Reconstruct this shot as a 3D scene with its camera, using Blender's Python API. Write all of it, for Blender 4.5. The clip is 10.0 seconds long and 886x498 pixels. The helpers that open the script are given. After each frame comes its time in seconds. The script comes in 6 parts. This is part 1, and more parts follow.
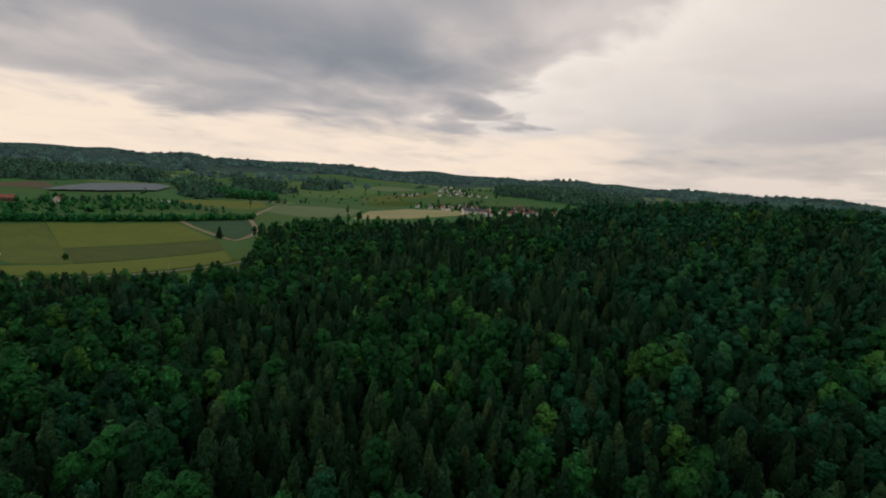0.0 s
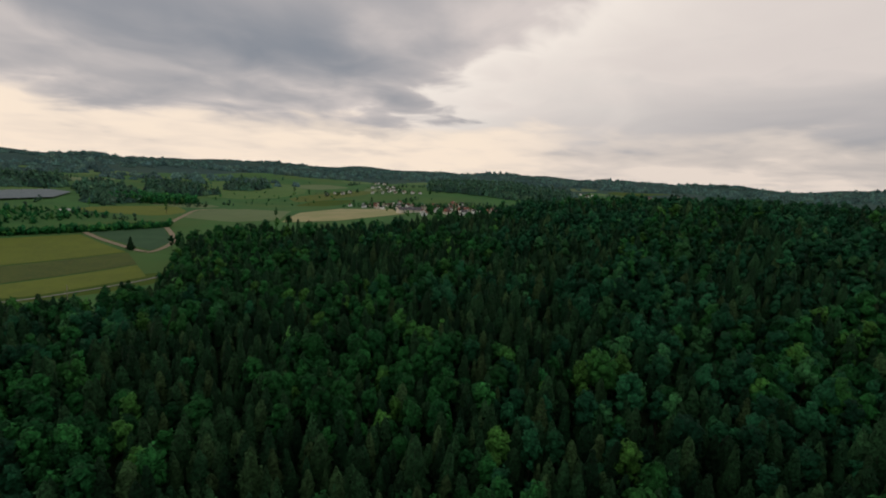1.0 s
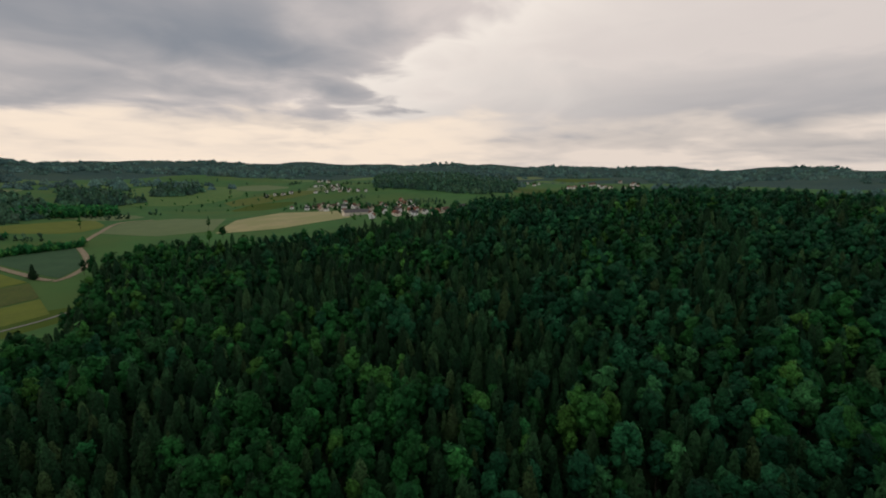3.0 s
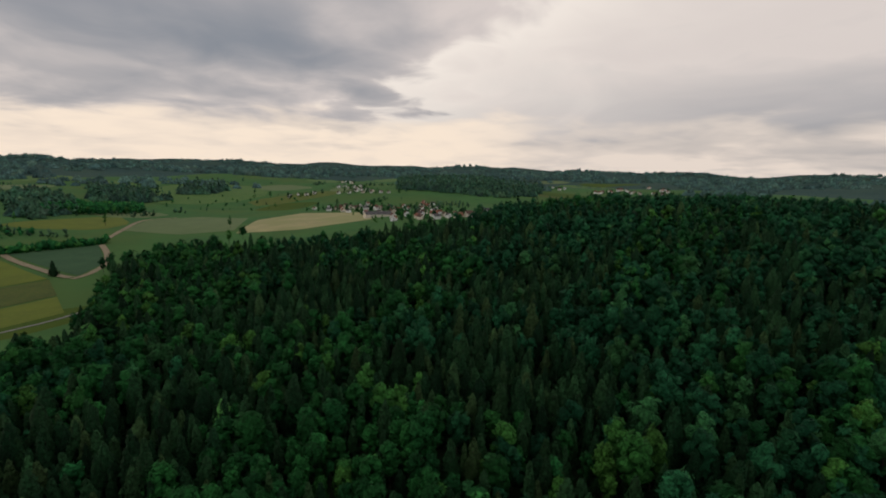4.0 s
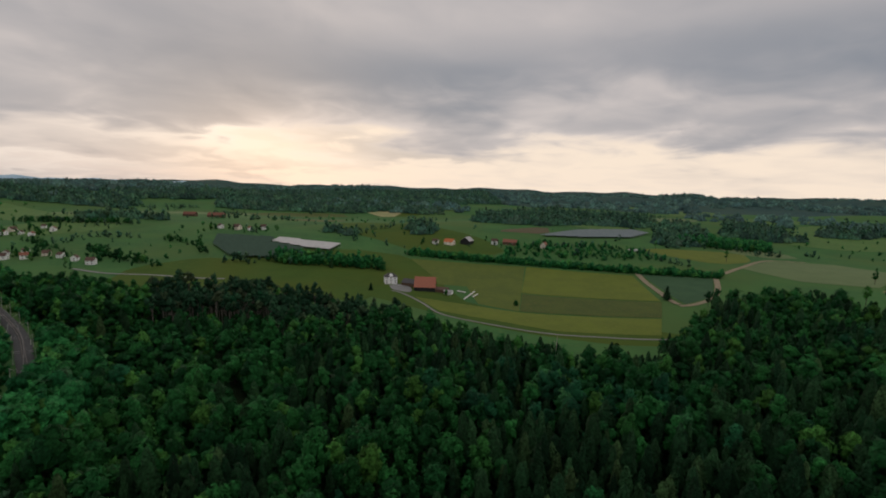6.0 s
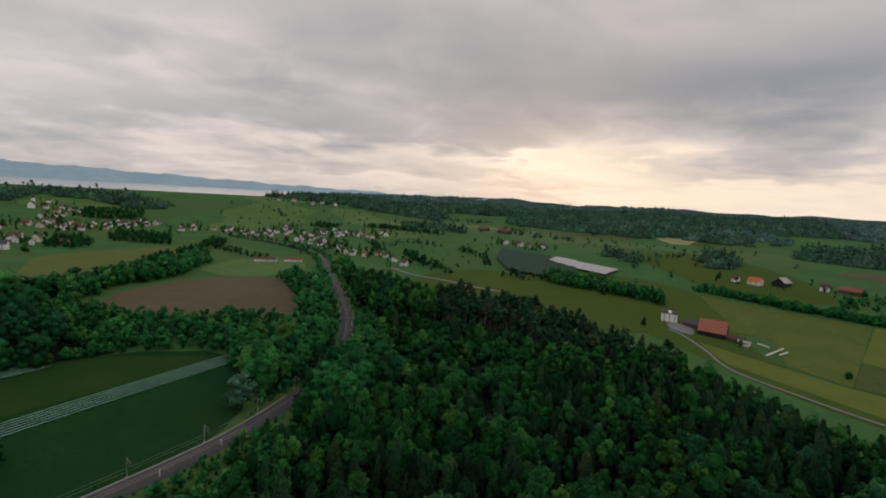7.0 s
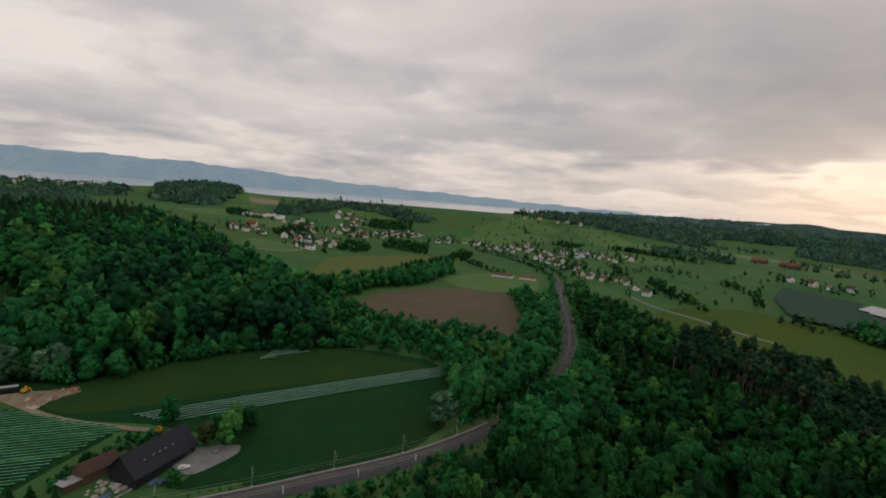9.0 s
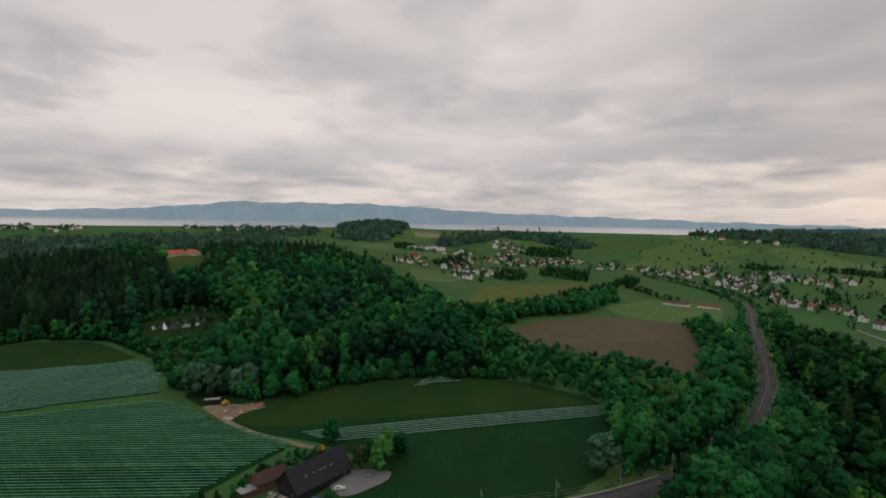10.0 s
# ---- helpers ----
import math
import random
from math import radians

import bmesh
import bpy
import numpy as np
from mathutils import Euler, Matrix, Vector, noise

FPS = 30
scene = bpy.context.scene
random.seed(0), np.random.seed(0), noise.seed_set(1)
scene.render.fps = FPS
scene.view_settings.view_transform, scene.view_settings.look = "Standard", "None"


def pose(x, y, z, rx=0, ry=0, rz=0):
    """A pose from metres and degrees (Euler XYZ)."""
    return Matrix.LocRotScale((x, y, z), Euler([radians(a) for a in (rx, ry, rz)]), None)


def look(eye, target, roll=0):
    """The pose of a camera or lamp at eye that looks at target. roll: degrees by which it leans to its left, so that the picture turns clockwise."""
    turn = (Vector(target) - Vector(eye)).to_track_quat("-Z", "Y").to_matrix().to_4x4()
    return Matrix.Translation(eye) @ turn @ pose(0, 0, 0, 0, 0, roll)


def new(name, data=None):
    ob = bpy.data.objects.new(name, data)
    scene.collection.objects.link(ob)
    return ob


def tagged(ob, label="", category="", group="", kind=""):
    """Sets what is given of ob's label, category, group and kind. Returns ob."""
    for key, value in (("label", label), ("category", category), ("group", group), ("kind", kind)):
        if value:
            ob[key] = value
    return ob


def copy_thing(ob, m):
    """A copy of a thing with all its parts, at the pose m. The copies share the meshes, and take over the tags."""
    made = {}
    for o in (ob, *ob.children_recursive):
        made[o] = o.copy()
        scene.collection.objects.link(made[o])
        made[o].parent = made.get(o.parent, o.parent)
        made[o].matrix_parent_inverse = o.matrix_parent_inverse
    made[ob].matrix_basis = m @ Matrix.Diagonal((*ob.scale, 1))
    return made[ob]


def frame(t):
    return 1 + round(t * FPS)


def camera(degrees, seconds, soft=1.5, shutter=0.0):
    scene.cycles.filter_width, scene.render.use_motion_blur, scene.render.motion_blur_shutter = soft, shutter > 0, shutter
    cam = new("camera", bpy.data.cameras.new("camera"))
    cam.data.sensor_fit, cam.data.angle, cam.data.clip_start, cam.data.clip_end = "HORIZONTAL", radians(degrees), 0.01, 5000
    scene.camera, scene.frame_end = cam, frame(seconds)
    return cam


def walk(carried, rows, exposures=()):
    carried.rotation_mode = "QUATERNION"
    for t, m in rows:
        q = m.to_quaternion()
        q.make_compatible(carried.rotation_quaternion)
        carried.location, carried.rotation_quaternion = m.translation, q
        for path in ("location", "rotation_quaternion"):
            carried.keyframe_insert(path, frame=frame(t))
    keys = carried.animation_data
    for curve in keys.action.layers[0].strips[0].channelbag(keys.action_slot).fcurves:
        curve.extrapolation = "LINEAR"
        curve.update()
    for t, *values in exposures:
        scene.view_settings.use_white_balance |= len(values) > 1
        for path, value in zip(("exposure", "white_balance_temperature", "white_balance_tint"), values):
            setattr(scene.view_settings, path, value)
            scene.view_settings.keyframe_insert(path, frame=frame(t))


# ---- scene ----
# Camera: a drone flown over a wood, turning left towards a lake.
cam = camera(85.7, 10.0, soft=1.9)
# seconds, eye x y z, heading (degrees left of +y), pitch, roll
FLIGHT = [
    (0.0, -0.0, -0.0, 88.0, 0.00, -8.73, 4.06),
    (0.5, -1.2, 5.8, 91.4, -5.25, -8.97, 3.30),
    (1.0, -1.9, 12.7, 95.2, -7.88, -9.00, 2.90),
    (1.5, -2.0, 20.8, 99.0, -9.40, -9.18, 2.53),
    (2.0, -1.6, 29.8, 102.5, -12.08, -9.50, 1.48),
    (2.5, -0.7, 39.2, 105.2, -13.36, -9.75, 1.00),
    (2.7, -0.2, 43.0, 106.1, -13.99, -9.96, 0.55),
    (3.8, 3.6, 64.7, 107.2, -13.71, -9.96, 0.90),
    (4.0, 4.5, 68.6, 106.8, -11.34, -9.75, 1.46),
    (4.5, 6.9, 78.7, 105.7, -0.90, -9.44, 2.67),
    (5.0, 8.4, 89.1, 104.6, 15.34, -9.13, 2.21),
    (5.5, 8.5, 99.2, 103.8, 34.83, -8.68, 1.34),
    (6.0, 7.3, 108.3, 103.5, 56.37, -7.15, 1.66),
    (6.2, 6.6, 111.7, 103.5, 65.06, -6.60, 1.82),
    (7.3, -2.2, 125.3, 107.5, 95.53, -6.47, 4.07),
    (7.5, -4.5, 126.8, 108.1, 98.69, -6.56, 4.35),
    (8.0, -10.6, 129.7, 109.0, 105.91, -6.68, 4.59),
    (8.5, -17.0, 131.3, 109.1, 112.59, -6.73, 4.86),
    (9.0, -23.4, 132.1, 108.3, 118.99, -6.12, 4.63),
    (9.5, -29.7, 132.0, 107.0, 124.35, -4.82, 4.59),
    (9.7, -32.3, 131.8, 106.4, 129.00, -4.23, 3.62),
    (10.0, -36.1, 131.5, 105.6, 138.27, -3.54, 1.11),
]


def heading_pose(x, y, z, yaw, pitch, roll):
    a, b = radians(yaw), radians(pitch)
    eye = Vector((x, y, z))
    return look(eye, eye + Vector((-math.sin(a) * math.cos(b), math.cos(a) * math.cos(b), math.sin(b))), roll)


walk(cam, [(t, heading_pose(*p)) for t, *p in FLIGHT], exposures=[(0.0, 0.0), (10.0, 0.0)])

# ---------------------------------------------------------------- light
SUN_AZ, SUN_EL = 78.0, 6.0          # degrees left of +y, degrees above the horizon
world = bpy.data.worlds.new("evening_sky")
world.use_nodes = True
scene.world = world
wt = world.node_tree
wt.nodes.clear()


class Net:
    """Short hand for building node trees."""

    def __init__(self, tree):
        self.tree = tree

    def node(self, kind):
        return self.tree.nodes.new(kind)

    def put(self, socket, value):
        if isinstance(value, bpy.types.NodeSocket):
            self.tree.links.new(value, socket)
        else:
            socket.default_value = value

    def math(self, op, a, b=0.0, c=0.0, clamp=False):
        n = self.node("ShaderNodeMath")
        n.operation, n.use_clamp = op, clamp
        for s, v in zip(n.inputs, (a, b, c)):
            self.put(s, v)
        return n.outputs[0]

    def mix(self, f, a, b, blend="MIX"):
        n = self.node("ShaderNodeMix")
        n.data_type, n.blend_type = "RGBA", blend
        self.put(n.inputs[0], f)
        for s, v in ((n.inputs[6], a), (n.inputs[7], b)):
            self.put(s, (*v, 1.0) if isinstance(v, tuple) and len(v) == 3 else v)
        return n.outputs[2]

    def noise(self, vec, scale, detail=4.0, rough=0.55, warp=0.0):
        n = self.node("ShaderNodeTexNoise")
        if vec is not None:
            self.put(n.inputs["Vector"], vec)
        for key, v in (("Scale", scale), ("Detail", detail), ("Roughness", rough), ("Distortion", warp)):
            n.inputs[key].default_value = v
        return n.outputs["Fac"]

    def smooth(self, v, lo, hi, a=0.0, b=1.0):
        n = self.node("ShaderNodeMapRange")
        n.interpolation_type = "SMOOTHSTEP"
        for s, x in zip(n.inputs, (v, lo, hi, a, b)):
            self.put(s, x)
        return n.outputs[0]


W = Net(wt)
sky = W.node("ShaderNodeTexSky")
sky.sky_type, sky.sun_disc, sky.sun_elevation, sky.sun_rotation = "NISHITA", False, radians(SUN_EL), radians(-SUN_AZ)
sky.altitude, sky.air_density, sky.dust_density = 450.0, 1.2, 2.5
way = W.node("ShaderNodeTexCoord").outputs["Generated"]
xyz = W.node("ShaderNodeSeparateXYZ")
W.put(xyz.inputs[0], way)
wx, wy, wz = xyz.outputs
# bearing in degrees left of +y, from -110 to 250, so that its jump lies behind the flight
turn_c, turn_s = math.cos(radians(70.0)), math.sin(radians(70.0))
ahead_part = W.math("SUBTRACT", W.math("MULTIPLY", wy, turn_c), W.math("MULTIPLY", wx, turn_s))
left_part = W.math("SUBTRACT", W.math("MULTIPLY", wx, -turn_c), W.math("MULTIPLY", wy, turn_s))
az = W.math("ADD", W.math("MULTIPLY", W.math("ARCTAN2", left_part, ahead_part), 57.2958), 70.0)
el = W.math("MULTIPLY", W.math("ARCSINE", wz), 57.2958)
# clouds lie on a flat layer, so they crowd together towards the horizon
flat = W.math("ADD", W.math("MAXIMUM", wz, 0.0), 0.16)
cloud_at = W.node("ShaderNodeCombineXYZ")
W.put(cloud_at.inputs[0], W.math("DIVIDE", wx, flat))
W.put(cloud_at.inputs[1], W.math("DIVIDE", wy, flat))
lay = cloud_at.outputs[0]
big = W.noise(lay, 0.75, 3.5, 0.5, 0.3)
fine = W.noise(lay, 2.4, 4.0, 0.5, 0.5)
ragged = W.math("MULTIPLY", W.math("SUBTRACT", W.math("ADD", W.math("MULTIPLY", big, 0.68), W.math("MULTIPLY", fine, 0.32)), 0.5), 1.0)
streak = W.node("ShaderNodeVectorMath")
streak.operation = "MULTIPLY"
W.put(streak.inputs[0], lay)
streak.inputs[1].default_value = (1.0, 0.55, 1.0)
wisp = W.noise(streak.outputs[0], 1.5, 5.0, 0.5, 0.9)
az_w = W.math("ADD", az, W.math("MULTIPLY", ragged, 60.0))
el_w = W.math("ADD", el, W.math("MULTIPLY", ragged, 14.0))


def bank(a, e, wide, high):
    """A soft cloud bank about azimuth a and elevation e, with ragged edges."""
    u = W.math("DIVIDE", W.math("SUBTRACT", az_w, a), wide)
    v = W.math("DIVIDE", W.math("SUBTRACT", el_w, e), high)
    return W.math("EXPONENT", W.math("MULTIPLY", W.math("ADD", W.math("MULTIPLY", u, u), W.math("MULTIPLY", v, v)), -1.0))


def total(items):
    s = items[0]
    for i in items[1:]:
        s = W.math("ADD", s, i)
    return s


dark = total([W.math("MULTIPLY", bank(*b[:4]), b[4]) for b in (
    (48.0, 13.0, 24.0, 3.4, 0.75), (17.0, 13.6, 16.0, 3.6, 0.95), (66.0, 13.0, 15.0, 3.8, 0.55), (6.0, 10.0, 14.0, 3.0, 0.55), (22.0, 22.0, 26.0, 6.0, 0.5),
    (33.0, 7.5, 14.0, 1.6, 0.25), (-46.0, 4.5, 20.0, 4.0, 0.50), (63.0, 4.2, 8.0, 0.8, 0.75), (80.0, 2.4, 9.0, 0.8, 0.45), (108.0, 7.0, 20.0, 1.8, 0.35),
    (2.0, 4.2, 12.0, 0.9, 0.40), (102.0, 18.0, 18.0, 4.0, 0.35), (119.0, 13.0, 14.0, 3.0, 0.30), (165.0, 5.0, 22.0, 2.2, 0.30), (88.0, 14.0, 14.0, 5.0, 0.45), (140.0, 16.0, 12.0, 4.0, 0.35), (178.0, 16.0, 14.0, 5.0, 0.3))])
dark = W.math("ADD", dark, W.math("MULTIPLY", ragged, W.smooth(az, 88.0, 125.0, 2.3, 3.4)))
dark = W.math("ADD", dark, W.math("MULTIPLY", W.math("SUBTRACT", wisp, 0.5), 0.55))
dark = W.math("SUBTRACT", 1.0, W.math("EXPONENT", W.math("MULTIPLY", W.math("MAXIMUM", W.math("ADD", dark, W.smooth(az, 70.0, 95.0, 0.10, 0.19)), 0.0), -1.15)))
bright = total([W.math("MULTIPLY", bank(*b[:4]), b[4]) for b in ((152.0, 10.0, 26.0, 4.0, 0.45), (78.0, 4.4, 8.0, 1.3, 1.2), (130.0, 19.0, 20.0, 4.0, 0.3), (97.0, 1.6, 12.0, 0.6, 0.45))])
# the slanting edge of the deck, with bright cloud beyond it
past = W.math("ADD", W.math("ADD", az_w, 4.0), W.math("MULTIPLY", W.math("SUBTRACT", el_w, 7.0), 1.83))
beyond = W.math("MULTIPLY", W.smooth(past, -5.0, 3.0, 1.0, 0.0), W.math("EXPONENT", W.math("DIVIDE", W.math("MINIMUM", past, 0.0), 17.0)))
bright = W.math("ADD", bright, W.math("MULTIPLY", beyond, W.smooth(el, 2.0, 6.0)), clamp=True)
pale = W.mix(W.smooth(az, 95.0, 135.0), (0.71, 0.635, 0.605), (0.735, 0.670, 0.656))
cloud = W.mix(dark, pale, (0.165, 0.205, 0.262))
cloud = W.mix(W.math("MULTIPLY", bright, W.math("SUBTRACT", 1.0, W.math("MULTIPLY", dark, 0.6))), cloud, (1.0, 0.91, 0.825))
# the clear strip under the cloud deck, warm on the sunset side
side = W.smooth(W.math("ABSOLUTE", W.math("SUBTRACT", az, 30.0)), 40.0, 62.0, 1.0, 0.24)
side = W.math("MAXIMUM", side, W.smooth(az, -20.0, 0.0, W.smooth(az, -70.0, -50.0, 0.0, 0.45), 0.0))
strip = W.math("MULTIPLY", W.smooth(el_w, 3.8, 6.4, 1.0, 0.0), side)
strip = W.math("MULTIPLY", strip, W.math("SUBTRACT", 1.0, W.math("MULTIPLY", dark, 0.75)))
cloud = W.mix(strip, cloud, (1.0, 0.84, 0.69))
clear = W.node("ShaderNodeVectorMath")
clear.operation = "SCALE"
W.put(clear.inputs[0], sky.outputs[0])
clear.inputs["Scale"].default_value = 0.05
back = W.node("ShaderNodeBackground")
W.put(back.inputs[0], W.mix(0.93, clear.outputs[0], cloud))
back.inputs[1].default_value = 1.0
W.put(W.node("ShaderNodeOutputWorld").inputs[0], back.outputs[0])

sun = bpy.data.lights.new("sun", "SUN")
sun.energy, sun.angle, sun.color = 0.5, radians(24.0), (1.0, 0.82, 0.62)
sun_ob = new("sun", sun)
sun_ob.matrix_world = look((0, 0, 300), Vector((0, 0, 300)) - Vector((-math.sin(radians(SUN_AZ)) * math.cos(radians(SUN_EL)),
                           math.cos(radians(SUN_AZ)) * math.cos(radians(SUN_EL)), math.sin(radians(SUN_EL)))))

# ---------------------------------------------------------------- the shape of the land
# gentle hills on a 350 m lattice, rows from south to north
HILLS = [2, 15, 28, 17, 2, 0, 0,
        -4, -4, 3, 4, -1, 3, 2,
        12, -11, -23, 23, -7, 2, 6,
        19, 17, 5, 25, -42, -1, 6,
        -10, 14, -25, -43, 19, 54, 16,
        -18, 24, 29, 9, 29, -9, -11,
        -13, 1, -6, -28, -3, -24, -11,
        2, 31, 19, -21, 48, 41, 16]
MID = (-100.0, 150.0)               # middle of the valley
LAKE_Z = 72.0


def step(v, lo, hi):
    k = np.clip((v - lo) / (hi - lo), 0.0, 1.0)
    return k * k * (3 - 2 * k)


def near_land(x, y):
    z = 0.0
    for n, h in enumerate(HILLS):
        gx, gy = -1300.0 + 350.0 * (n % 7), -900.0 + 350.0 * (n // 7)
        z = z + h * np.exp(-((x - gx) ** 2 + (y - gy) ** 2) / (2 * 330.0 ** 2))
    return z


def rolling(x, y):
    return (np.sin(x / 310 + 1.3) * np.cos(y / 270 + 0.4) + 0.6 * np.sin(x / 170 - y / 210 + 2) + 0.35 * np.cos(x / 120 + y / 97)
            + 0.2 * np.sin(x / 61 + 0.5) * np.sin(y / 73))


def land(x, y):
    """Height of the ground in metres."""
    x, y = np.asarray(x, float), np.asarray(y, float)
    far = np.hypot(x - MID[0], y - MID[1])
    bearing = np.degrees(np.arctan2(-(x - MID[0]), y - MID[1]))
    bearing = np.where(bearing < -70, bearing + 360, bearing)
    hills = 26 + (far - 1200) * 0.019 + rolling(x, y) * (5 + 14 * step(far, 1500, 3500))
    hills = hills + 14 * np.exp(-((far - 2300) / 350) ** 2) * step(rolling(x * 0.7 + 90, y * 0.7), -0.5, 1.0)
    ridge = 26 * np.exp(-((far - 2150) / 330) ** 2) * step(bearing, 45, 70) * (1 - step(bearing, 112, 126))
    hills = hills + ridge
    shore = 30 + np.clip(far - 1150, 0, 420) * 0.098 + rolling(x, y) * 2.0 * (1 - step(far, 1350, 1540)) - step(far, 1590, 1720) * 40 * step(bearing, 108, 113)
    lakeside = step(bearing, 88, 108) * (1 - step(bearing, 215, 235))
    out = hills * (1 - lakeside) + shore * lakeside
    out = out + 24 * np.exp(-((x + 865) ** 2 + (y + 1101) ** 2) / (2 * 88.0 ** 2))
    w = step(far, 1050, 1750 - 230 * lakeside)
    return near_land(x, y) * (1 - w) + out * w


def ground_z(x, y):
    return float(land(x, y))


# ---------------------------------------------------------------- materials
def material(name):
    m = bpy.data.materials.new(name)
    m.use_nodes = True
    net = Net(m.node_tree)
    return m, net, m.node_tree.nodes["Principled BSDF"]


def surface(name, colour, other, size=1.0, rough=0.9, fleck=None, fleck_size=0.2, bump=0.0, metal=0.0, spec=0.25, per_object=0.0, big=0.0, big_colour=None):
    """A plain rough material: two colours mixed by noise of a size in metres, finer flecks, relief, and variation from object to object."""
    m, net, bsdf = material(name)
    at = net.node("ShaderNodeTexCoord").outputs["Object"]
    f = net.smooth(net.noise(at, 1.0 / size, 6.0, 0.6), 0.35, 0.65)
    col = net.mix(f, colour, other)
    if fleck:
        col = net.mix(net.smooth(net.noise(at, 1.0 / fleck_size, 3.0, 0.6), 0.5, 0.72), col, fleck)
    if big:
        col = net.mix(net.smooth(net.noise(at, 1.0 / big, 3.0, 0.5), 0.4, 0.7), col, big_colour)
    if per_object:
        rnd = net.node("ShaderNodeObjectInfo").outputs["Random"]
        hsv = net.node("ShaderNodeHueSaturation")
        net.put(hsv.inputs["Value"], net.math("ADD", net.math("MULTIPLY", rnd, 2 * per_object), 1.0 - per_object))
        net.put(hsv.inputs["Color"], col)
        col = hsv.outputs[0]
    net.put(bsdf.inputs["Base Color"], col)
    bsdf.inputs["Roughness"].default_value = rough
    bsdf.inputs["Metallic"].default_value = metal
    bsdf.inputs["Specular IOR Level"].default_value = spec
    if bump:
        b = net.node("ShaderNodeBump")
        b.inputs["Strength"].default_value, b.inputs["Distance"].default_value = 0.6, bump
        net.put(b.inputs["Height"], net.noise(at, 1.0 / fleck_size, 4.0, 0.6))
        net.put(bsdf.inputs["Normal"], b.outputs[0])
    return m


def foliage(name, low, high, warm, gaps=2.4):
    """Leaves: tone differs from tree to tree and from spray to spray."""
    m, net, bsdf = material(name)
    tint = net.node("ShaderNodeAttribute")
    tint.attribute_name = "tint"
    tree = net.math("FRACT", net.math("ADD", tint.outputs["Fac"], net.node("ShaderNodeObjectInfo").outputs["Random"]))
    spray = net.node("ShaderNodeNewGeometry").outputs["Random Per Island"]
    col = net.mix(tree, low, high)
    col = net.mix(net.math("MULTIPLY", net.smooth(tree, 0.80, 1.0), 0.8), col, warm)
    at = net.node("ShaderNodeTexCoord").outputs["Object"]
    # some trees are paler than their neighbours
    own = net.math("ADD", net.math("MULTIPLY", net.math("FRACT", net.math("MULTIPLY", tree, 7.31)), 0.7), 0.72)
    # noise in the leaf colour imitates clumps with dark gaps between them
    clump_shade = net.smooth(net.noise(at, 0.85 if gaps else 0.16, 3.0, 0.6), 0.34, 0.66, 0.58, 1.62)
    hsv = net.node("ShaderNodeHueSaturation")
    net.put(hsv.inputs["Value"], net.math("MULTIPLY", net.math("MULTIPLY", clump_shade, net.math("ADD", net.math("MULTIPLY", spray, 0.4), 0.82)), own))
    net.put(hsv.inputs["Color"], col)
    net.put(bsdf.inputs["Base Color"], hsv.outputs[0])
    # sprays are ragged, with gaps between their leaves
    if gaps:
        net.put(bsdf.inputs["Alpha"], net.math("GREATER_THAN", net.noise(at, gaps, 2.0, 0.6), 0.43))
    relief = net.node("ShaderNodeBump")
    relief.inputs["Strength"].default_value, relief.inputs["Distance"].default_value = 0.8, 0.8
    net.put(relief.inputs["Height"], net.noise(at, 1.1, 3.0, 0.65))
    net.put(bsdf.inputs["Normal"], relief.outputs[0])
    bsdf.inputs["Roughness"].default_value = 0.75
    bsdf.inputs["Specular IOR Level"].default_value = 0.06
    return m


GRASS = surface("grass", (0.054, 0.148, 0.046), (0.042, 0.116, 0.042), 55.0, 0.95, (0.070, 0.148, 0.047), 6.0, 0.15, spec=0.06, big=210.0, big_colour=(0.070, 0.130, 0.040))
MEADOW_OLIVE = surface("olive_meadow", (0.086, 0.122, 0.017), (0.070, 0.104, 0.016), 25.0, 0.95, (0.098, 0.128, 0.020), 5.0, 0.1)
MEADOW_YELLOW = surface("yellow_meadow", (0.108, 0.146, 0.016), (0.090, 0.126, 0.015), 22.0, 0.95, (0.120, 0.148, 0.020), 4.0, 0.1)
MEADOW_DARK = surface("mown_meadow", (0.060, 0.090, 0.015), (0.049, 0.077, 0.014), 18.0, 0.95, (0.088, 0.095, 0.020), 3.0, 0.1)
MEADOW_BRIGHT = surface("fresh_meadow", (0.070, 0.158, 0.036), (0.058, 0.134, 0.032), 30.0, 0.95, (0.11, 0.16, 0.04), 6.0, 0.1)
OLIVE_CROP = surface("olive_grassland", (0.021, 0.060, 0.017), (0.018, 0.052, 0.016), 20.0, 0.97, (0.026, 0.058, 0.016), 3.0, 0.15, spec=0.02, big=40.0, big_colour=(0.030, 0.064, 0.017))
PASTURE = surface("dull_pasture", (0.060, 0.108, 0.024), (0.050, 0.094, 0.022), 45.0, 0.97, (0.068, 0.110, 0.026), 6.0, 0.12, spec=0.03, big=120.0, big_colour=(0.070, 0.104, 0.022))
CROP = surface("crop", (0.010, 0.050, 0.019), (0.015, 0.057, 0.019), 20.0, 0.97, (0.013, 0.041, 0.014), 3.0, 0.15, spec=0.02, big=45.0, big_colour=(0.017, 0.050, 0.015))
YOUNG_CROP = surface("young_crop", (0.052, 0.108, 0.056), (0.043, 0.094, 0.050), 22.0, 0.96, (0.060, 0.106, 0.056), 3.0, 0.1, spec=0.05)
# woodland cover seen from afar, blue-grey haze mixed into its colour
HAZED_WOODLAND = surface("hazed_woodland", (0.048, 0.090, 0.084), (0.034, 0.072, 0.070), 14.0, 1.0, (0.062, 0.104, 0.088), 5.0, 0.3, spec=0.02, big=160.0, big_colour=(0.054, 0.094, 0.076))
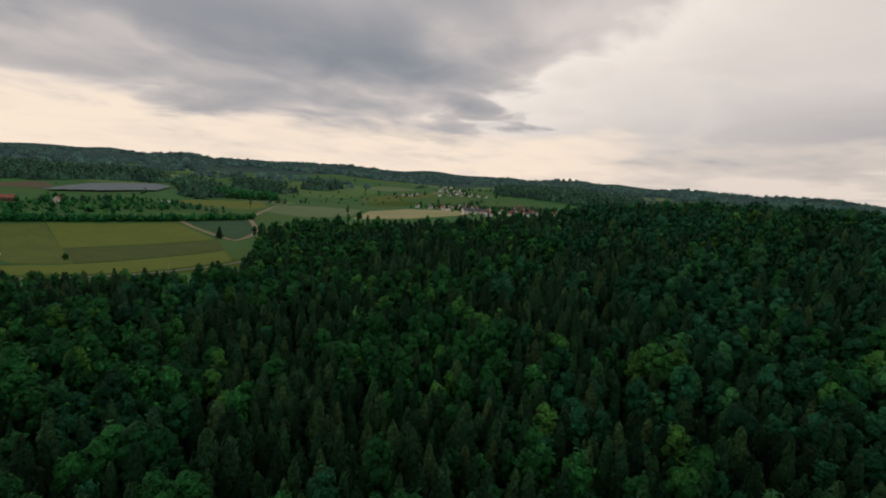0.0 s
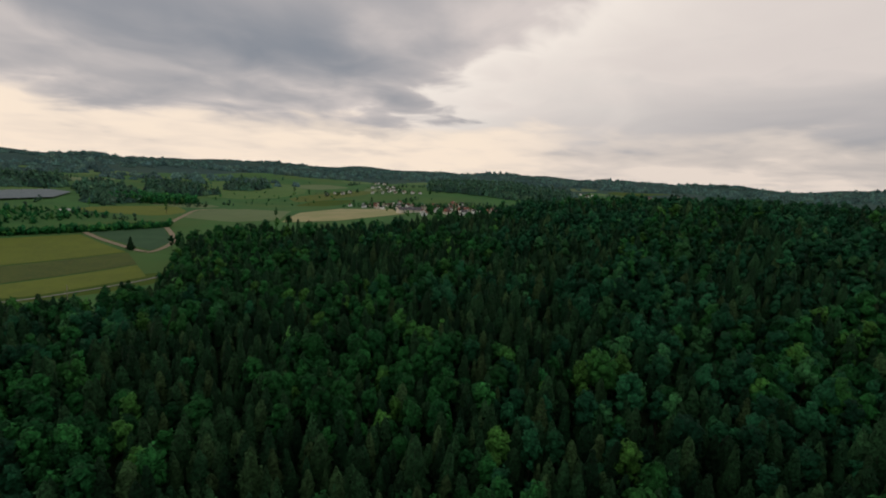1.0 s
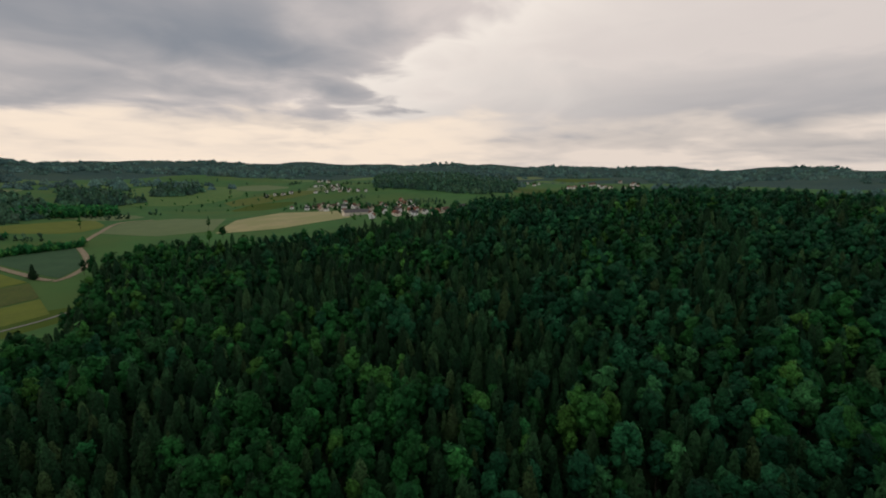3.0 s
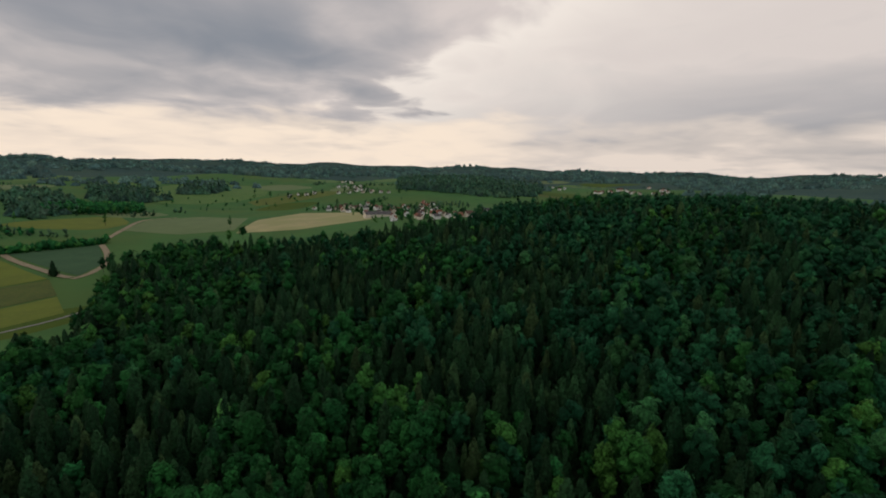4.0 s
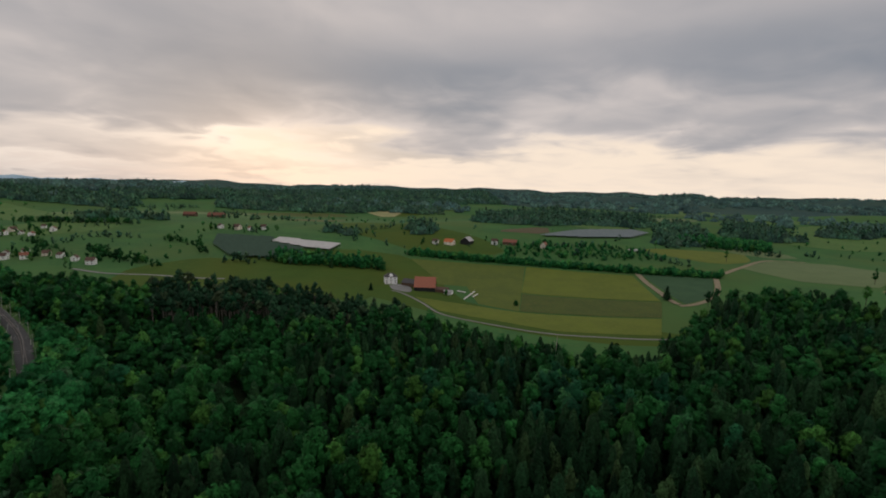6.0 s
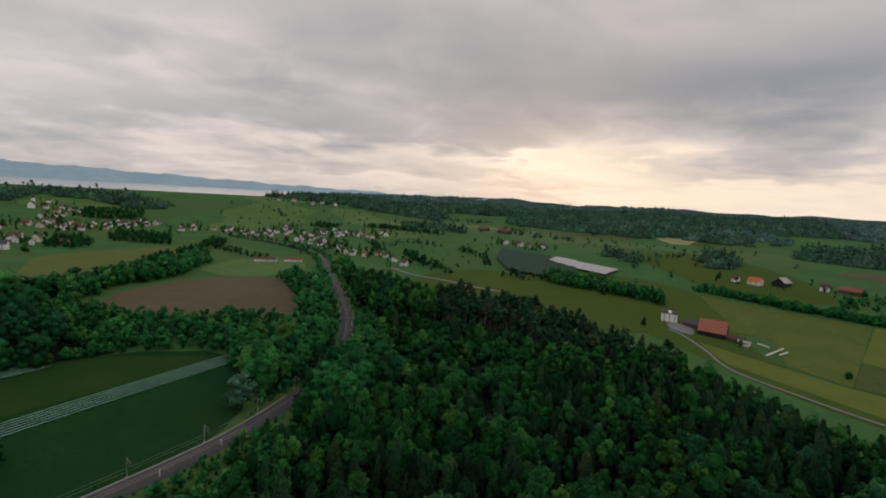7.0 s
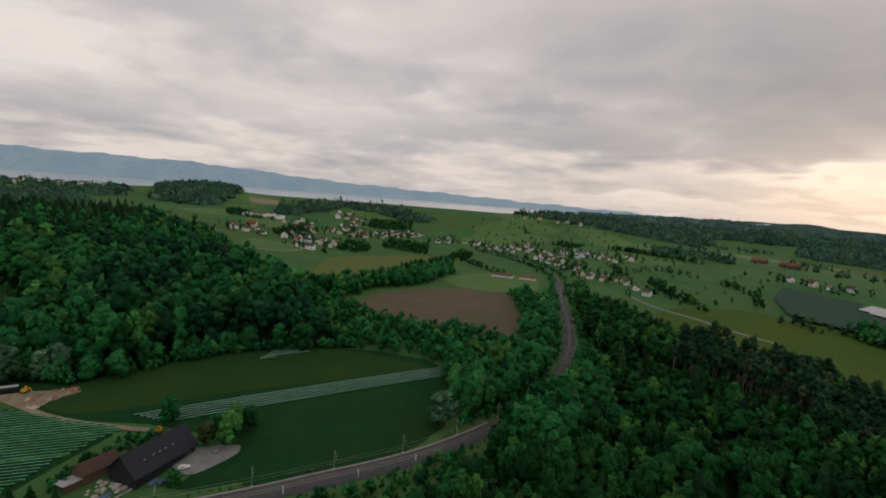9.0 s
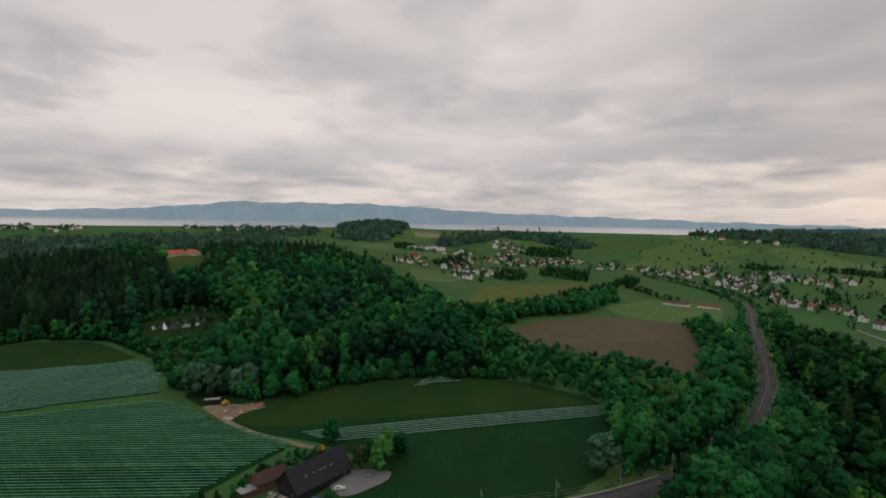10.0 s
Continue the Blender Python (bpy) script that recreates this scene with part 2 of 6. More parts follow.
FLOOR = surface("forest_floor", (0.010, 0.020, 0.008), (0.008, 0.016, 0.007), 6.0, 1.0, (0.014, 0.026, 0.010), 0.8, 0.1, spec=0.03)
PALE = surface("pale_crop", (0.110, 0.165, 0.066), (0.094, 0.146, 0.058), 30.0, 0.95, (0.125, 0.168, 0.072), 4.0, 0.1)
STRAW = surface("ripe_barley", (0.33, 0.31, 0.155), (0.27, 0.26, 0.13), 28.0, 0.95, (0.25, 0.26, 0.12), 4.0, 0.1, big=70.0, big_colour=(0.24, 0.26, 0.11))
SOIL = surface("tilled_soil", (0.108, 0.090, 0.052), (0.090, 0.075, 0.044), 14.0, 1.0, (0.124, 0.105, 0.066), 1.2, 0.2, big=60.0, big_colour=(0.086, 0.080, 0.040))
SAND = surface("dirt_track", (0.265, 0.225, 0.150), (0.215, 0.185, 0.128), 8.0, 1.0, (0.15, 0.155, 0.085), 2.0, 0.1)
GRAVEL = surface("gravel", (0.215, 0.225, 0.222), (0.170, 0.180, 0.180), 4.0, 1.0, (0.26, 0.265, 0.26), 0.3, 0.05)
ASPHALT = surface("pale_asphalt", (0.21, 0.21, 0.205), (0.175, 0.175, 0.175), 6.0, 0.85, (0.20, 0.20, 0.20), 1.0, 0.02)
BALLAST = surface("railway_ballast", (0.078, 0.083, 0.088), (0.060, 0.064, 0.068), 5.0, 1.0, (0.104, 0.106, 0.106), 0.35, 0.08)
POND_WATER, pnet, pb = material("pond_water")
pb.inputs["Base Color"].default_value = (0.92, 0.94, 0.95, 1)
pb.inputs["Roughness"].default_value = 0.12
pb.inputs["Metallic"].default_value = 1.0
WATER, wnet, wb = material("lake_water")
wb.inputs["Base Color"].default_value = (0.62, 0.62, 0.63, 1)
wb.inputs["Roughness"].default_value = 0.12
wb.inputs["Specular IOR Level"].default_value = 0.9
wb.inputs["Metallic"].default_value = 0.8
wbump = wnet.node("ShaderNodeBump")
wbump.inputs["Strength"].default_value, wbump.inputs["Distance"].default_value = 0.25, 0.4
wnet.put(wbump.inputs["Height"], wnet.noise(wnet.node("ShaderNodeTexCoord").outputs["Object"], 0.12, 5.0, 0.6))
wnet.put(wb.inputs["Normal"], wbump.outputs[0])
# the slope colour includes the pale blue of distance haze
MOUNTAIN = surface("haze_blue_slope", (0.30, 0.45, 0.56), (0.35, 0.50, 0.60), 220.0, 1.0, (0.28, 0.43, 0.54), 60.0)
BARK = surface("bark", (0.055, 0.048, 0.040), (0.040, 0.036, 0.030), 0.8, 0.95, (0.15, 0.12, 0.09), 0.15, 0.03)
BARK_PALE = surface("pale_bark", (0.165, 0.155, 0.135), (0.11, 0.104, 0.09), 0.9, 0.95, (0.07, 0.06, 0.05), 0.2, 0.03)
DEAD_WOOD = surface("dead_wood", (0.34, 0.31, 0.27), (0.26, 0.24, 0.21), 0.9, 0.95, (0.18, 0.16, 0.14), 0.2, 0.03)
SPRUCE = foliage("spruce_needles", (0.0038, 0.0200, 0.0080), (0.0150, 0.0490, 0.0175), (0.029, 0.058, 0.020))
BROAD = foliage("broad_leaves", (0.0048, 0.036, 0.011), (0.0150, 0.090, 0.020), (0.043, 0.124, 0.021))
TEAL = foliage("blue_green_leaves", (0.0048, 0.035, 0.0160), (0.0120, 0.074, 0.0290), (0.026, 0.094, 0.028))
# far foliage is paler and bluer, with distance haze put into the colour
FAR_HAZED_LEAF = foliage("far_hazed_leaves", (0.023, 0.071, 0.044), (0.041, 0.097, 0.053), (0.053, 0.101, 0.053), 0.0)
FAR_HAZED_NEEDLE = foliage("far_hazed_needles", (0.019, 0.054, 0.040), (0.033, 0.073, 0.050), (0.042, 0.078, 0.050), 0.0)
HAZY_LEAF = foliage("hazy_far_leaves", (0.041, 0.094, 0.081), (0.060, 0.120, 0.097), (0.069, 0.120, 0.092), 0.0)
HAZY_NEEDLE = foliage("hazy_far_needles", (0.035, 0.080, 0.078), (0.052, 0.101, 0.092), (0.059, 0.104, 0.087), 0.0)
RUST = foliage("rusty_needles", (0.060, 0.030, 0.018), (0.080, 0.036, 0.020), (0.085, 0.040, 0.022))
PINE = foliage("pine_needles", (0.0065, 0.030, 0.015), (0.0180, 0.056, 0.026), (0.040, 0.058, 0.028))
WILLOW = foliage("grey_willow_leaves", (0.046, 0.128, 0.068), (0.066, 0.158, 0.088), (0.076, 0.155, 0.086))
FRESH = foliage("fresh_leaves", (0.0085, 0.074, 0.024), (0.0250, 0.145, 0.036), (0.060, 0.168, 0.036))
COPPER = foliage("copper_leaves", (0.020, 0.040, 0.014), (0.052, 0.068, 0.022), (0.074, 0.070, 0.026))


# ---------------------------------------------------------------- mesh helpers
def quads_mesh(name, verts, quads, mats, index=None, tint=None, smooth=False, soft=None):
    """A mesh from arrays of corners and faces, all with the same number of corners."""
    me = bpy.data.meshes.new(name)
    nv, nf, k = len(verts), len(quads), len(quads[0])
    me.vertices.add(nv)
    me.vertices.foreach_set("co", np.ascontiguousarray(verts, dtype=np.float32).ravel())
    me.loops.add(k * nf)
    me.loops.foreach_set("vertex_index", np.ascontiguousarray(quads, dtype=np.int32).ravel())
    me.polygons.add(nf)
    me.polygons.foreach_set("loop_start", np.arange(0, k * nf, k, dtype=np.int32))
    for m in mats:
        me.materials.append(m)
    if index is not None:
        me.polygons.foreach_set("material_index", np.ascontiguousarray(index, dtype=np.int32))
    if tint is not None:
        me.attributes.new("tint", "FLOAT", "POINT").data.foreach_set("value", np.ascontiguousarray(tint, dtype=np.float32))
    me.update(calc_edges=True)
    me.validate()
    if soft is not None:
        me.attributes.new("custom_normal", "FLOAT_VECTOR", "POINT").data.foreach_set("vector", np.ascontiguousarray(soft, dtype=np.float32).ravel())
    if smooth:
        me.shade_smooth()
    return me


def part(name, bm, mat, parent=None, label=""):
    """Links a bmesh as one mesh object under a thing or a part."""
    me = bpy.data.meshes.new(name)
    bm.to_mesh(me)
    bm.free()
    me.materials.append(mat)
    ob = new(name, me)
    ob.parent = parent
    return tagged(ob, label)


def thing(name, x, y, z, turn=0.0, label="", category="", group=""):
    """An empty at a thing's base, which its parts hang on."""
    ob = new(name)
    ob.matrix_basis = pose(x, y, z, 0, 0, turn)
    return tagged(ob, label, category, group)


def inside(px, py, ring):
    """Which of the points lie inside a closed ring of corners."""
    res = np.zeros(np.shape(px), bool)
    n = len(ring)
    for i in range(n):
        (x0, y0), (x1, y1) = ring[i], ring[(i + 1) % n]
        if y0 == y1:
            continue
        res ^= ((y0 > py) != (y1 > py)) & (px < (x1 - x0) * (py - y0) / (y1 - y0) + x0)
    return res


def rounded(ring, times=2):
    """Cuts the corners of a ring."""
    for _ in range(times):
        out = []
        for i, (x, y) in enumerate(ring):
            u, v = ring[(i + 1) % len(ring)]
            out += [(0.8 * x + 0.2 * u, 0.8 * y + 0.2 * v), (0.2 * x + 0.8 * u, 0.2 * y + 0.8 * v)]
        ring = out
    return ring


def drape(name, ring, mat, lift, label, category="field", grid=12.0, kind="structure", soft=1):
    """A field or paved area laid over the ground."""
    ring = rounded(ring, soft)
    bm = bmesh.new()
    face = bm.faces.new([bm.verts.new((x, y, 0)) for x, y in ring])
    xs, ys = [p[0] for p in ring], [p[1] for p in ring]
    for axis, lo, hi in ((0, min(xs), max(xs)), (1, min(ys), max(ys))):
        for k in range(1, int((hi - lo) / grid) + 1):
            co = [0, 0, 0]
            co[axis] = lo + k * grid
            no = [0, 0, 0]
            no[axis] = 1
            bmesh.ops.bisect_plane(bm, geom=bm.verts[:] + bm.edges[:] + bm.faces[:], plane_co=co, plane_no=no)
    bmesh.ops.triangulate(bm, faces=bm.faces[:])
    for v in bm.verts:
        v.co.z = ground_z(v.co.x, v.co.y) + lift
    bmesh.ops.recalc_face_normals(bm, faces=bm.faces[:])
    if sum(f.normal.z for f in bm.faces) < 0:
        bmesh.ops.reverse_faces(bm, faces=bm.faces[:])
    return tagged(part(name, bm, mat), label, category, kind=kind)


def along(pts, gap):
    """Points every gap metres on a smooth line through pts, with the direction there."""
    p = np.array(pts, float)
    p = np.vstack([2 * p[0] - p[1], p, 2 * p[-1] - p[-2]])
    fine = []
    for i in range(1, len(p) - 2):
        for t in np.linspace(0, 1, 24, endpoint=False):
            a, b, c, d = p[i - 1:i + 3]
            fine.append(0.5 * (2 * b + (c - a) * t + (2 * a - 5 * b + 4 * c - d) * t * t + (3 * b - a - 3 * c + d) * t ** 3))
    fine.append(p[-2])
    fine = np.array(fine)
    s = np.r_[0, np.cumsum(np.hypot(*np.diff(fine, axis=0).T))]
    at = np.arange(0, s[-1], gap)
    q = np.stack([np.interp(at, s, fine[:, k]) for k in range(2)], 1)
    d = np.gradient(q, axis=0)
    return q, d / np.hypot(*d.T)[:, None]


def ribbon(name, pts, wide, mat, lift, label, category="road", gap=8.0, profile=((-0.5, 0.0), (0.5, 0.0)), kind="structure"):
    """A road, track or verge along a line; the profile gives offsets in widths and heights in metres."""
    q, d = along(pts, gap)
    side = np.stack([-d[:, 1], d[:, 0]], 1)
    base = land(q[:, 0], q[:, 1]) + lift
    rows = [np.c_[q + side * (o * wide), base + h] for o, h in profile]
    n, k = len(q), len(profile)
    verts = np.stack(rows, 1).reshape(-1, 3)
    i = np.arange(n - 1)[:, None] * k + np.arange(k - 1)[None]
    faces = np.stack([i, i + k, i + k + 1, i + 1], -1).reshape(-1, 4)[:, ::-1]
    return tagged(new(name, quads_mesh(name, verts, faces, [mat])), label, category, kind=kind)


# ---------------------------------------------------------------- ground, lake, mountains
def build_ground():
    r = [0.0]
    while r[-1] < 4850:
        r.append(r[-1] + 14 + 0.016 * r[-1])
    r, a = np.array(r[1:]), np.linspace(0, 2 * math.pi, 360, endpoint=False)
    x = MID[0] + r[:, None] * np.cos(a)
    y = MID[1] + r[:, None] * np.sin(a)
    z = land(x, y)
    n = len(a)
    i, j = np.meshgrid(np.arange(len(r) - 1), np.arange(n), indexing="ij")
    j2 = (j + 1) % n
    faces = np.stack([i * n + j, (i + 1) * n + j, (i + 1) * n + j2, i * n + j2], -1).reshape(-1, 4)
    verts = np.stack([x, y, z], -1).reshape(-1, 3)
    hub = len(verts)
    verts = np.vstack([verts, [MID[0], MID[1], ground_z(*MID)]])
    cap = np.stack([np.full(n // 2, hub), np.arange(0, n, 2), np.arange(1, n, 2), np.arange(2, n + 2, 2) % n], -1)
    # the hills beyond the farmland are wooded all over, with haze painted into their colour
    quads = np.vstack([faces, cap])
    mid = verts[quads].mean(1)
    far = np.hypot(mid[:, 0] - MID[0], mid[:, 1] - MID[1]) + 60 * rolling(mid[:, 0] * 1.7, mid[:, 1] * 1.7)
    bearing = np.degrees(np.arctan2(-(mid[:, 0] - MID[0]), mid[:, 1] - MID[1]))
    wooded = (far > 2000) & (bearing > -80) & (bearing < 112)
    me = quads_mesh("ground", verts, quads, [GRASS, HAZED_WOODLAND], wooded.astype(int), smooth=True)
    tagged(new("ground", me), "rolling green pasture land with scattered fields", "ground", kind="structure")


build_ground()

bm = bmesh.new()
near_shore = {b: float(np.interp(b, [90, 100, 108, 112], [3200, 2700, 2000, 1575])) for b in range(90, 223, 4)}
inner = [bm.verts.new((MID[0] - math.sin(radians(b)) * d, MID[1] + math.cos(radians(b)) * d, LAKE_Z)) for b, d in near_shore.items()]
outer = [bm.verts.new((MID[0] - math.sin(radians(b)) * 4760, MID[1] + math.cos(radians(b)) * 4760, LAKE_Z)) for b in range(90, 223, 4)]
for i in range(len(inner) - 1):
    bm.faces.new((inner[i], inner[i + 1], outer[i + 1], outer[i]))
bmesh.ops.recalc_face_normals(bm, faces=bm.faces[:])
if bm.faces[:][0].normal.z < 0:
    bmesh.ops.reverse_faces(bm, faces=bm.faces[:])
tagged(part("water", bm, WATER), "wide pale grey lake under an overcast evening sky", "lake", kind="structure")


def build_mountains():
    b = np.linspace(80, 240, 321)
    crest = np.interp(b, [80, 95, 108, 119, 134, 143, 149, 156, 163, 170, 178, 190, 205, 240], [100, 106, 126, 150, 182, 226, 244, 238, 232, 164, 124, 128, 190, 120])
    crest = crest + 5 * np.sin(b * 0.9) + 4 * np.sin(b * 2.3 + 1) + 2 * np.sin(b * 5.1)
    rows = []
    for k, (dist, share) in enumerate(((4450, -0.1), (4520, 0.2), (4600, 0.55), (4680, 0.85), (4730, 1.0), (4800, 0.5))):
        d = dist + 12 * np.sin(b * 1.7 + k) + 8 * np.sin(b * 4.3 + 2 * k)
        z = LAKE_Z + (crest - LAKE_Z) * share + (3.5 * np.sin(b * 3.1 + 1.9 * k) if 0 < k < 4 else 0)
        rows.append(np.stack([MID[0] - np.sin(np.radians(b)) * d, MID[1] + np.cos(np.radians(b)) * d, z], -1))
    n = len(b)
    i, j = np.meshgrid(np.arange(len(rows) - 1), np.arange(n - 1), indexing="ij")
    faces = np.stack([i * n + j, i * n + j + 1, (i + 1) * n + j + 1, (i + 1) * n + j], -1).reshape(-1, 4)
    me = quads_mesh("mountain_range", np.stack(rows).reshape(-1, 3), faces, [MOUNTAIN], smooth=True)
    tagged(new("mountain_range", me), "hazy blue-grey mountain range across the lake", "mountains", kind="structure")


build_mountains()

# ---------------------------------------------------------------- fields and roads
FIELDS = [
    ("field", MEADOW_OLIVE, 0.30, "olive green hay meadow beside the farm", [(-609, 461), (-498, 588), (-342, 435), (-385, 416), (-453, 451), (-475, 424), (-517, 441)]),
    ("field", MEADOW_YELLOW, 0.36, "bright yellow-green hay meadow", [(-497, 590), (-380, 674), (-284, 588), (-399, 491)]),
    ("field", MEADOW_DARK, 0.36, "darker mown strip of meadow", [(-396, 489), (-281, 585), (-246, 530), (-342, 436)]),
    ("field", MEADOW_YELLOW, 0.30, "yellow-green meadow strip along the road", [(-435, 368), (-374, 412), (-340, 433), (-244, 526), (-214, 478), (-273, 419), (-329, 392), (-379, 363)]),
    ("field", YOUNG_CROP, 0.36, "blue-green crop field between dirt tracks", [(-378, 690), (-306, 737), (-258, 645), (-260, 594)]),
    ("field", PALE, 0.30, "pale green cereal field", [(-320, 841), (-333, 967), (-269, 1034), (-172, 977), (-159, 805), (-229, 794)]),
    ("field", STRAW, 0.30, "ripe straw-coloured barley field", [(-150, 775), (-148, 931), (-83, 1040), (35, 960), (40, 791), (-62, 755)]),
    ("field", MEADOW_YELLOW, 0.30, "bright yellow-green meadow by a hedge", [(-499, 850), (-397, 1011), (-336, 913), (-351, 844), (-431, 837)]),
    ("field", STRAW, 0.40, "distant pale stubble field", [(-1725, 680), (-1700, 820), (-1540, 720)]),
    ("field", STRAW, 0.40, "distant straw-coloured field", [(-1555, 774), (-1629, 1065), (-1487, 949), (-1300, 780)]),
    ("field", SOIL, 0.30, "distant brown ploughed field", [(-740, 715), (-735, 875), (-655, 800)]),
    ("field", MEADOW_BRIGHT, 0.40, "green pasture on a rounded hill", [(-463, 1293), (-560, 1700), (-334, 1800), (-200, 1500), (-300, 1336)]),
    ("field", SOIL, 0.35, "brown tilled field with green margins", [(-338, -110), (-350, -136), (-410, -152), (-492, -134), (-542, -90), (-532, -52), (-428, -4), (-374, 8), (-354, -44)]),
    ("field", MEADOW_BRIGHT, 0.30, "fresh green meadow around a white farm", [(-565, -172), (-700, -165), (-700, -78), (-583, -42), (-515, -108)]),
    ("field", MEADOW_OLIVE, 0.30, "olive green meadow below the village", [(-367, -216), (-450, -280), (-545, -345), (-640, -352), (-770, -318), (-837, -280), (-717, -226), (-603, -227), (-496, -203), (-402, -196)]),
    ("field", MEADOW_BRIGHT, 0.30, "green meadow at the village edge", [(-522, -505), (-595, -455), (-507, -372), (-455, -422)]),
    ("field", CROP, 0.15, "dark green grassland between wood and railway", [(-100, -172), (-132, -132), (-216, -107), (-268, -64), (-290, -8), (-248, 22), (-213, 34), (-165, 10), (-122, -18), (-120, -24), (-150, -30), (-142, -62), (-116, -100)]),
    ("field", OLIVE_CROP, 0.25, "dull olive grassland by the wood", [(-116, -126), (-143, -128), (-200, -112), (-250, -80), (-266, -50), (-279, -6), (-225, -37), (-181, -66), (-136, -88), (-118, -104)]),
    ("field", CROP, 0.25, "dark green crop field along the railway", [(-140, -19), (-179, -49), (-212, -27), (-271, 3), (-232, 17), (-209, 32), (-186, 27), (-154, 10), (-134, -4)]),
    ("field", CROP, 0.20, "dark ground between the plant rows", [(6, -204), (-96, -160), (-107, -121), (-130, -73), (-100, -66), (-74, -58), (0, -106), (60, -150), (80, -240)]),
    ("field", OLIVE_CROP, 0.20, "small olive meadow at the wood's edge", [(12, -342), (-49, -326), (-79, -297), (-98, -231), (8, -286), (60, -310)]),
    ("field", PASTURE, 0.16, "wide olive pasture round the white farm", [(-720, 240), (-620, 235), (-500, 300), (-400, 345), (-300, 380), (-200, 440), (-180, 500), (-250, 480), (-380, 405), (-480, 430), (-620, 470), (-700, 400)]),
    ("field", PASTURE, 0.16, "olive pasture before a long hedge", [(-640, 490), (-780, 470), (-900, 420), (-1000, 520), (-900, 640), (-700, 660), (-560, 620)]),
    ("field", PASTURE, 0.30, "long olive meadow above the wood", [(-650, 110), (-690, 190), (-655, 240), (-600, 300), (-520, 340), (-440, 330), (-450, 240), (-480, 150), (-570, 85)]),
]
for k, (name, mat, lift, label, ring) in enumerate(FIELDS):
    drape(name, ring, mat, lift, label, soft=0 if k < 7 else 1)
# the patchwork of far fields
far_rng = random.Random(21)
PATCHES = [(MEADOW_BRIGHT, "distant bright green meadow"), (PALE, "distant pale cereal field"), (MEADOW_DARK, "distant olive meadow"), (PASTURE, "distant dull olive pasture"), (MEADOW_BRIGHT, "distant fresh green pasture"), (MEADOW_OLIVE, "distant olive hay meadow")]
for k in range(46):
    bear, dist = radians(far_rng.uniform(-40, 150)), far_rng.uniform(900, 2600)
    if bear > radians(95):
        dist = far_rng.uniform(900, 1600)
    cx, cy = MID[0] - math.sin(bear) * dist, MID[1] + math.cos(bear) * dist
    w, l, t = far_rng.uniform(40, 90), far_rng.uniform(70, 170), far_rng.uniform(0, math.pi)
    ring = []
    for u, v in ((-1, -1), (1, -1), (1, 1), (-1, 1)):
        u, v = u * l * far_rng.uniform(0.75, 1.1) / 1.0, v * w * far_rng.uniform(0.75, 1.1)
        ring.append((cx + u * math.cos(t) - v * math.sin(t), cy + u * math.sin(t) + v * math.cos(t)))
    mat, label = PATCHES[k % len(PATCHES)] if k % 12 != 5 and bear < radians(95) else PATCHES[0]
    drape("field", ring, mat, 0.18 + 0.002 * k, label, grid=22.0, soft=1)

ribbon("path", [(-386, 692), (-352, 660), (-310, 625), (-276, 596), (-257, 586)], 7.0, SAND, 0.5, "sandy dirt track along a meadow", "path")
ribbon("path", [(-260, 583), (-253, 600), (-255, 640), (-276, 690), (-306, 744)], 6.5, SAND, 0.52, "sandy dirt track turning up past a crop field", "path")
ribbon("path", [(-310, 752), (-316, 800), (-322, 845), (-335, 960), (-300, 1010)], 7.0, SAND, 0.5, "pale dirt track along a field edge", "path")
ribbon("road", [(-468, 356), (-450, 362), (-410, 362), (-365, 358), (-316, 381), (-273, 405), (-239, 436), (-208, 466), (-190, 500)], 2.8, ASPHALT, 0.5, "narrow pale asphalt lane along the meadow", "road")
ribbon("road", [(-660, 55), (-630, 78), (-615, 95), (-598, 129), (-571, 170), (-560, 200)], 5.0, GRAVEL, 0.5, "pale gravel lane through a meadow", "road")
ribbon("path", [(-108, -137), (-116, -101), (-130, -72), (-139, -58)], 3.2, SAND, 0.4, "pale dirt track along the plant rows", "path")
ribbon("path", [(-225, 149), (-268, 150), (-320, 152)], 4.0, CROP, 0.3, "narrow straight ride through the wood", "path")
ribbon("road", [(-1012, -334), (-967, -285), (-922, -234), (-907, -198), (-847, -132), (-831, -102), (-764, -60)], 6.0, ASPHALT, 0.7, "pale asphalt road beside the railway at the village", "road")
ribbon("road", [(-470, -420), (-520, -395), (-556, -410), (-575, -440)], 5.0, ASPHALT, 0.5, "pale lane curving into the village", "road")
ribbon("road", [(-380, -690), (-440, -640), (-500, -590), (-530, -540)], 5.0, GRAVEL, 0.5, "pale lane along a hillside field", "road")
drape("gravel_yard", [(-130, -41), (-140, -39), (-152, -28), (-147, -23), (-129, -24), (-124, -30)], GRAVEL, 0.4, "pale gravel yard beside the black farmhouse", "yard", 4.0, soft=2)
drape("gravel_yard", [(-106, -141), (-120, -133), (-136, -117), (-122, -119), (-115, -115), (-109, -128)], SAND, 0.4, "bare sandy storage yard by the wood", "yard", 6.0, soft=2)
drape("gravel_yard", [(-470, 358), (-492, 364), (-490, 384), (-470, 384), (-452, 372)], GRAVEL, 0.45, "grey farmyard between house and barn", "yard", 6.0, soft=2)

# ---------------------------------------------------------------- woods
import itertools

rng = np.random.default_rng(7)


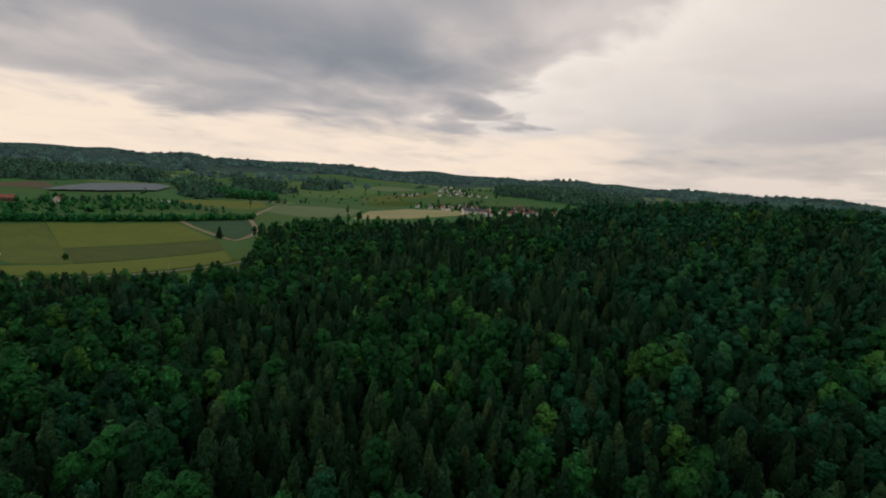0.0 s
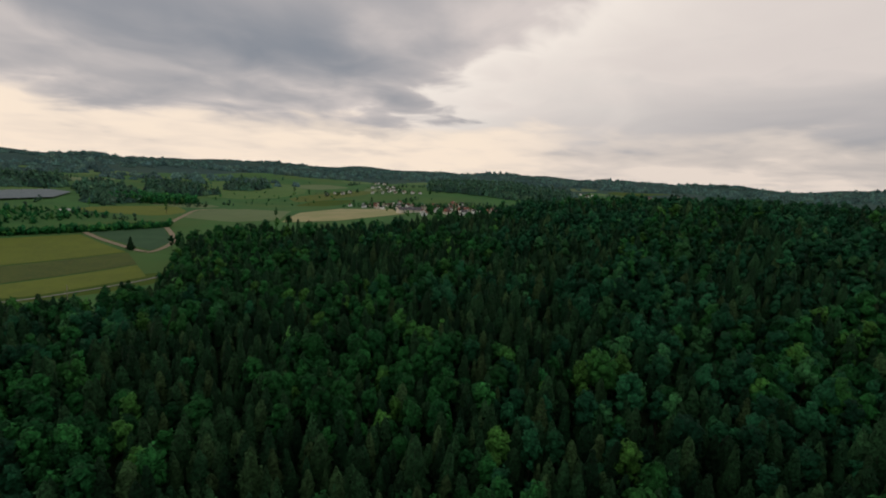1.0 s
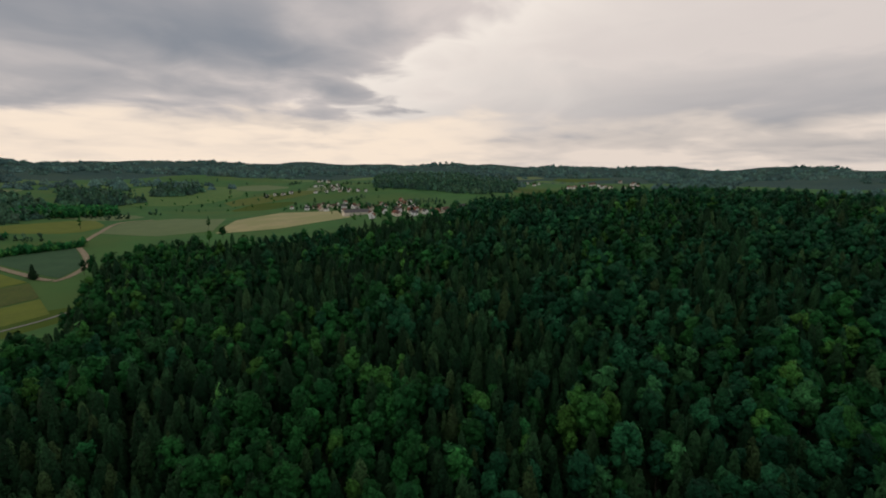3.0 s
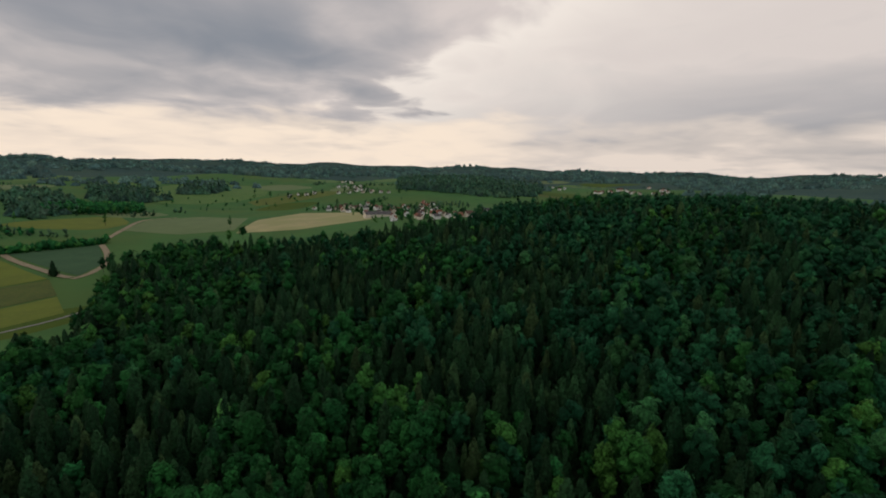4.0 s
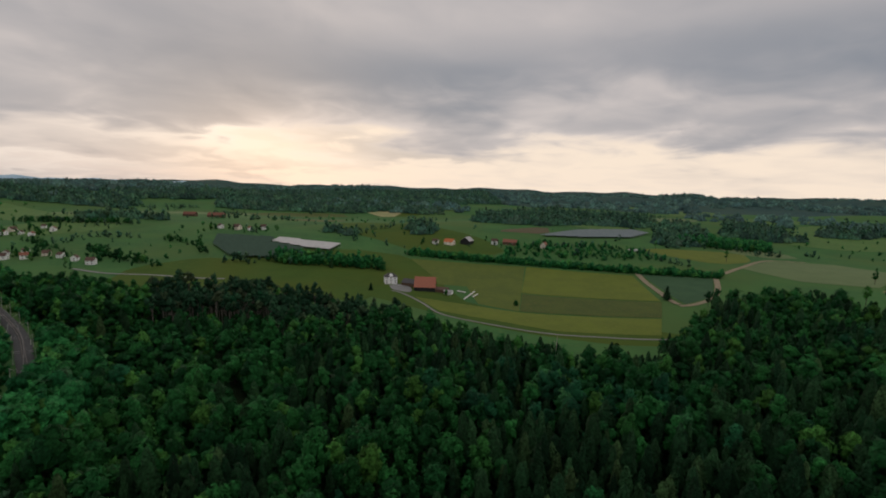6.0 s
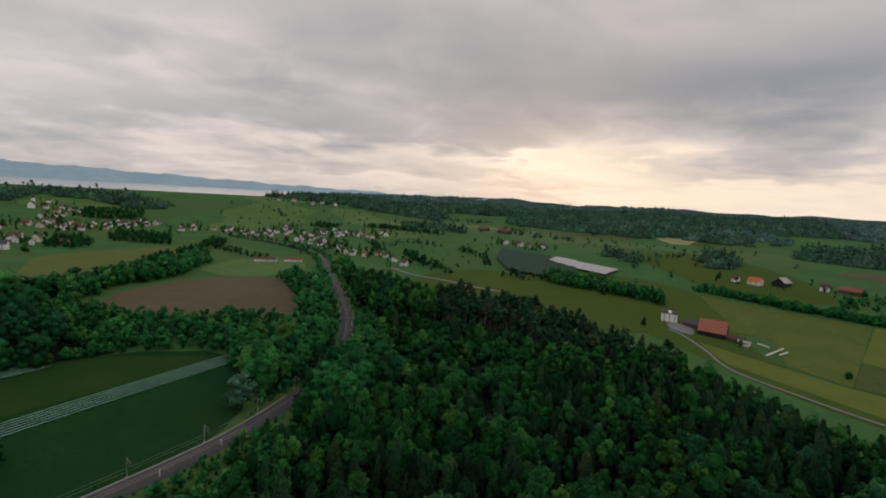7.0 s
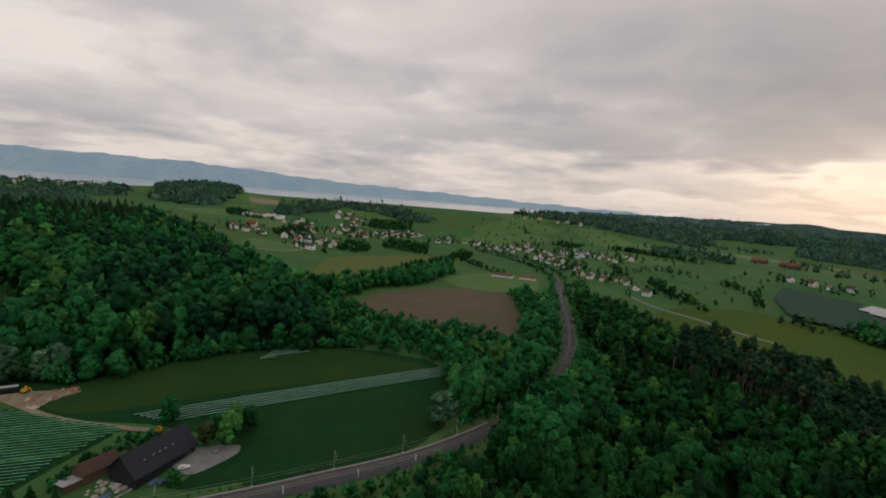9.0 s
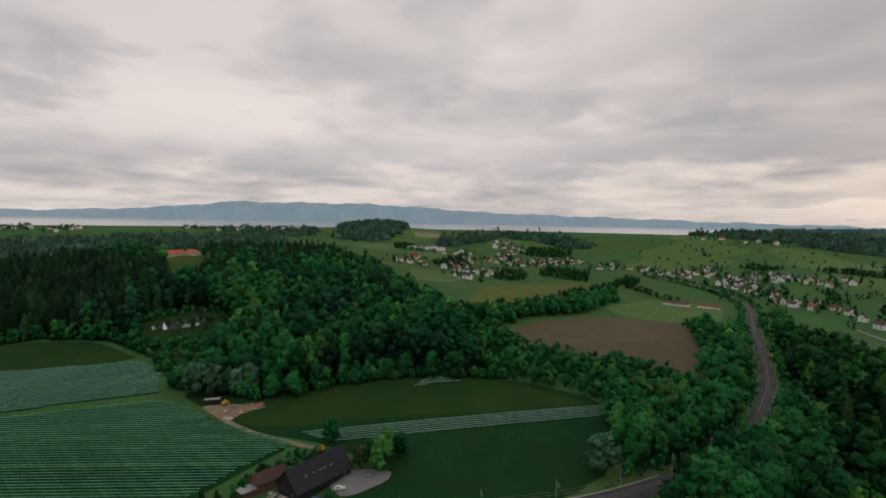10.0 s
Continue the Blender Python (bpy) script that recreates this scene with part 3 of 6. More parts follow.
def sprays_of(c, n, size, r, soft=None):
    """Leaf sprays: one ragged three-cornered face each, about centres c with normals n; soft normals shade a crown as one rounded mass."""
    k = len(c)
    n = n / (np.linalg.norm(n, axis=1)[:, None] + 1e-9)
    t = np.cross(n, r.normal(size=(k, 3)))
    t /= np.linalg.norm(t, axis=1)[:, None] + 1e-9
    b = np.cross(n, t)
    s = np.asarray(size).reshape(-1, 1) * np.ones((k, 1))
    a1, a2, b1 = (s * r.uniform(lo, hi, (k, 1)) for lo, hi in ((0.8, 1.3), (0.6, 1.0), (0.7, 1.1)))
    v = np.stack([c + t * a1, c - t * a2 + b * b1, c - t * a2 * 0.8 - b * b1 * r.uniform(0.7, 1.2, (k, 1))], 1)
    return v.reshape(-1, 3), np.arange(3 * k).reshape(-1, 3), np.repeat(n if soft is None else soft, 3, axis=0)


def split(f):
    """Four-cornered faces as pairs of three-cornered ones."""
    return np.vstack([f[:, [0, 1, 2]], f[:, [0, 2, 3]]])


def tube(p0, p1, r0, r1, sides=5):
    """A tapered limb."""
    p0, p1 = np.array(p0, float), np.array(p1, float)
    w = (p1 - p0) / np.linalg.norm(p1 - p0)
    u = np.cross(w, (0.3, 1.0, 0.2))
    u /= np.linalg.norm(u)
    v = np.cross(w, u)
    a = np.linspace(0, 2 * math.pi, sides, endpoint=False)
    ring = np.cos(a)[:, None] * u + np.sin(a)[:, None] * v
    i = np.arange(sides)
    j = (i + 1) % sides
    return np.vstack([p0 + ring * r0, p1 + ring * r1]), split(np.stack([i, j, j + sides, i + sides], 1)), np.vstack([ring, ring])


def join(pieces):
    verts, faces, normals, off = [], [], [], 0
    for v, f, n in pieces:
        verts.append(v)
        faces.append(f + off)
        normals.append(n)
        off += len(v)
    return np.vstack(verts), np.vstack(faces), np.vstack(normals)


GOLD = (1 + math.sqrt(5)) / 2
ICO_V = np.array([(-1, GOLD, 0), (1, GOLD, 0), (-1, -GOLD, 0), (1, -GOLD, 0), (0, -1, GOLD), (0, 1, GOLD), (0, -1, -GOLD), (0, 1, -GOLD),
                  (GOLD, 0, -1), (GOLD, 0, 1), (-GOLD, 0, -1), (-GOLD, 0, 1)]) / math.hypot(1, GOLD)
ICO_F = np.array([[i for i in t] for t in itertools.combinations(range(12), 3)
                  if all(np.linalg.norm(ICO_V[x] - ICO_V[y]) < 1.1 for x, y in itertools.combinations(t, 2))])
OCT_V = np.array([(1, 0, 0), (-1, 0, 0), (0, 1, 0), (0, -1, 0), (0, 0, 1), (0, 0, -1)], float)
OCT_F = np.array([(x, y, z) for x in (0, 1) for y in (2, 3) for z in (4, 5)])


def facing(v, f):
    """Turns the faces of a body round the origin outwards."""
    a, b, c = (v[f[:, k]] for k in range(3))
    wrong = np.einsum("ij,ij->i", np.cross(b - a, c - a), a + b + c) < 0
    f = f.copy()
    f[wrong] = f[wrong][:, [0, 2, 1]]
    return f


ICO_F, OCT_F = facing(ICO_V, ICO_F), facing(OCT_V, OCT_F)


def tiers(levels, sides, r, rough=0.12):
    """The branch tiers of a conifer: each ring of drooping, uneven branch tips is followed by a narrower ring above it."""
    a = np.linspace(0, 2 * math.pi, sides, endpoint=False)
    v, n = [], []
    top = levels[-1][0]
    for k, (h, rad, tip) in enumerate(levels):
        star = np.where(np.arange(sides) % 2 == k // 2 % 2, 1.0, 0.74) if tip else 1.0
        q = rad * star * (1 + r.normal(0, rough, sides))
        b = a + r.normal(0, 0.08, sides)
        v.append(np.stack([np.cos(b) * q, np.sin(b) * q, h - (0.30 * q if tip else 0.0) + r.normal(0, 0.05, sides) * rad], 1))
        up = (0.05 if tip else 0.5) + 0.9 * (h / top) ** 2
        n.append(np.stack([np.cos(b), np.sin(b), np.full(sides, up)], 1))
    i = np.arange(sides)
    j = (i + 1) % sides
    f = np.vstack([np.stack([i, j, j + sides, i + sides], 1) + sides * k for k in range(len(levels) - 1)])
    n = np.vstack(n)
    return np.vstack(v), split(f), n / np.linalg.norm(n, axis=1)[:, None]


def spruce(r, high, wide, sprays, bare=0.10, round_=0.0):
    """Crown and trunk of a spruce: tiers of drooping branches that narrow to a pointed or a blunt top, with loose sprays."""
    slim = r.uniform(0.50, 0.80) - round_
    count, sides = (5, 7) if sprays > 100 else (4, 5) if sprays > 40 else (2, 5) if sprays > 10 else (1, 4)
    wave, turn = r.uniform(0.08, 0.2), r.uniform(0, 6)

    def reach(u):
        return wide * ((1 - u) / (1 - bare)) ** slim + 0.1

    levels = [(bare * high, wide * 0.3, False)]
    for k in range(count):
        u = bare + 0.05 + (0.93 - bare) * (k / count) ** 0.92
        levels.append((u * high, reach(u) * 1.02, True))
        levels.append(((u + 0.42 * (0.93 - bare) / count) * high, reach(u) * 0.68, False))
    levels.append((high * 0.985, 0.14 * wide * r.uniform(0.4, 1.1), False))
    levels.append((high * 1.0, 0.03, False))
    mass = tiers(levels, sides, r)
    u = bare + (1 - bare) * (1 - np.sqrt(r.uniform(0.0, 1.0, sprays)))
    a = r.uniform(0, 2 * math.pi, sprays)
    lump = 1 + wave * np.sin(3 * a + 9 * u + turn) + r.normal(0, 0.09, sprays)
    rad = reach(u) * lump * r.uniform(0.72, 1.06, sprays)
    c = np.stack([np.cos(a) * rad, np.sin(a) * rad, u * high - rad * 0.22], 1)
    n = np.stack([np.cos(a), np.sin(a), 0.1 + 1.1 * u ** 2], 1)
    soft = n / np.linalg.norm(n, axis=1)[:, None]
    n = soft + r.normal(0, 0.45, (sprays, 3))
    size = (0.28 + 0.5 * (1 - u)) * wide / 3.4 * math.sqrt(300 / (sprays + 40)) * 1.05
    leaves = sprays_of(c, n, size, r, soft)
    return join([mass, leaves]), tube((0, 0, -1.0), (0, 0, high * 0.9), 0.012 * high + 0.06, 0.05)


def broadleaf(r, high, wide, sprays, bare=0.20):
    """Crown and trunk of a broadleaf tree: rounded lobes of leaves set about limbs, with loose sprays."""
    lobes = 13 if sprays > 100 else 7 if sprays > 40 else 5 if sprays > 10 else 3
    ball_v, ball_f = (ICO_V, ICO_F) if sprays > 40 else (OCT_V * 1.15, OCT_F)
    z = np.linspace(bare + 0.2, 0.86, lobes) + r.normal(0, 0.03, lobes)
    a = r.uniform(0, 6.28) + np.arange(lobes) * 2.4 + r.normal(0, 0.3, lobes)
    span = np.sin(np.clip((z - bare) / (1.04 - bare), 0, 1) ** 0.8 * math.pi) ** 0.7
    rad = wide * 0.58 * span * r.uniform(0.6, 1.1, lobes)
    mid = np.stack([np.cos(a) * rad, np.sin(a) * rad, z * high], 1)
    mid[-1, :2] *= 0.3
    lobe_r = wide * r.uniform(0.28, 0.44, lobes) * (1.0 if lobes > 8 else 1.25 if lobes > 4 else 1.5)
    heart = np.array((0, 0, high * 0.5))
    pieces = []
    for m, q in zip(mid, lobe_r):
        v = m + ball_v * q * (1, 1, 1.1) * (1 + r.normal(0, 0.2, (len(ball_v), 1)))
        n = ball_v * 0.75 + (v - heart) / high * 2.0
        pieces.append((v, ball_f, n / np.linalg.norm(n, axis=1)[:, None]))
    pick = r.integers(0, lobes, sprays)
    d = r.normal(size=(sprays, 3))
    d[:, 2] = d[:, 2] * 0.9 + 0.2
    d /= np.linalg.norm(d, axis=1)[:, None]
    c = mid[pick] + d * lobe_r[pick][:, None] * r.uniform(0.9, 1.36, (sprays, 1)) * (1, 1, 1.15)
    n = d * 0.75 + (c - heart) / high * 2.0
    soft = n / np.linalg.norm(n, axis=1)[:, None]
    leaves = sprays_of(c, soft + r.normal(0, 0.4, (sprays, 3)), wide * 0.175 * math.sqrt(300 / (sprays + 40)) * r.uniform(0.5, 1.2, sprays), r, soft)
    wood = [tube((0, 0, -1.0), (0, 0, high * 0.55), 0.014 * high + 0.08, 0.009 * high)]
    for k in range(min(4, lobes)):
        wood.append(tube((0, 0, high * (0.22 + 0.06 * k)), mid[k], 0.006 * high, 0.03, 4))
    return join(pieces + [leaves]), join(wood)


def shrub(r, high, wide, sprays):
    return broadleaf(r, high, wide, sprays, 0.02)


# shapes at three levels of detail; all are one metre units scaled per tree
def shapes(maker, count, high, wide, sprays, seed, **extra):
    r = np.random.default_rng(seed)
    return [maker(r, high * r.uniform(0.88, 1.1), wide * r.uniform(0.82, 1.15), sprays, **extra) for _ in range(count)]


LEVELS = (150, 44, 14, 6)
KINDS = {
    "spruce": [shapes(spruce, 10, 21.0, 5.0, n, 11) for n in LEVELS],
    "pine": [shapes(broadleaf, 8, 25.0, 3.8, n, 21, bare=0.42) for n in LEVELS],
    "broad": [shapes(broadleaf, 8, 22.0, 5.1, n, 31) for n in LEVELS],
    "young": [shapes(broadleaf, 8, 12.5, 4.5, n, 41, bare=0.04) for n in LEVELS],
    "shrub": [shapes(shrub, 5, 5.0, 2.6, max(7, int(n * 0.55)), 51) for n in LEVELS],
}
def grove(r, high, wide, sprays):
    """A clump of several crowns of a far wood."""
    pieces = []
    sides = 5
    for k in range(6):
        a = np.linspace(0, 2 * math.pi, sides, endpoint=False) + r.uniform(0, 6)
        rad, tall = wide * r.uniform(0.36, 0.56), high * r.uniform(0.72, 1.12)
        ring = np.stack([np.cos(a), np.sin(a), np.zeros(sides)], 1)
        low = ring * rad * (1 + r.normal(0, 0.15, (sides, 1))) + (0, 0, 0.05 * tall)
        mid = np.array((math.cos(k * 2.4 + 1) * wide * 0.16 * k ** 0.8, math.sin(k * 2.4 + 1) * wide * 0.16 * k ** 0.8, 0.0))
        v = np.vstack([low, [(r.normal(0, 0.06) * rad, r.normal(0, 0.06) * rad, tall)]]) + mid
        n = np.vstack([ring + (0, 0, 0.45), [(0, 0, 1)]])
        i = np.arange(sides)
        f = np.stack([i, (i + 1) % sides, np.full(sides, sides)], 1)
        pieces.append((v, f, n / np.linalg.norm(n, axis=1)[:, None]))
    return join(pieces), tube((0, 0, -1), (0, 0, high * 0.4), 0.4, 0.3, 4)


KINDS["grove"] = [shapes(grove, 8, 16.0, 18.0, 0, 71)] * 4
PATH = np.array([p[1:3] for p in FLIGHT])


def away(p):
    """Distance of plan points from the flight."""
    return np.min(np.hypot(p[:, None, 0] - PATH[None, ::3, 0], p[:, None, 1] - PATH[None, ::3, 1]), axis=1)


def seeds(ring, gap, r, holes=()):
    """Tree places inside a ring, unevenly spaced about gap metres."""
    xs, ys = [p[0] for p in ring], [p[1] for p in ring]
    gx, gy = np.meshgrid(np.arange(min(xs), max(xs), gap), np.arange(min(ys), max(ys), gap * 0.87))
    gx = gx + (np.arange(gx.shape[0]) % 2)[:, None] * gap * 0.5
    p = np.stack([gx.ravel(), gy.ravel()], 1) + r.uniform(-0.42, 0.42, (gx.size, 2)) * gap
    keep = inside(p[:, 0], p[:, 1], ring)
    for h in holes:
        keep &= ~inside(p[:, 0], p[:, 1], h)
    return p[keep]


def patchy(p, size, seed):
    """Slow variation over the plan, about 0 to 1."""
    x, y = p[:, 0] / size + seed, p[:, 1] / size - seed
    return 0.5 + 0.25 * (np.sin(x * 2.1 + 1.7 * np.sin(y)) + np.sin(y * 2.7 + 1.3 * np.sin(x * 1.4)))


def edge_gap(p, ring):
    """Distance of plan points from the edge of a ring."""
    best = np.full(len(p), 1e9)
    for i in range(len(ring)):
        a, b = np.array(ring[i], float), np.array(ring[(i + 1) % len(ring)], float)
        t = np.clip(((p - a) @ (b - a)) / ((b - a) @ (b - a)), 0, 1)
        best = np.minimum(best, np.hypot(*(p - a - t[:, None] * (b - a)).T))
    return best


def plant(name, kind, p, mats, label, scale=1.0, spread=0.19, sink=0.0, category="wood", r=rng, level=None, finest=0):
    """Plants trees of one kind as one object."""
    if not len(p):
        return
    d = away(p)
    lev = np.where(d < 135, finest, np.where(d < 245, 1, np.where(d < 620, 2, 3))) if level is None else np.full(len(p), level)
    V, F, M, T, N, off = [], [], [], [], [], 0
    size = scale * (1 + r.normal(0, spread, len(p))).clip(0.55, 1.5)
    fat = r.uniform(0.85, 1.2, len(p))
    turn = r.uniform(0, 2 * math.pi, len(p))
    lean = r.normal(0, 0.025, (len(p), 2))
    tint = r.uniform(0, 1, len(p))
    z = land(p[:, 0], p[:, 1]) - sink
    for L in range(4):
        group = KINDS[kind][L]
        which = r.integers(0, len(group), len(p))
        for w, (crown, wood) in enumerate(group):
            idx = np.nonzero((lev == L) & (which == w))[0]
            if not len(idx):
                continue
            pieces = [(crown, 0)] + ([(wood, 1)] if L < 2 or kind == "pine" else [])
            for (v, f, nm), m in pieces:
                c, s = np.cos(turn[idx])[:, None], np.sin(turn[idx])[:, None]
                k, kf = size[idx][:, None], (size * fat)[idx][:, None]
                zz = v[None, :, 2] * k
                x = (v[None, :, 0] * c - v[None, :, 1] * s) * kf + lean[idx, :1] * zz + p[idx, :1]
                y = (v[None, :, 0] * s + v[None, :, 1] * c) * kf + lean[idx, 1:] * zz + p[idx, 1:]
                V.append(np.stack([x, y, zz + z[idx][:, None]], -1).reshape(-1, 3))
                N.append(np.stack([nm[None, :, 0] * c - nm[None, :, 1] * s, nm[None, :, 0] * s + nm[None, :, 1] * c, np.broadcast_to(nm[None, :, 2], x.shape)], -1).reshape(-1, 3))
                F.append((f[None] + (np.arange(len(idx)) * len(v))[:, None, None] + off).reshape(-1, 3))
                M.append(np.full(len(idx) * len(f), m))
                T.append(np.repeat(tint[idx], len(v)))
                off += len(idx) * len(v)
    me = quads_mesh(name, np.vstack(V), np.vstack(F), mats, np.concatenate(M), np.concatenate(T), soft=np.vstack(N))
    tagged(new(name, me), label, category, kind="stuff")


def single_trees(name, kind, places, leaf, bark, label, group, seed, tall=1.0, level=0, fat=1.0):
    """Trees as things of their own: a trunk and a crown each; alike trees share their shapes."""
    r = np.random.default_rng(seed)
    made = []
    for crown, wood in KINDS[kind][level]:
        made.append((quads_mesh("crown", *crown[:2], [leaf], tint=np.full(len(crown[0]), r.uniform()), soft=crown[2]), quads_mesh("trunk", *wood[:2], [bark])))
    for x, y in places:
        crown, wood = made[r.integers(len(made))]
        k, f = tall * (1 + r.normal(0, 0.13)), fat * r.uniform(0.9, 1.15)
        e = new(name)
        e.matrix_basis = pose(x, y, ground_z(x, y), 0, 0, r.uniform(0, 360)) @ Matrix.Diagonal((k * f, k * f, k, 1))
        tagged(e, label, "tree", group)
        for nm, me in (("trunk", wood), ("crown", crown)):
            new(nm, me).parent = e


# the large wood under the flight
WOOD = [(-190, 62), (-228, 62), (-262, 69), (-310, 73), (-350, 68), (-400, 58), (-500, 30), (-592, 0), (-604, 36), (-545, 86), (-478, 140), (-462, 212), (-396, 256), (-350, 292),
        (-299, 319), (-247, 332), (-196, 352), (-172, 388), (-180, 440), (-205, 520), (-215, 565), (-190, 640), (-140, 640), (-97, 602), (-50, 590), (40, 588),
        (125, 596), (190, 640), (260, 684), (420, 720), (640, 640), (820, 480), (760, 260), (520, 60), (330, -60), (120, -60), (20, 20), (-60, 50), (-130, 52)]
RIDE = [(-222, 146), (-222, 153), (-325, 156), (-325, 148)]
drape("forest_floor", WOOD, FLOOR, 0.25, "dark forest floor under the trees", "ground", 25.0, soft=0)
spots = seeds(WOOD, 6.6, rng, (RIDE,))
# what lies right under and behind the flight is planted more simply
unseen = (spots[:, 1] < 95) & (spots[:, 0] > -40) & (spots[:, 0] < 60)
unseen |= (spots[:, 0] > 60) & (spots[:, 1] < 40 + 0.55 * spots[:, 0]) & (spots[:, 1] < 250)
under, spots = spots[unseen], spots[~unseen]
low = (spots[:, 0] < -175) & (spots[:, 1] < 175 - 0.12 * (spots[:, 0] + 175)) & (spots[:, 0] > -396 + 0.1 * (spots[:, 1] - 60))
mixn = patchy(spots, 55.0, 3.1) * 0.6 + rng.uniform(0, 1, len(spots)) * 0.55
stand = (~low) & (spots[:, 0] < -330) & (spots[:, 1] > 120)
west = (~low) & (spots[:, 0] < -300) & (spots[:, 1] <= 120)
is_young = low & (rng.uniform(0, 1, len(spots)) < 0.93)
rim = edge_gap(spots, WOOD) < np.where((spots[:, 0] < -420) & (spots[:, 1] < 200), 30, 7)
is_young |= rim & (spots[:, 0] < -470) & (spots[:, 1] < 150)
is_young |= rim & ~stand & (rng.uniform(0, 1, len(spots)) < 0.6)
is_pine = stand & ~is_young & (rng.uniform(0, 1, len(spots)) < 0.88)
rest = ~is_young & ~is_pine
rest &= rng.uniform(0, 1, len(spots)) < np.where(mixn > 0.64, 0.8, 0.94)
conifer = rest & (mixn < 0.66 - 0.14 * step(-spots[:, 0], 90, 160) - 0.16 * step(spots[:, 0], 60, 200)) & ~(west & (rng.uniform(0, 1, len(spots)) < 0.75))
leafy = rest & ~conifer
odd = np.arange(len(under)) % 3
plant("spruce_wood", "spruce", under[odd > 0], [SPRUCE, BARK], "dark spruces on the near slope of the hill", 0.95, level=3)
plant("broadleaf_wood", "broad", under[odd == 0], [BROAD, BARK], "broadleaf crowns on the near slope of the hill", 0.9, level=3)
near = (away(spots) < 205) & (np.abs(spots[:, 0] - 20) < 120) & (spots[:, 1] > 150)
pick = np.nonzero(near)[0]
pick = pick[np.argsort(away(spots[pick]))][:290]
chosen = np.zeros(len(spots), bool)
chosen[pick] = True
single_trees("spruce_tree", "spruce", spots[chosen & conifer], SPRUCE, BARK, "dark olive spruce standing close in the wood", "trees of the wood", 5, 0.86)
lf = spots[chosen & leafy]
single_trees("beech_tree", "broad", lf[lf[:, 0] < 45], BROAD, BARK, "deep green broadleaf tree in the wood", "trees of the wood", 6, 0.84)
# blue-green leaves on the east side imitate haze by their colour
single_trees("ash_tree", "broad", lf[lf[:, 0] >= 45], TEAL, BARK, "broadleaf tree in the wood, leaves tinted blue-green for haze", "trees of the wood", 8, 0.84)
free = ~chosen
plant("spruce_wood", "spruce", spots[free & conifer], [SPRUCE, BARK], "dense dark olive spruces covering the hill", 0.86, 0.18)
lf = spots[free & leafy]
# the share of blue-green crowns rises eastwards, standing in for haze
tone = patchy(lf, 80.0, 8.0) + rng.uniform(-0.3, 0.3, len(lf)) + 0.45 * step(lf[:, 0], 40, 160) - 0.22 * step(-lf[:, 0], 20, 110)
plant("broadleaf_wood", "broad", lf[tone < 0.68], [BROAD, BARK], "deep green broadleaf crowns among the spruces", 0.84, 0.22)
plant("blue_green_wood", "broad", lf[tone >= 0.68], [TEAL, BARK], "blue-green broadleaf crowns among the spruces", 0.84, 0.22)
yw = spots[free & is_young]
back = yw[:, 0] < -335
plant("young_wood", "young", yw[~back], [BROAD, BARK], "young bright green broadleaf wood beside the railway", 0.9, 0.28)
plant("young_wood", "young", yw[back], [BROAD, BARK], "low young broadleaf wood before the tall conifers", 0.72, 0.25)
plant("pine_stand", "pine", spots[free & is_pine], [PINE, BARK_PALE], "tall conifers with bare pale trunks", 0.92)

# woods south of the railway, towards the lake
SOUTH_WOOD = [(-100, -178), (-132, -128), (-185, -114), (-216, -103), (-250, -78), (-268, -62), (-285, -110),
              (-340, -170), (-362, -252), (-428, -409), (-455, -480), (-470, -680), (-335, -740), (-150, -780), (120, -760), (260, -560), (120, -350),
              (-49, -330), (-85, -295), (-104, -230), (-108, -200)]
POND = [(-114, -300), (-140, -295), (-164, -303), (-162, -322), (-136, -328), (-116, -318)]
GLADE = [(-98, -196), (-126, -188), (-158, -246), (-174, -300), (-172, -345), (-134, -356), (-104, -340), (-102, -246)]
CLEARING = [(-162, -476), (-196, -486), (-266, -690), (-270, -770), (-198, -770), (-200, -690)]
GROVE_GAP = [(-336, -272), (-376, -312), (-402, -366), (-388, -372), (-345, -318), (-318, -285)]
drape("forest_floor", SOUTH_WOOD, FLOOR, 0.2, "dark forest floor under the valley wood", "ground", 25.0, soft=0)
drape("field", CLEARING, PASTURE, 0.4, "narrow grassy clearing leading to an orange-roofed farm")
sp = seeds(SOUTH_WOOD, 8.8, rng, (GLADE, GROVE_GAP, CLEARING))
rim = edge_gap(sp, SOUTH_WOOD) < 9
plant("wood_edge", "young", np.vstack([sp[rim], sp[rim] + rng.uniform(-4, 4, (rim.sum(), 2))]), [FRESH, BARK], "leafy edge of the valley wood", 0.9, 0.25)
sp = sp[~rim]
deep = patchy(sp, 120.0, 1.0) * 0.45 + 0.5 * step(-sp[:, 1], 330, 520) + 0.5 * step(sp[:, 0], -150, -70) * step(-sp[:, 1], 290, 340) + rng.uniform(-0.25, 0.25, len(sp))
plant("south_spruces", "spruce", sp[deep > 0.62], [SPRUCE, BARK], "dark spruces on the low hills towards the lake")
lf = sp[deep <= 0.62]
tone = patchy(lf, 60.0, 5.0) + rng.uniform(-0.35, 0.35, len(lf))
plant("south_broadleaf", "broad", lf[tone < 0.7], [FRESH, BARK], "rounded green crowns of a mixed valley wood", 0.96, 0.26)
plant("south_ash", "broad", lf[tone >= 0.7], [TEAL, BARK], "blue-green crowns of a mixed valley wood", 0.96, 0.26)

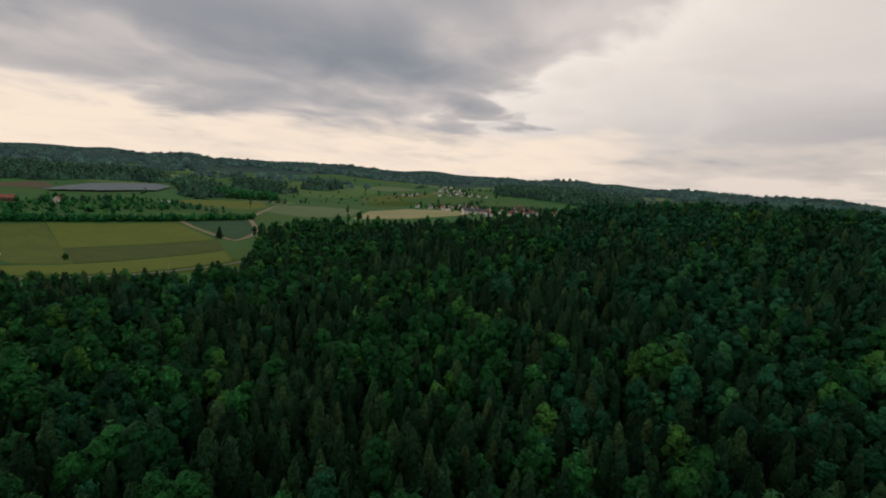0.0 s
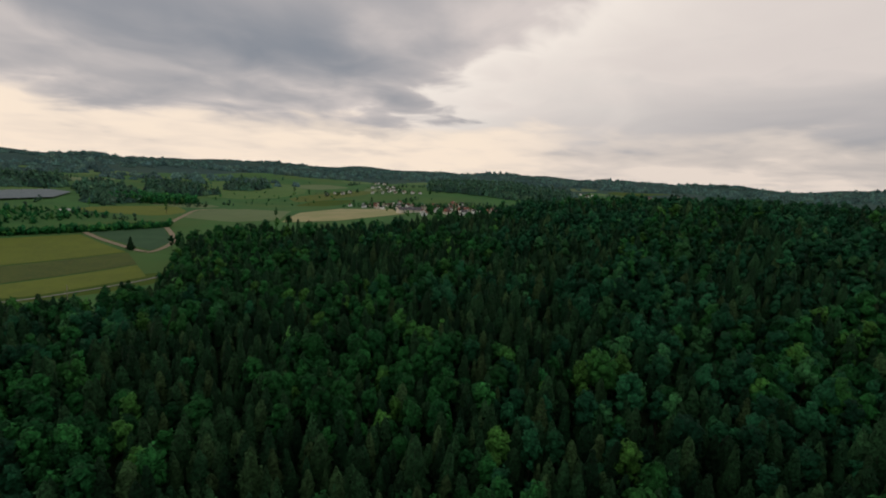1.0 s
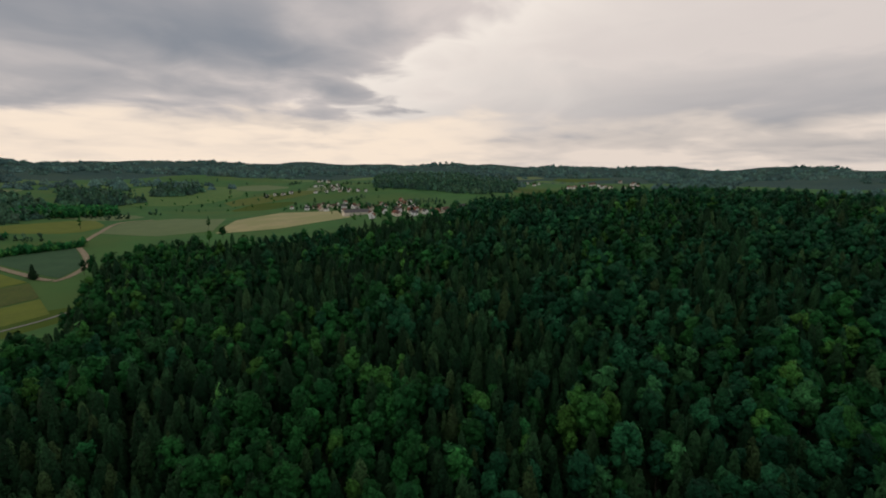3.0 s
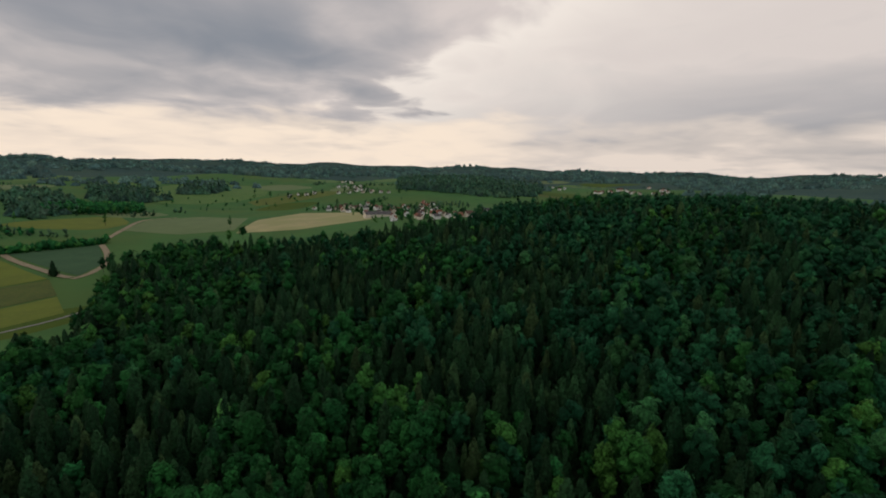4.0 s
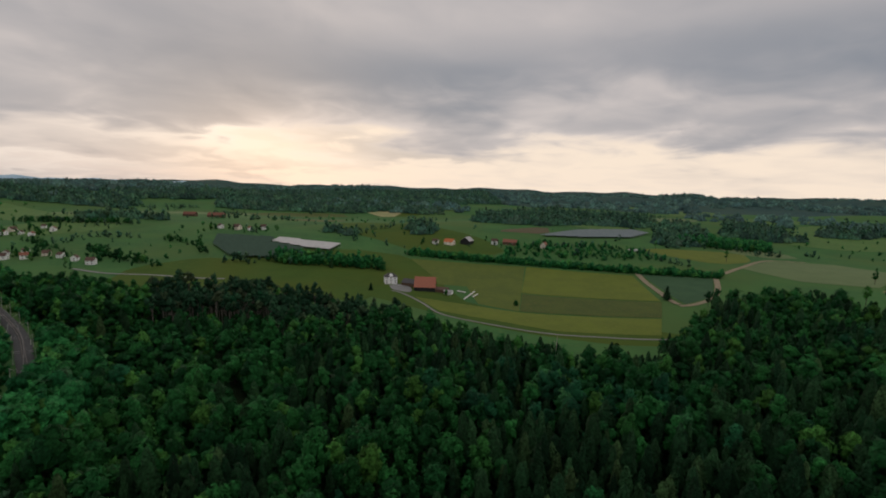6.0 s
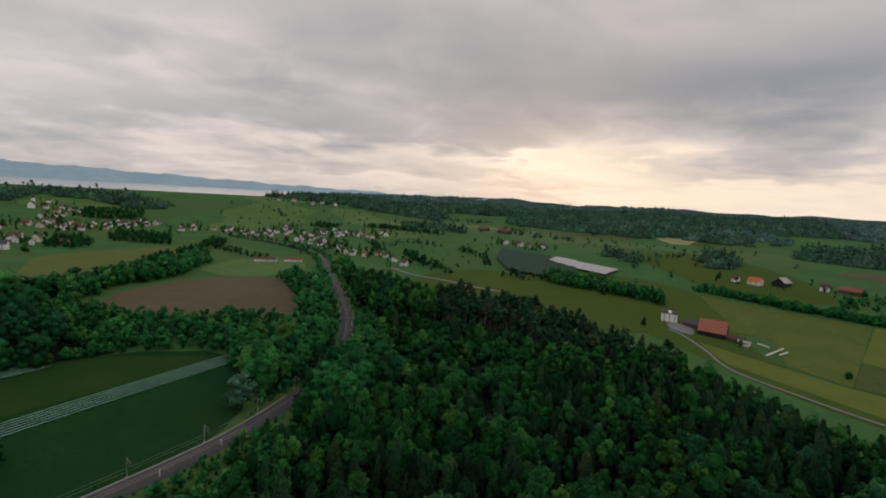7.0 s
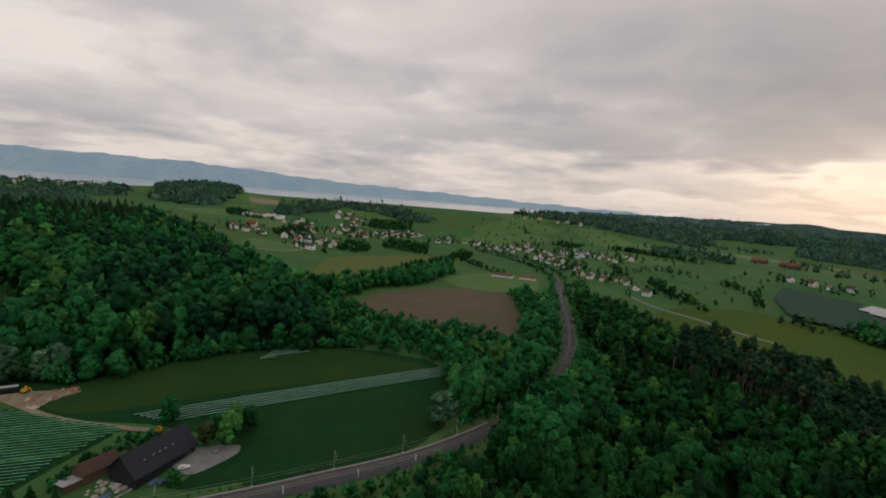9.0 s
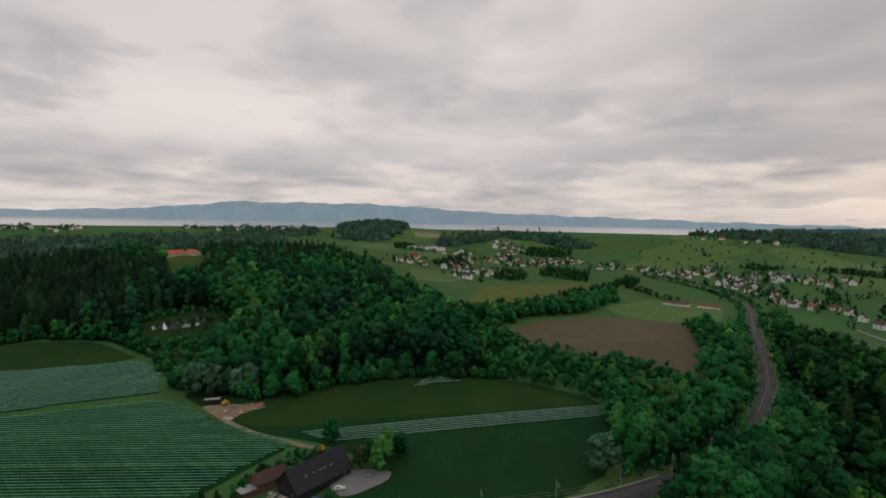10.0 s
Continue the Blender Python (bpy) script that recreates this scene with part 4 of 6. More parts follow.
# a row of tall bare-trunked conifers at the wood's edge, and the bushes round the pond
row = np.array([(-338, -316), (-344, -322), (-347, -315), (-352, -328), (-356, -322), (-360, -337), (-366, -333), (-369, -344), (-374, -350), (-378, -343), (-382, -358), (-388, -364), (-362, -345), (-350, -334), (-376, -360)], float)
plant("pine_stand", "pine", row, [PINE, BARK_PALE], "tall dark conifers with bare pale trunks", 0.95, level=0)
drape("field", GLADE, OLIVE_CROP, 0.45, "rough grassy glade round a pond")
g = seeds(GLADE, 6.0, rng, ([(-106, -262), (-160, -262), (-172, -332), (-108, -332)],))
plant("pond_bushes", "shrub", g, [FRESH, BARK], "low green bushes round the pond", 0.9, 0.35)
single_trees("tree", "young", [(-128, -283), (-140, -288), (-148, -284)], WILLOW, BARK_PALE, "thin grey-green tree on the pond's bank", "trees by the pond", 75, 0.95, fat=0.7)

sk = seeds(SOUTH_WOOD, 4.5, rng, (GLADE, GROVE_GAP))
sk = sk[(edge_gap(sk, SOUTH_WOOD) < 4.5) & (sk[:, 1] > -420)]
plant("wood_skirt", "shrub", sk, [FRESH, BARK], "low bushes along the edge of the valley wood", 1.0, 0.3, level=1)

RAIL_TREES = [(-226, 70), (-233, 63), (-240, 71), (-246, 64), (-253, 73), (-258, 66), (-266, 70), (-272, 76), (-277, 68), (-285, 73), (-291, 68), (-298, 75), (-304, 70), (-311, 75), (-317, 69),
              (-324, 73), (-331, 69), (-338, 73), (-345, 66), (-262, 46), (-272, 47), (-283, 49), (-294, 50), (-305, 50), (-247, 43), (-288, 28), (-276, 30), (-262, 28), (-300, 34)]
single_trees("tree", "broad", RAIL_TREES, FRESH, BARK, "tall leafy tree leaning over the railway cutting", "trees along the cutting", 81, 0.86, 0, 1.1)

BELTS = [
    ("hedgerow_trees", "young", 5.0, 1.12, [(-220, 57), (-260, 65), (-310, 69), (-354, 63), (-356, 82), (-300, 92), (-228, 84)]),
    ("hedgerow_trees", "young", 6.5, 0.72, [(-268, -62), (-276, -40), (-288, -8), (-330, 14), (-352, 14), (-368, -8), (-340, -60), (-336, -110), (-348, -150), (-340, -170), (-285, -110)]),
    ("hedgerow_trees", "young", 6.0, 0.95, [(-386, 10), (-430, -4), (-500, -36), (-532, -60), (-548, -40), (-480, 2), (-420, 28), (-380, 34)]),
    ("hedgerow_trees", "young", 6.5, 1.0, [(-352, -150), (-420, -166), (-500, -150), (-560, -168), (-640, -185), (-640, -203), (-500, -196), (-420, -190), (-365, -212)]),
    ("hedgerow_trees", "young", 6.0, 0.95, [(-640, 262), (-609, 300), (-591, 343), (-555, 393), (-585, 402), (-636, 345), (-668, 284)]),
    ("hedgerow_trees", "shrub", 4.0, 1.5, [(-634, 464), (-510, 588), (-438, 648), (-368, 697), (-300, 742), (-304, 756), (-372, 711), (-442, 662), (-514, 602), (-640, 478)]),
    ("hedgerow_trees", "young", 7.0, 0.9, [(-520, 985), (-430, 1010), (-380, 1090), (-430, 1180), (-520, 1120)]),
    ("hedgerow_trees", "young", 5.5, 1.05, [(-236, 34), (-262, 46), (-330, 50), (-352, 40), (-345, 22), (-300, 4), (-286, -6), (-262, 10), (-242, 22)]),
    ("hedgerow_trees", "young", 6.5, 1.0, [(-352, 40), (-405, 32), (-490, 8), (-560, -14), (-560, -24), (-480, -6), (-400, 18), (-352, 26)]),
    ("hedgerow_trees", "young", 8.0, 0.8, [(-600, 5), (-690, -30), (-690, -12), (-600, 24)]),
    ("hedgerow_trees", "shrub", 3.6, 0.55, [(-82, -50), (-100, -60), (-128, -67), (-138, -60), (-130, -57), (-104, -55), (-88, -46)]),
    ("hedgerow_trees", "shrub", 4.2, 0.75, [(-215, 51), (-165, 31), (-118, 2), (-75, -30), (-31, -64), (0, -86), (30, -70), (-10, -20), (-60, 40), (-100, 60), (-130, 62), (-180, 68)]),
    ("hedgerow_trees", "shrub", 4.5, 1.0, [(-190, 58), (-150, 42), (-110, 18), (-100, 30), (-140, 60), (-180, 74)]),
]
for name, kind, gap, tall, ring in BELTS:
    plant(name, kind, seeds(ring, gap, rng), [FRESH, BARK], "green belt of trees and bushes along field edges", tall, 0.26, finest=1)

# woods and copses far off
FAR_WOODS = [
    (11.0, [(132, 1425), (239, 1363), (361, 1275), (535, 1349), (736, 1790), (626, 2300), (224, 2195)]),
    (13.0, [(-1623, 334), (-1506, 503), (-1438, 698), (-1443, 847), (-1277, 962), (-1395, 1041), (-1609, 933), (-1927, 380)]),
    (12.0, [(-893, 776), (-817, 821), (-738, 860), (-735, 944), (-656, 1159), (-841, 1420), (-1235, 1392), (-1269, 1080)]),
    (10.0, [(-508, 905), (-475, 910), (-441, 979), (-552, 1208), (-710, 1395), (-709, 1229)]),
    (11.0, [(-443, 1449), (-373, 1480), (-328, 1567), (-390, 1812), (-481, 1727), (-483, 1564)]),
    (16.0, [(-1773, 32), (-1801, 264), (-1867, 681), (-1634, 969), (-1525, 1163), (-1600, 1500), (-2400, 1900), (-2300, 1143), (-2249, 732), (-2134, 278), (-2050, 31)]),
    (15.0, [(-1631, -521), (-1690, -302), (-1800, -20), (-1990, 10), (-1950, -359), (-1791, -562)]),
    (11.0, [(-549, 1218), (-448, 1294), (-416, 1369), (-571, 1563), (-686, 1528)]),
    (9.0, [(-775, -1167), (-837, -1101), (-957, -1062), (-1000, -1119), (-919, -1245), (-820, -1263)]),
    (14.0, [(250, -1200), (101, -1370), (-124, -1391), (-363, -1393), (-504, -1206), (-672, -1071), (-799, -1391), (-620, -1560), (-134, -1620), (250, -1600)]),
    (12.0, [(-796, -767), (-1135, -826), (-1172, -575), (-1263, -578), (-1281, -737), (-1195, -879), (-975, -931)]),
    (9.0, [(-778, 545), (-729, 582), (-806, 639), (-922, 668), (-877, 605)]),
    (8.0, [(-846, 401), (-781, 444), (-820, 466), (-897, 435)]),
    (9.0, [(-1157, 18), (-1135, 94), (-1033, 177), (-1080, 190), (-1200, 120), (-1215, 12)]),
    (9.0, [(-935, 520), (-915, 530), (-960, 690), (-985, 686)]),
    (16.0, [(-380, -800), (-500, -900), (-560, -1100), (-300, -1250), (150, -1200), (300, -900), (200, -780)]),
    (10.0, [(-678, -1063), (-695, -983), (-738, -921), (-828, -953), (-957, -1062), (-988, -1146), (-910, -1245), (-784, -1200)]),
    (12.0, [(-1547, -456), (-1530, -318), (-1531, -156), (-1534, 27), (-1482, 99), (-1700, 160), (-1905, -3), (-1834, -217), (-1764, -391), (-1645, -485)]),
    (9.0, [(-1590, -900), (-1568, -718), (-1605, -531), (-1665, -531), (-1640, -718), (-1650, -900)]),
    (14.0, [(-1500, -1050), (-1420, -900), (-1560, -760), (-1680, -780), (-1640, -1000)]),
]


def on_land(p):
    """Leaves out what would stand in the lake."""
    b = np.degrees(np.arctan2(-(p[:, 0] - MID[0]), p[:, 1] - MID[1])) % 360
    return p[~((np.hypot(*(p - MID).T) > 1545) & (b > 114) & (b < 222))]


for gap, ring in FAR_WOODS:
    big = gap > 12.5
    p = on_land(seeds(ring, 21.5 if big else 15.5, rng))
    p = p[edge_gap(p, ring) > 6 + (30 if len(p) > 60 else 10) * patchy(p, 30.0, gap) * rng.uniform(0.2, 1.0, len(p))]
    half = rng.uniform(0, 1, len(p)) < 0.5
    shore = 0.55 if ring[0][1] < -1100 and gap == 14.0 else 1.0
    plant("far_wood", "grove", p[half], [FAR_HAZED_LEAF, BARK], "dark rounded wood on a distant slope", shore * (1.0 if big else 0.78), 0.22, level=3)
    plant("far_wood", "grove", p[~half], [FAR_HAZED_NEEDLE, BARK], "dark conifer wood on a distant slope", shore * (1.0 if big else 0.78), 0.22, level=3)
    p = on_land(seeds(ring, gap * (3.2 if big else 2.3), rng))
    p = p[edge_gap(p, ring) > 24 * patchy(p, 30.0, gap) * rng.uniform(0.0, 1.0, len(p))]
    plant("far_wood", "young" if gap < 11 else "broad", p, [FAR_HAZED_LEAF, BARK], "rounded crowns of a wood on a distant slope", shore * (1.25 if gap < 11 else 0.9), level=3)
g = rng.uniform(-1, 1, (34500, 2)) * 4300 + MID
fd = np.hypot(*(g - MID).T)
fb = np.degrees(np.arctan2(-(g[:, 0] - MID[0]), g[:, 1] - MID[1]))
cover = patchy(g, 330.0, 2.3) * 0.75 + patchy(g, 120.0, 6.1) * 0.25
ok = (fd > 1500) & (fd < 4300) & (cover > 0.57 - 0.22 * step(fd, 1900, 2600)) & (fb > -75) & (fb < 104)
ok &= ~inside(g[:, 0], g[:, 1], [(-120, 950), (330, 700), (330, 1250), (150, 1500), (150, 1950), (-80, 1950), (-80, 1300)])
ok &= ~inside(g[:, 0], g[:, 1], [(640, 1450), (900, 1400), (1250, 1450), (1300, 1900), (760, 1880)])
g = g[ok]
k = len(g) // 2
# the furthest woods carry the most haze in their leaf colour
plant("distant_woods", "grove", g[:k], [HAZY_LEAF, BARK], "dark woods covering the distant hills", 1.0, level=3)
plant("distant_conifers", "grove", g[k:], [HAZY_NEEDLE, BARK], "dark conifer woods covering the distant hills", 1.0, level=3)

# hedges and single trees scattered through the farmland
ro = np.random.default_rng(31)
lines = []
for k in range(62):
    bear, dist = radians(ro.uniform(-28, 112)), ro.uniform(700, 1750)
    x, y, t = MID[0] - math.sin(bear) * dist, MID[1] + math.cos(bear) * dist, ro.uniform(0, math.pi)
    n = ro.integers(6, 22)
    u = (np.arange(n) - n / 2) * 6.0 + ro.normal(0, 2.2, n)
    lines.append(np.stack([x + u * math.cos(t) + ro.normal(0, 2.0, n), y + u * math.sin(t) + ro.normal(0, 2.0, n)], 1))
lines.append(np.stack([MID[0] - np.sin(b := np.radians(ro.uniform(-30, 115, 120))) * (d_ := ro.uniform(650, 1800, 120)), MID[1] + np.cos(b) * d_], 1))
lines = np.vstack(lines)
for _, _, _, _, ring in FIELDS[:12] + FIELDS[13:16]:
    lines = lines[~inside(lines[:, 0], lines[:, 1], ring)]
for ring in (WOOD, [(-860, 200), (-860, 330), (-720, 410), (-640, 260), (-690, 205)], [(-680, 750), (-680, 1050), (-560, 1050), (-560, 800)]):
    lines = lines[~inside(lines[:, 0], lines[:, 1], ring)]
plant("field_trees", "young", lines, [FAR_HAZED_LEAF, BARK], "dark green hedges and single trees among the fields", 0.62, 0.34, category="trees", level=3)

# a row of dark trees before the hail netting
row = np.array([(-655, 220), (-640, 236), (-646, 262), (-637, 288), (-640, 306), (-636, 328)], float)
row = (np.repeat(row, 4, 0) + ro.normal(0, 6.0, (24, 2)))
plant("tree_row", "young", row, [FAR_HAZED_LEAF, BARK], "row of dark green trees before the netted orchard", 0.85, 0.25, category="trees", level=2)

# a bare dead trunk standing over the wood
e = new("dead_tree")
e.matrix_basis = pose(-191, 326, ground_z(-191, 326))
tagged(e, "tall bare dead trunk standing pale among spruces", "tree")
new("trunk", quads_mesh("trunk", *tube((0, 0, -1), (0.4, 0.2, 31), 0.42, 0.12, 7)[:2], [DEAD_WOOD])).parent = e
for k in range(9):
    a, h = k * 2.4, 14 + 1.8 * k
    new("branch", quads_mesh("branch", *tube((0.01 * h, 0, h), (0.01 * h + 1.6 * math.cos(a), 1.6 * math.sin(a), h + 0.5), 0.09, 0.03, 4)[:2], [DEAD_WOOD])).parent = e
# single trees standing free
single_trees("spruce_tree", "spruce", [(113, 206), (171, 262)], RUST, BARK, "dead rusty brown spruce among green crowns", "dead spruces", 91, 0.8, fat=0.8)
single_trees("tree", "broad", [(70, 201), (12, 218), (128, 236), (-88, 236), (-46, 262)], FRESH, BARK, "bright light green broadleaf tree in the wood", "bright trees of the wood", 92, 0.86)
single_trees("tree", "young", [(-141, -61)], FRESH, BARK, "fresh green tree behind the black farmhouse", "", 61, 1.2, fat=1.0)
single_trees("tree", "young", [(-142, -37)], COPPER, BARK, "brownish-leaved tree beside the black farmhouse", "", 62, 1.3, fat=1.05)
single_trees("tree", "young", [(-148, -31), (-150, -40), (-156, -37), (-160, -33)], FRESH, BARK, "green tree at the edge of the gravel yard", "trees by the yard", 63, 1.0, fat=1.15)
single_trees("tree", "young", [(-220, 30)], WILLOW, BARK, "round grey-green willow beside the railway", "", 64, 1.45, fat=1.35)
single_trees("tree", "young", [(-116, -150), (-108, -157), (-126, -142), (-118, -160), (-133, -140)], WILLOW, BARK, "silvery grey-green willow at the edge of the wood", "willows", 65, 1.4, fat=1.1)
single_trees("tree", "spruce", [(-88, -49), (-84, -53), (-93, -44)], SPRUCE, BARK, "dark conifer beside the brown barn", "conifers by the barn", 66, 0.42)
single_trees("tree", "spruce", [(-286, 602), (-283, 597)], SPRUCE, BARK, "dark conifer at the bend of the dirt track", "conifers by the track", 67, 0.75)
single_trees("bush", "shrub", [(-361, 448), (-121, -24), (-430, 405), (-467, 414), (-108, -58), (-80, -46), (-128, -55)], BROAD, BARK, "rounded green bush standing alone", "bushes", 68, 1.1)
single_trees("tree", "broad", [(-253, 1493), (-200, 1420), (-150, 1380), (-480, 880), (-360, 880), (-170, 830), (-20, 1180), (60, 1120), (-60, 1150)], BROAD, BARK, "rounded green field tree", "field trees", 69, 0.75, 2)
single_trees("tree", "young", [(-178, 66), (-186, 70)], WILLOW, BARK_PALE, "thin pale birch at the railway cutting", "birches", 70, 1.0)

single_trees("tree", "spruce", [(-476, 334), (-612, 352), (-620, 360), (-606, 345), (-566, 385), (-590, 330)], SPRUCE, BARK, "dark conifer near the white farm", "conifers by the farm", 72, 0.55)
single_trees("tree", "broad", [(-240, 600), (-225, 612), (-206, 600), (-190, 618), (-172, 640), (-150, 655), (-228, 590), (-212, 585), (-185, 600), (-160, 630), (-140, 690), (-130, 720)], BROAD, BARK, "tall dark broadleaf tree at the wood's corner", "trees at the corner", 73, 0.9, 1)
# copses in and around the lakeside village and along the railway
COPSES = [
    [(-612, -548), (-617, -496), (-706, -547), (-760, -610), (-700, -600)],
    [(-624, -400), (-632, -368), (-690, -382), (-760, -440), (-722, -470)],
    [(-753, -400), (-782, -322), (-900, -390), (-877, -470), (-800, -440)],
    [(-979, -637), (-1030, -570), (-1090, -560), (-1180, -610), (-1086, -690)],
    [(-671, -746), (-717, -690), (-790, -850), (-740, -840)],
    [(-898, -280), (-788, -240), (-680, -120), (-690, -150), (-800, -275), (-890, -310)],
    [(-592, -253), (-571, -205), (-671, -222), (-841, -284), (-888, -290), (-760, -275)],
    [(-800, 60), (-720, 80), (-640, 130), (-640, 140), (-730, 96), (-800, 76)],
    [(-900, -20), (-800, 20), (-800, 34), (-900, -4)],
    [(-830, 150), (-770, 185), (-700, 190), (-700, 202), (-780, 202), (-840, 166)],
    [(-1160, -200), (-1110, -140), (-1170, -120), (-1210, -190)],
    [(-1146, -66), (-1071, 31), (-1019, 112), (-1040, 120), (-1100, 40), (-1180, -50)],
]
for ring in COPSES:
    p = seeds(ring, 7.5, rng)
    p = p[rng.uniform(0, 1, len(p)) < 0.85]
    plant("copse", "young", p, [BROAD, BARK], "dark green copse among village houses and meadows", 0.62, 0.32, category="trees", level=2)

ORCHARDS = [
    (38.0, 0.9, [(-723, 55), (-632, 114), (-666, 186), (-773, 184), (-813, 107)]),
    (12.5, 1.25, [(-563, 605), (-482, 690), (-398, 806), (-485, 834), (-599, 742), (-617, 657)]),
    (44.0, 0.9, [(-830, 120), (-1000, 160), (-1000, 260), (-760, 230)]),
    (70.0, 1.0, [(-700, 450), (-1100, 300), (-1400, 600), (-1300, 760), (-800, 700)]),
    (60.0, 1.0, [(-1100, -500), (-1500, -500), (-1600, -100), (-1200, 0)]),
    (55.0, 1.0, [(-420, 1250), (-200, 1150), (-60, 1350), (-150, 1500), (-400, 1450)]),
]
for gap, tall, ring in ORCHARDS:
    plant("orchard_trees", "shrub", seeds(ring, gap, rng), [FRESH, BARK], "scattered fruit trees and bushes in the pasture", tall, 0.3, category="orchard")

# ---------------------------------------------------------------- railway
STEEL = surface("worn_steel", (0.32, 0.29, 0.27), (0.25, 0.21, 0.18), 2.0, 0.4, metal=0.9)
GALVANISED = surface("galvanised_steel", (0.42, 0.43, 0.42), (0.36, 0.37, 0.37), 0.8, 0.5, metal=0.6)
CONCRETE = surface("concrete", (0.36, 0.35, 0.33), (0.30, 0.29, 0.27), 1.5, 0.9, (0.24, 0.23, 0.21), 0.3, 0.02)
OLD_CONCRETE = surface("grimy_concrete", (0.150, 0.146, 0.138), (0.115, 0.110, 0.104), 1.5, 0.95, (0.10, 0.095, 0.085), 0.3, 0.02)
SIGNAL_WHITE = surface("white_paint", (0.78, 0.77, 0.74), (0.70, 0.69, 0.66), 0.7, 0.6)
LINE = [(40, -128), (-3, -97), (-31, -76), (-75, -42), (-120, -8), (-143, 6), (-167, 21), (-189, 33), (-213, 43), (-260, 56), (-310, 60), (-347, 55), (-405, 44), (-492, 17), (-594, -17), (-722, -58), (-822, -118), (-900, -205), (-960, -300)]
BANK = 0.9
ribbon("railway_bed", LINE, 7.6, BALLAST, 0.1, "brown-grey ballast bed of a curving railway", "railway", 6.0, ((-0.62, -0.3), (-0.42, BANK), (0.42, BANK), (0.62, -0.3)))
for off in (-0.72, 0.72):
    q, d = along(LINE, 6.0)
    side = np.stack([-d[:, 1], d[:, 0]], 1)
    pts = q + side * off
    ribbon("rail", [tuple(p) for p in pts[::4]], 0.14, STEEL, 0.1 + BANK, "worn steel rail", "rail", 6.0, ((-0.5, 0.0), (-0.5, 0.2), (0.5, 0.2), (0.5, 0.0)))


def build_sleepers():
    V, F = [], []
    q, d = along(LINE, 1.2)
    keep = away(q) < 420
    q, d = q[keep], d[keep]
    side = np.stack([-d[:, 1], d[:, 0]], 1)
    z = land(q[:, 0], q[:, 1]) + 0.1 + BANK
    box = np.array([(-1, -1, 0), (1, -1, 0), (1, 1, 0), (-1, 1, 0), (-1, -1, 1), (1, -1, 1), (1, 1, 1), (-1, 1, 1)], float)
    fc = np.array([(4, 5, 6, 7), (0, 1, 5, 4), (1, 2, 6, 5), (2, 3, 7, 6), (3, 0, 4, 7)])
    n = 0
    for off in (0.0,):
        c = q + side * off
        v = c[:, None] + side[:, None] * box[None, :, :1] * 1.25 + d[:, None] * box[None, :, 1:2] * 0.14
        vz = np.broadcast_to(z[:, None] + box[None, :, 2] * 0.07, v.shape[:2])
        V.append(np.dstack([v, vz]).reshape(-1, 3))
        F.append((fc[None] + (np.arange(len(q)) * 8)[:, None, None] + n).reshape(-1, 4))
        n += len(q) * 8
    tagged(new("sleepers", quads_mesh("sleepers", np.vstack(V), np.vstack(F), [OLD_CONCRETE])), "grey concrete sleepers set in the ballast", "sleepers", kind="stuff")


build_sleepers()


def beam(bm, a, b, w, h=None):
    """A straight bar of rectangular section from a to b."""
    a, b = Vector(a), Vector(b)
    m = (b - a).to_track_quat("Z", "Y").to_matrix().to_4x4()
    m.translation = (a + b) / 2
    bmesh.ops.create_cube(bm, size=1.0, matrix=m @ Matrix.Diagonal((w, h or w, (b - a).length, 1)))
    return bm


def build_mast():
    """A railway mast with a hinged bracket reaching over the track (local +x)."""
    e = thing("catenary_mast", 0, 0, 0, 0, "slim grey steel catenary mast beside the railway", "mast", "masts along the railway")
    bm = bmesh.new()
    for sx in (-0.11, 0.11):
        beam(bm, (sx, 0, -0.3), (sx * 0.7, 0, 8.0), 0.07, 0.16)
    for k in range(10):
        beam(bm, (-0.11 if k % 2 else 0.11, 0, 0.4 + 0.75 * k), (0.1 if k % 2 else -0.1, 0, 1.1 + 0.75 * k), 0.04)
    part("pole", bm, GALVANISED, e)
    bm = bmesh.new()
    beam(bm, (0.1, 0, 7.3), (3.1, 0, 7.0), 0.07)
    beam(bm, (0.1, 0, 5.7), (3.0, 0, 6.9), 0.07)
    beam(bm, (1.4, 0, 6.2), (3.4, 0, 5.6), 0.05)
    part("bracket", bm, GALVANISED, e)
    bm = bmesh.new()
    for k in range(4):
        bmesh.ops.create_cone(bm, cap_ends=True, segments=8, radius1=0.11, radius2=0.07, depth=0.09, matrix=pose(0.35 + 0.12 * k, 0, 7.28, 0, 95, 0))
    part("insulator", bm, SIGNAL_WHITE, e, "pale ribbed insulator")
    bm = bmesh.new()
    bmesh.ops.create_cube(bm, size=1.0, matrix=Matrix.Translation((0, 0, 0.1)) @ Matrix.Diagonal((0.8, 0.8, 0.6, 1)))
    part("footing", bm, CONCRETE, e)
    return e


mast = build_mast()
first = True
q, d = along(LINE, 31.0)
for (x, y), (dx, dy) in zip(q, d):
    if away(np.array([(x, y)]))[0] > 700 or x > 0:
        continue
    for s, k in ((-1, 5.0), (1, 5.0)):
        px, py = x - dy * s * k, y + dx * s * k
        if s < 0 and x > -250:
            continue
        m = pose(px, py, ground_z(px, py) + 0.2, 0, 0, math.degrees(math.atan2(-s * dx, s * dy)))
        if first:
            mast.matrix_basis = m
            first = False
        else:
            copy_thing(mast, m)


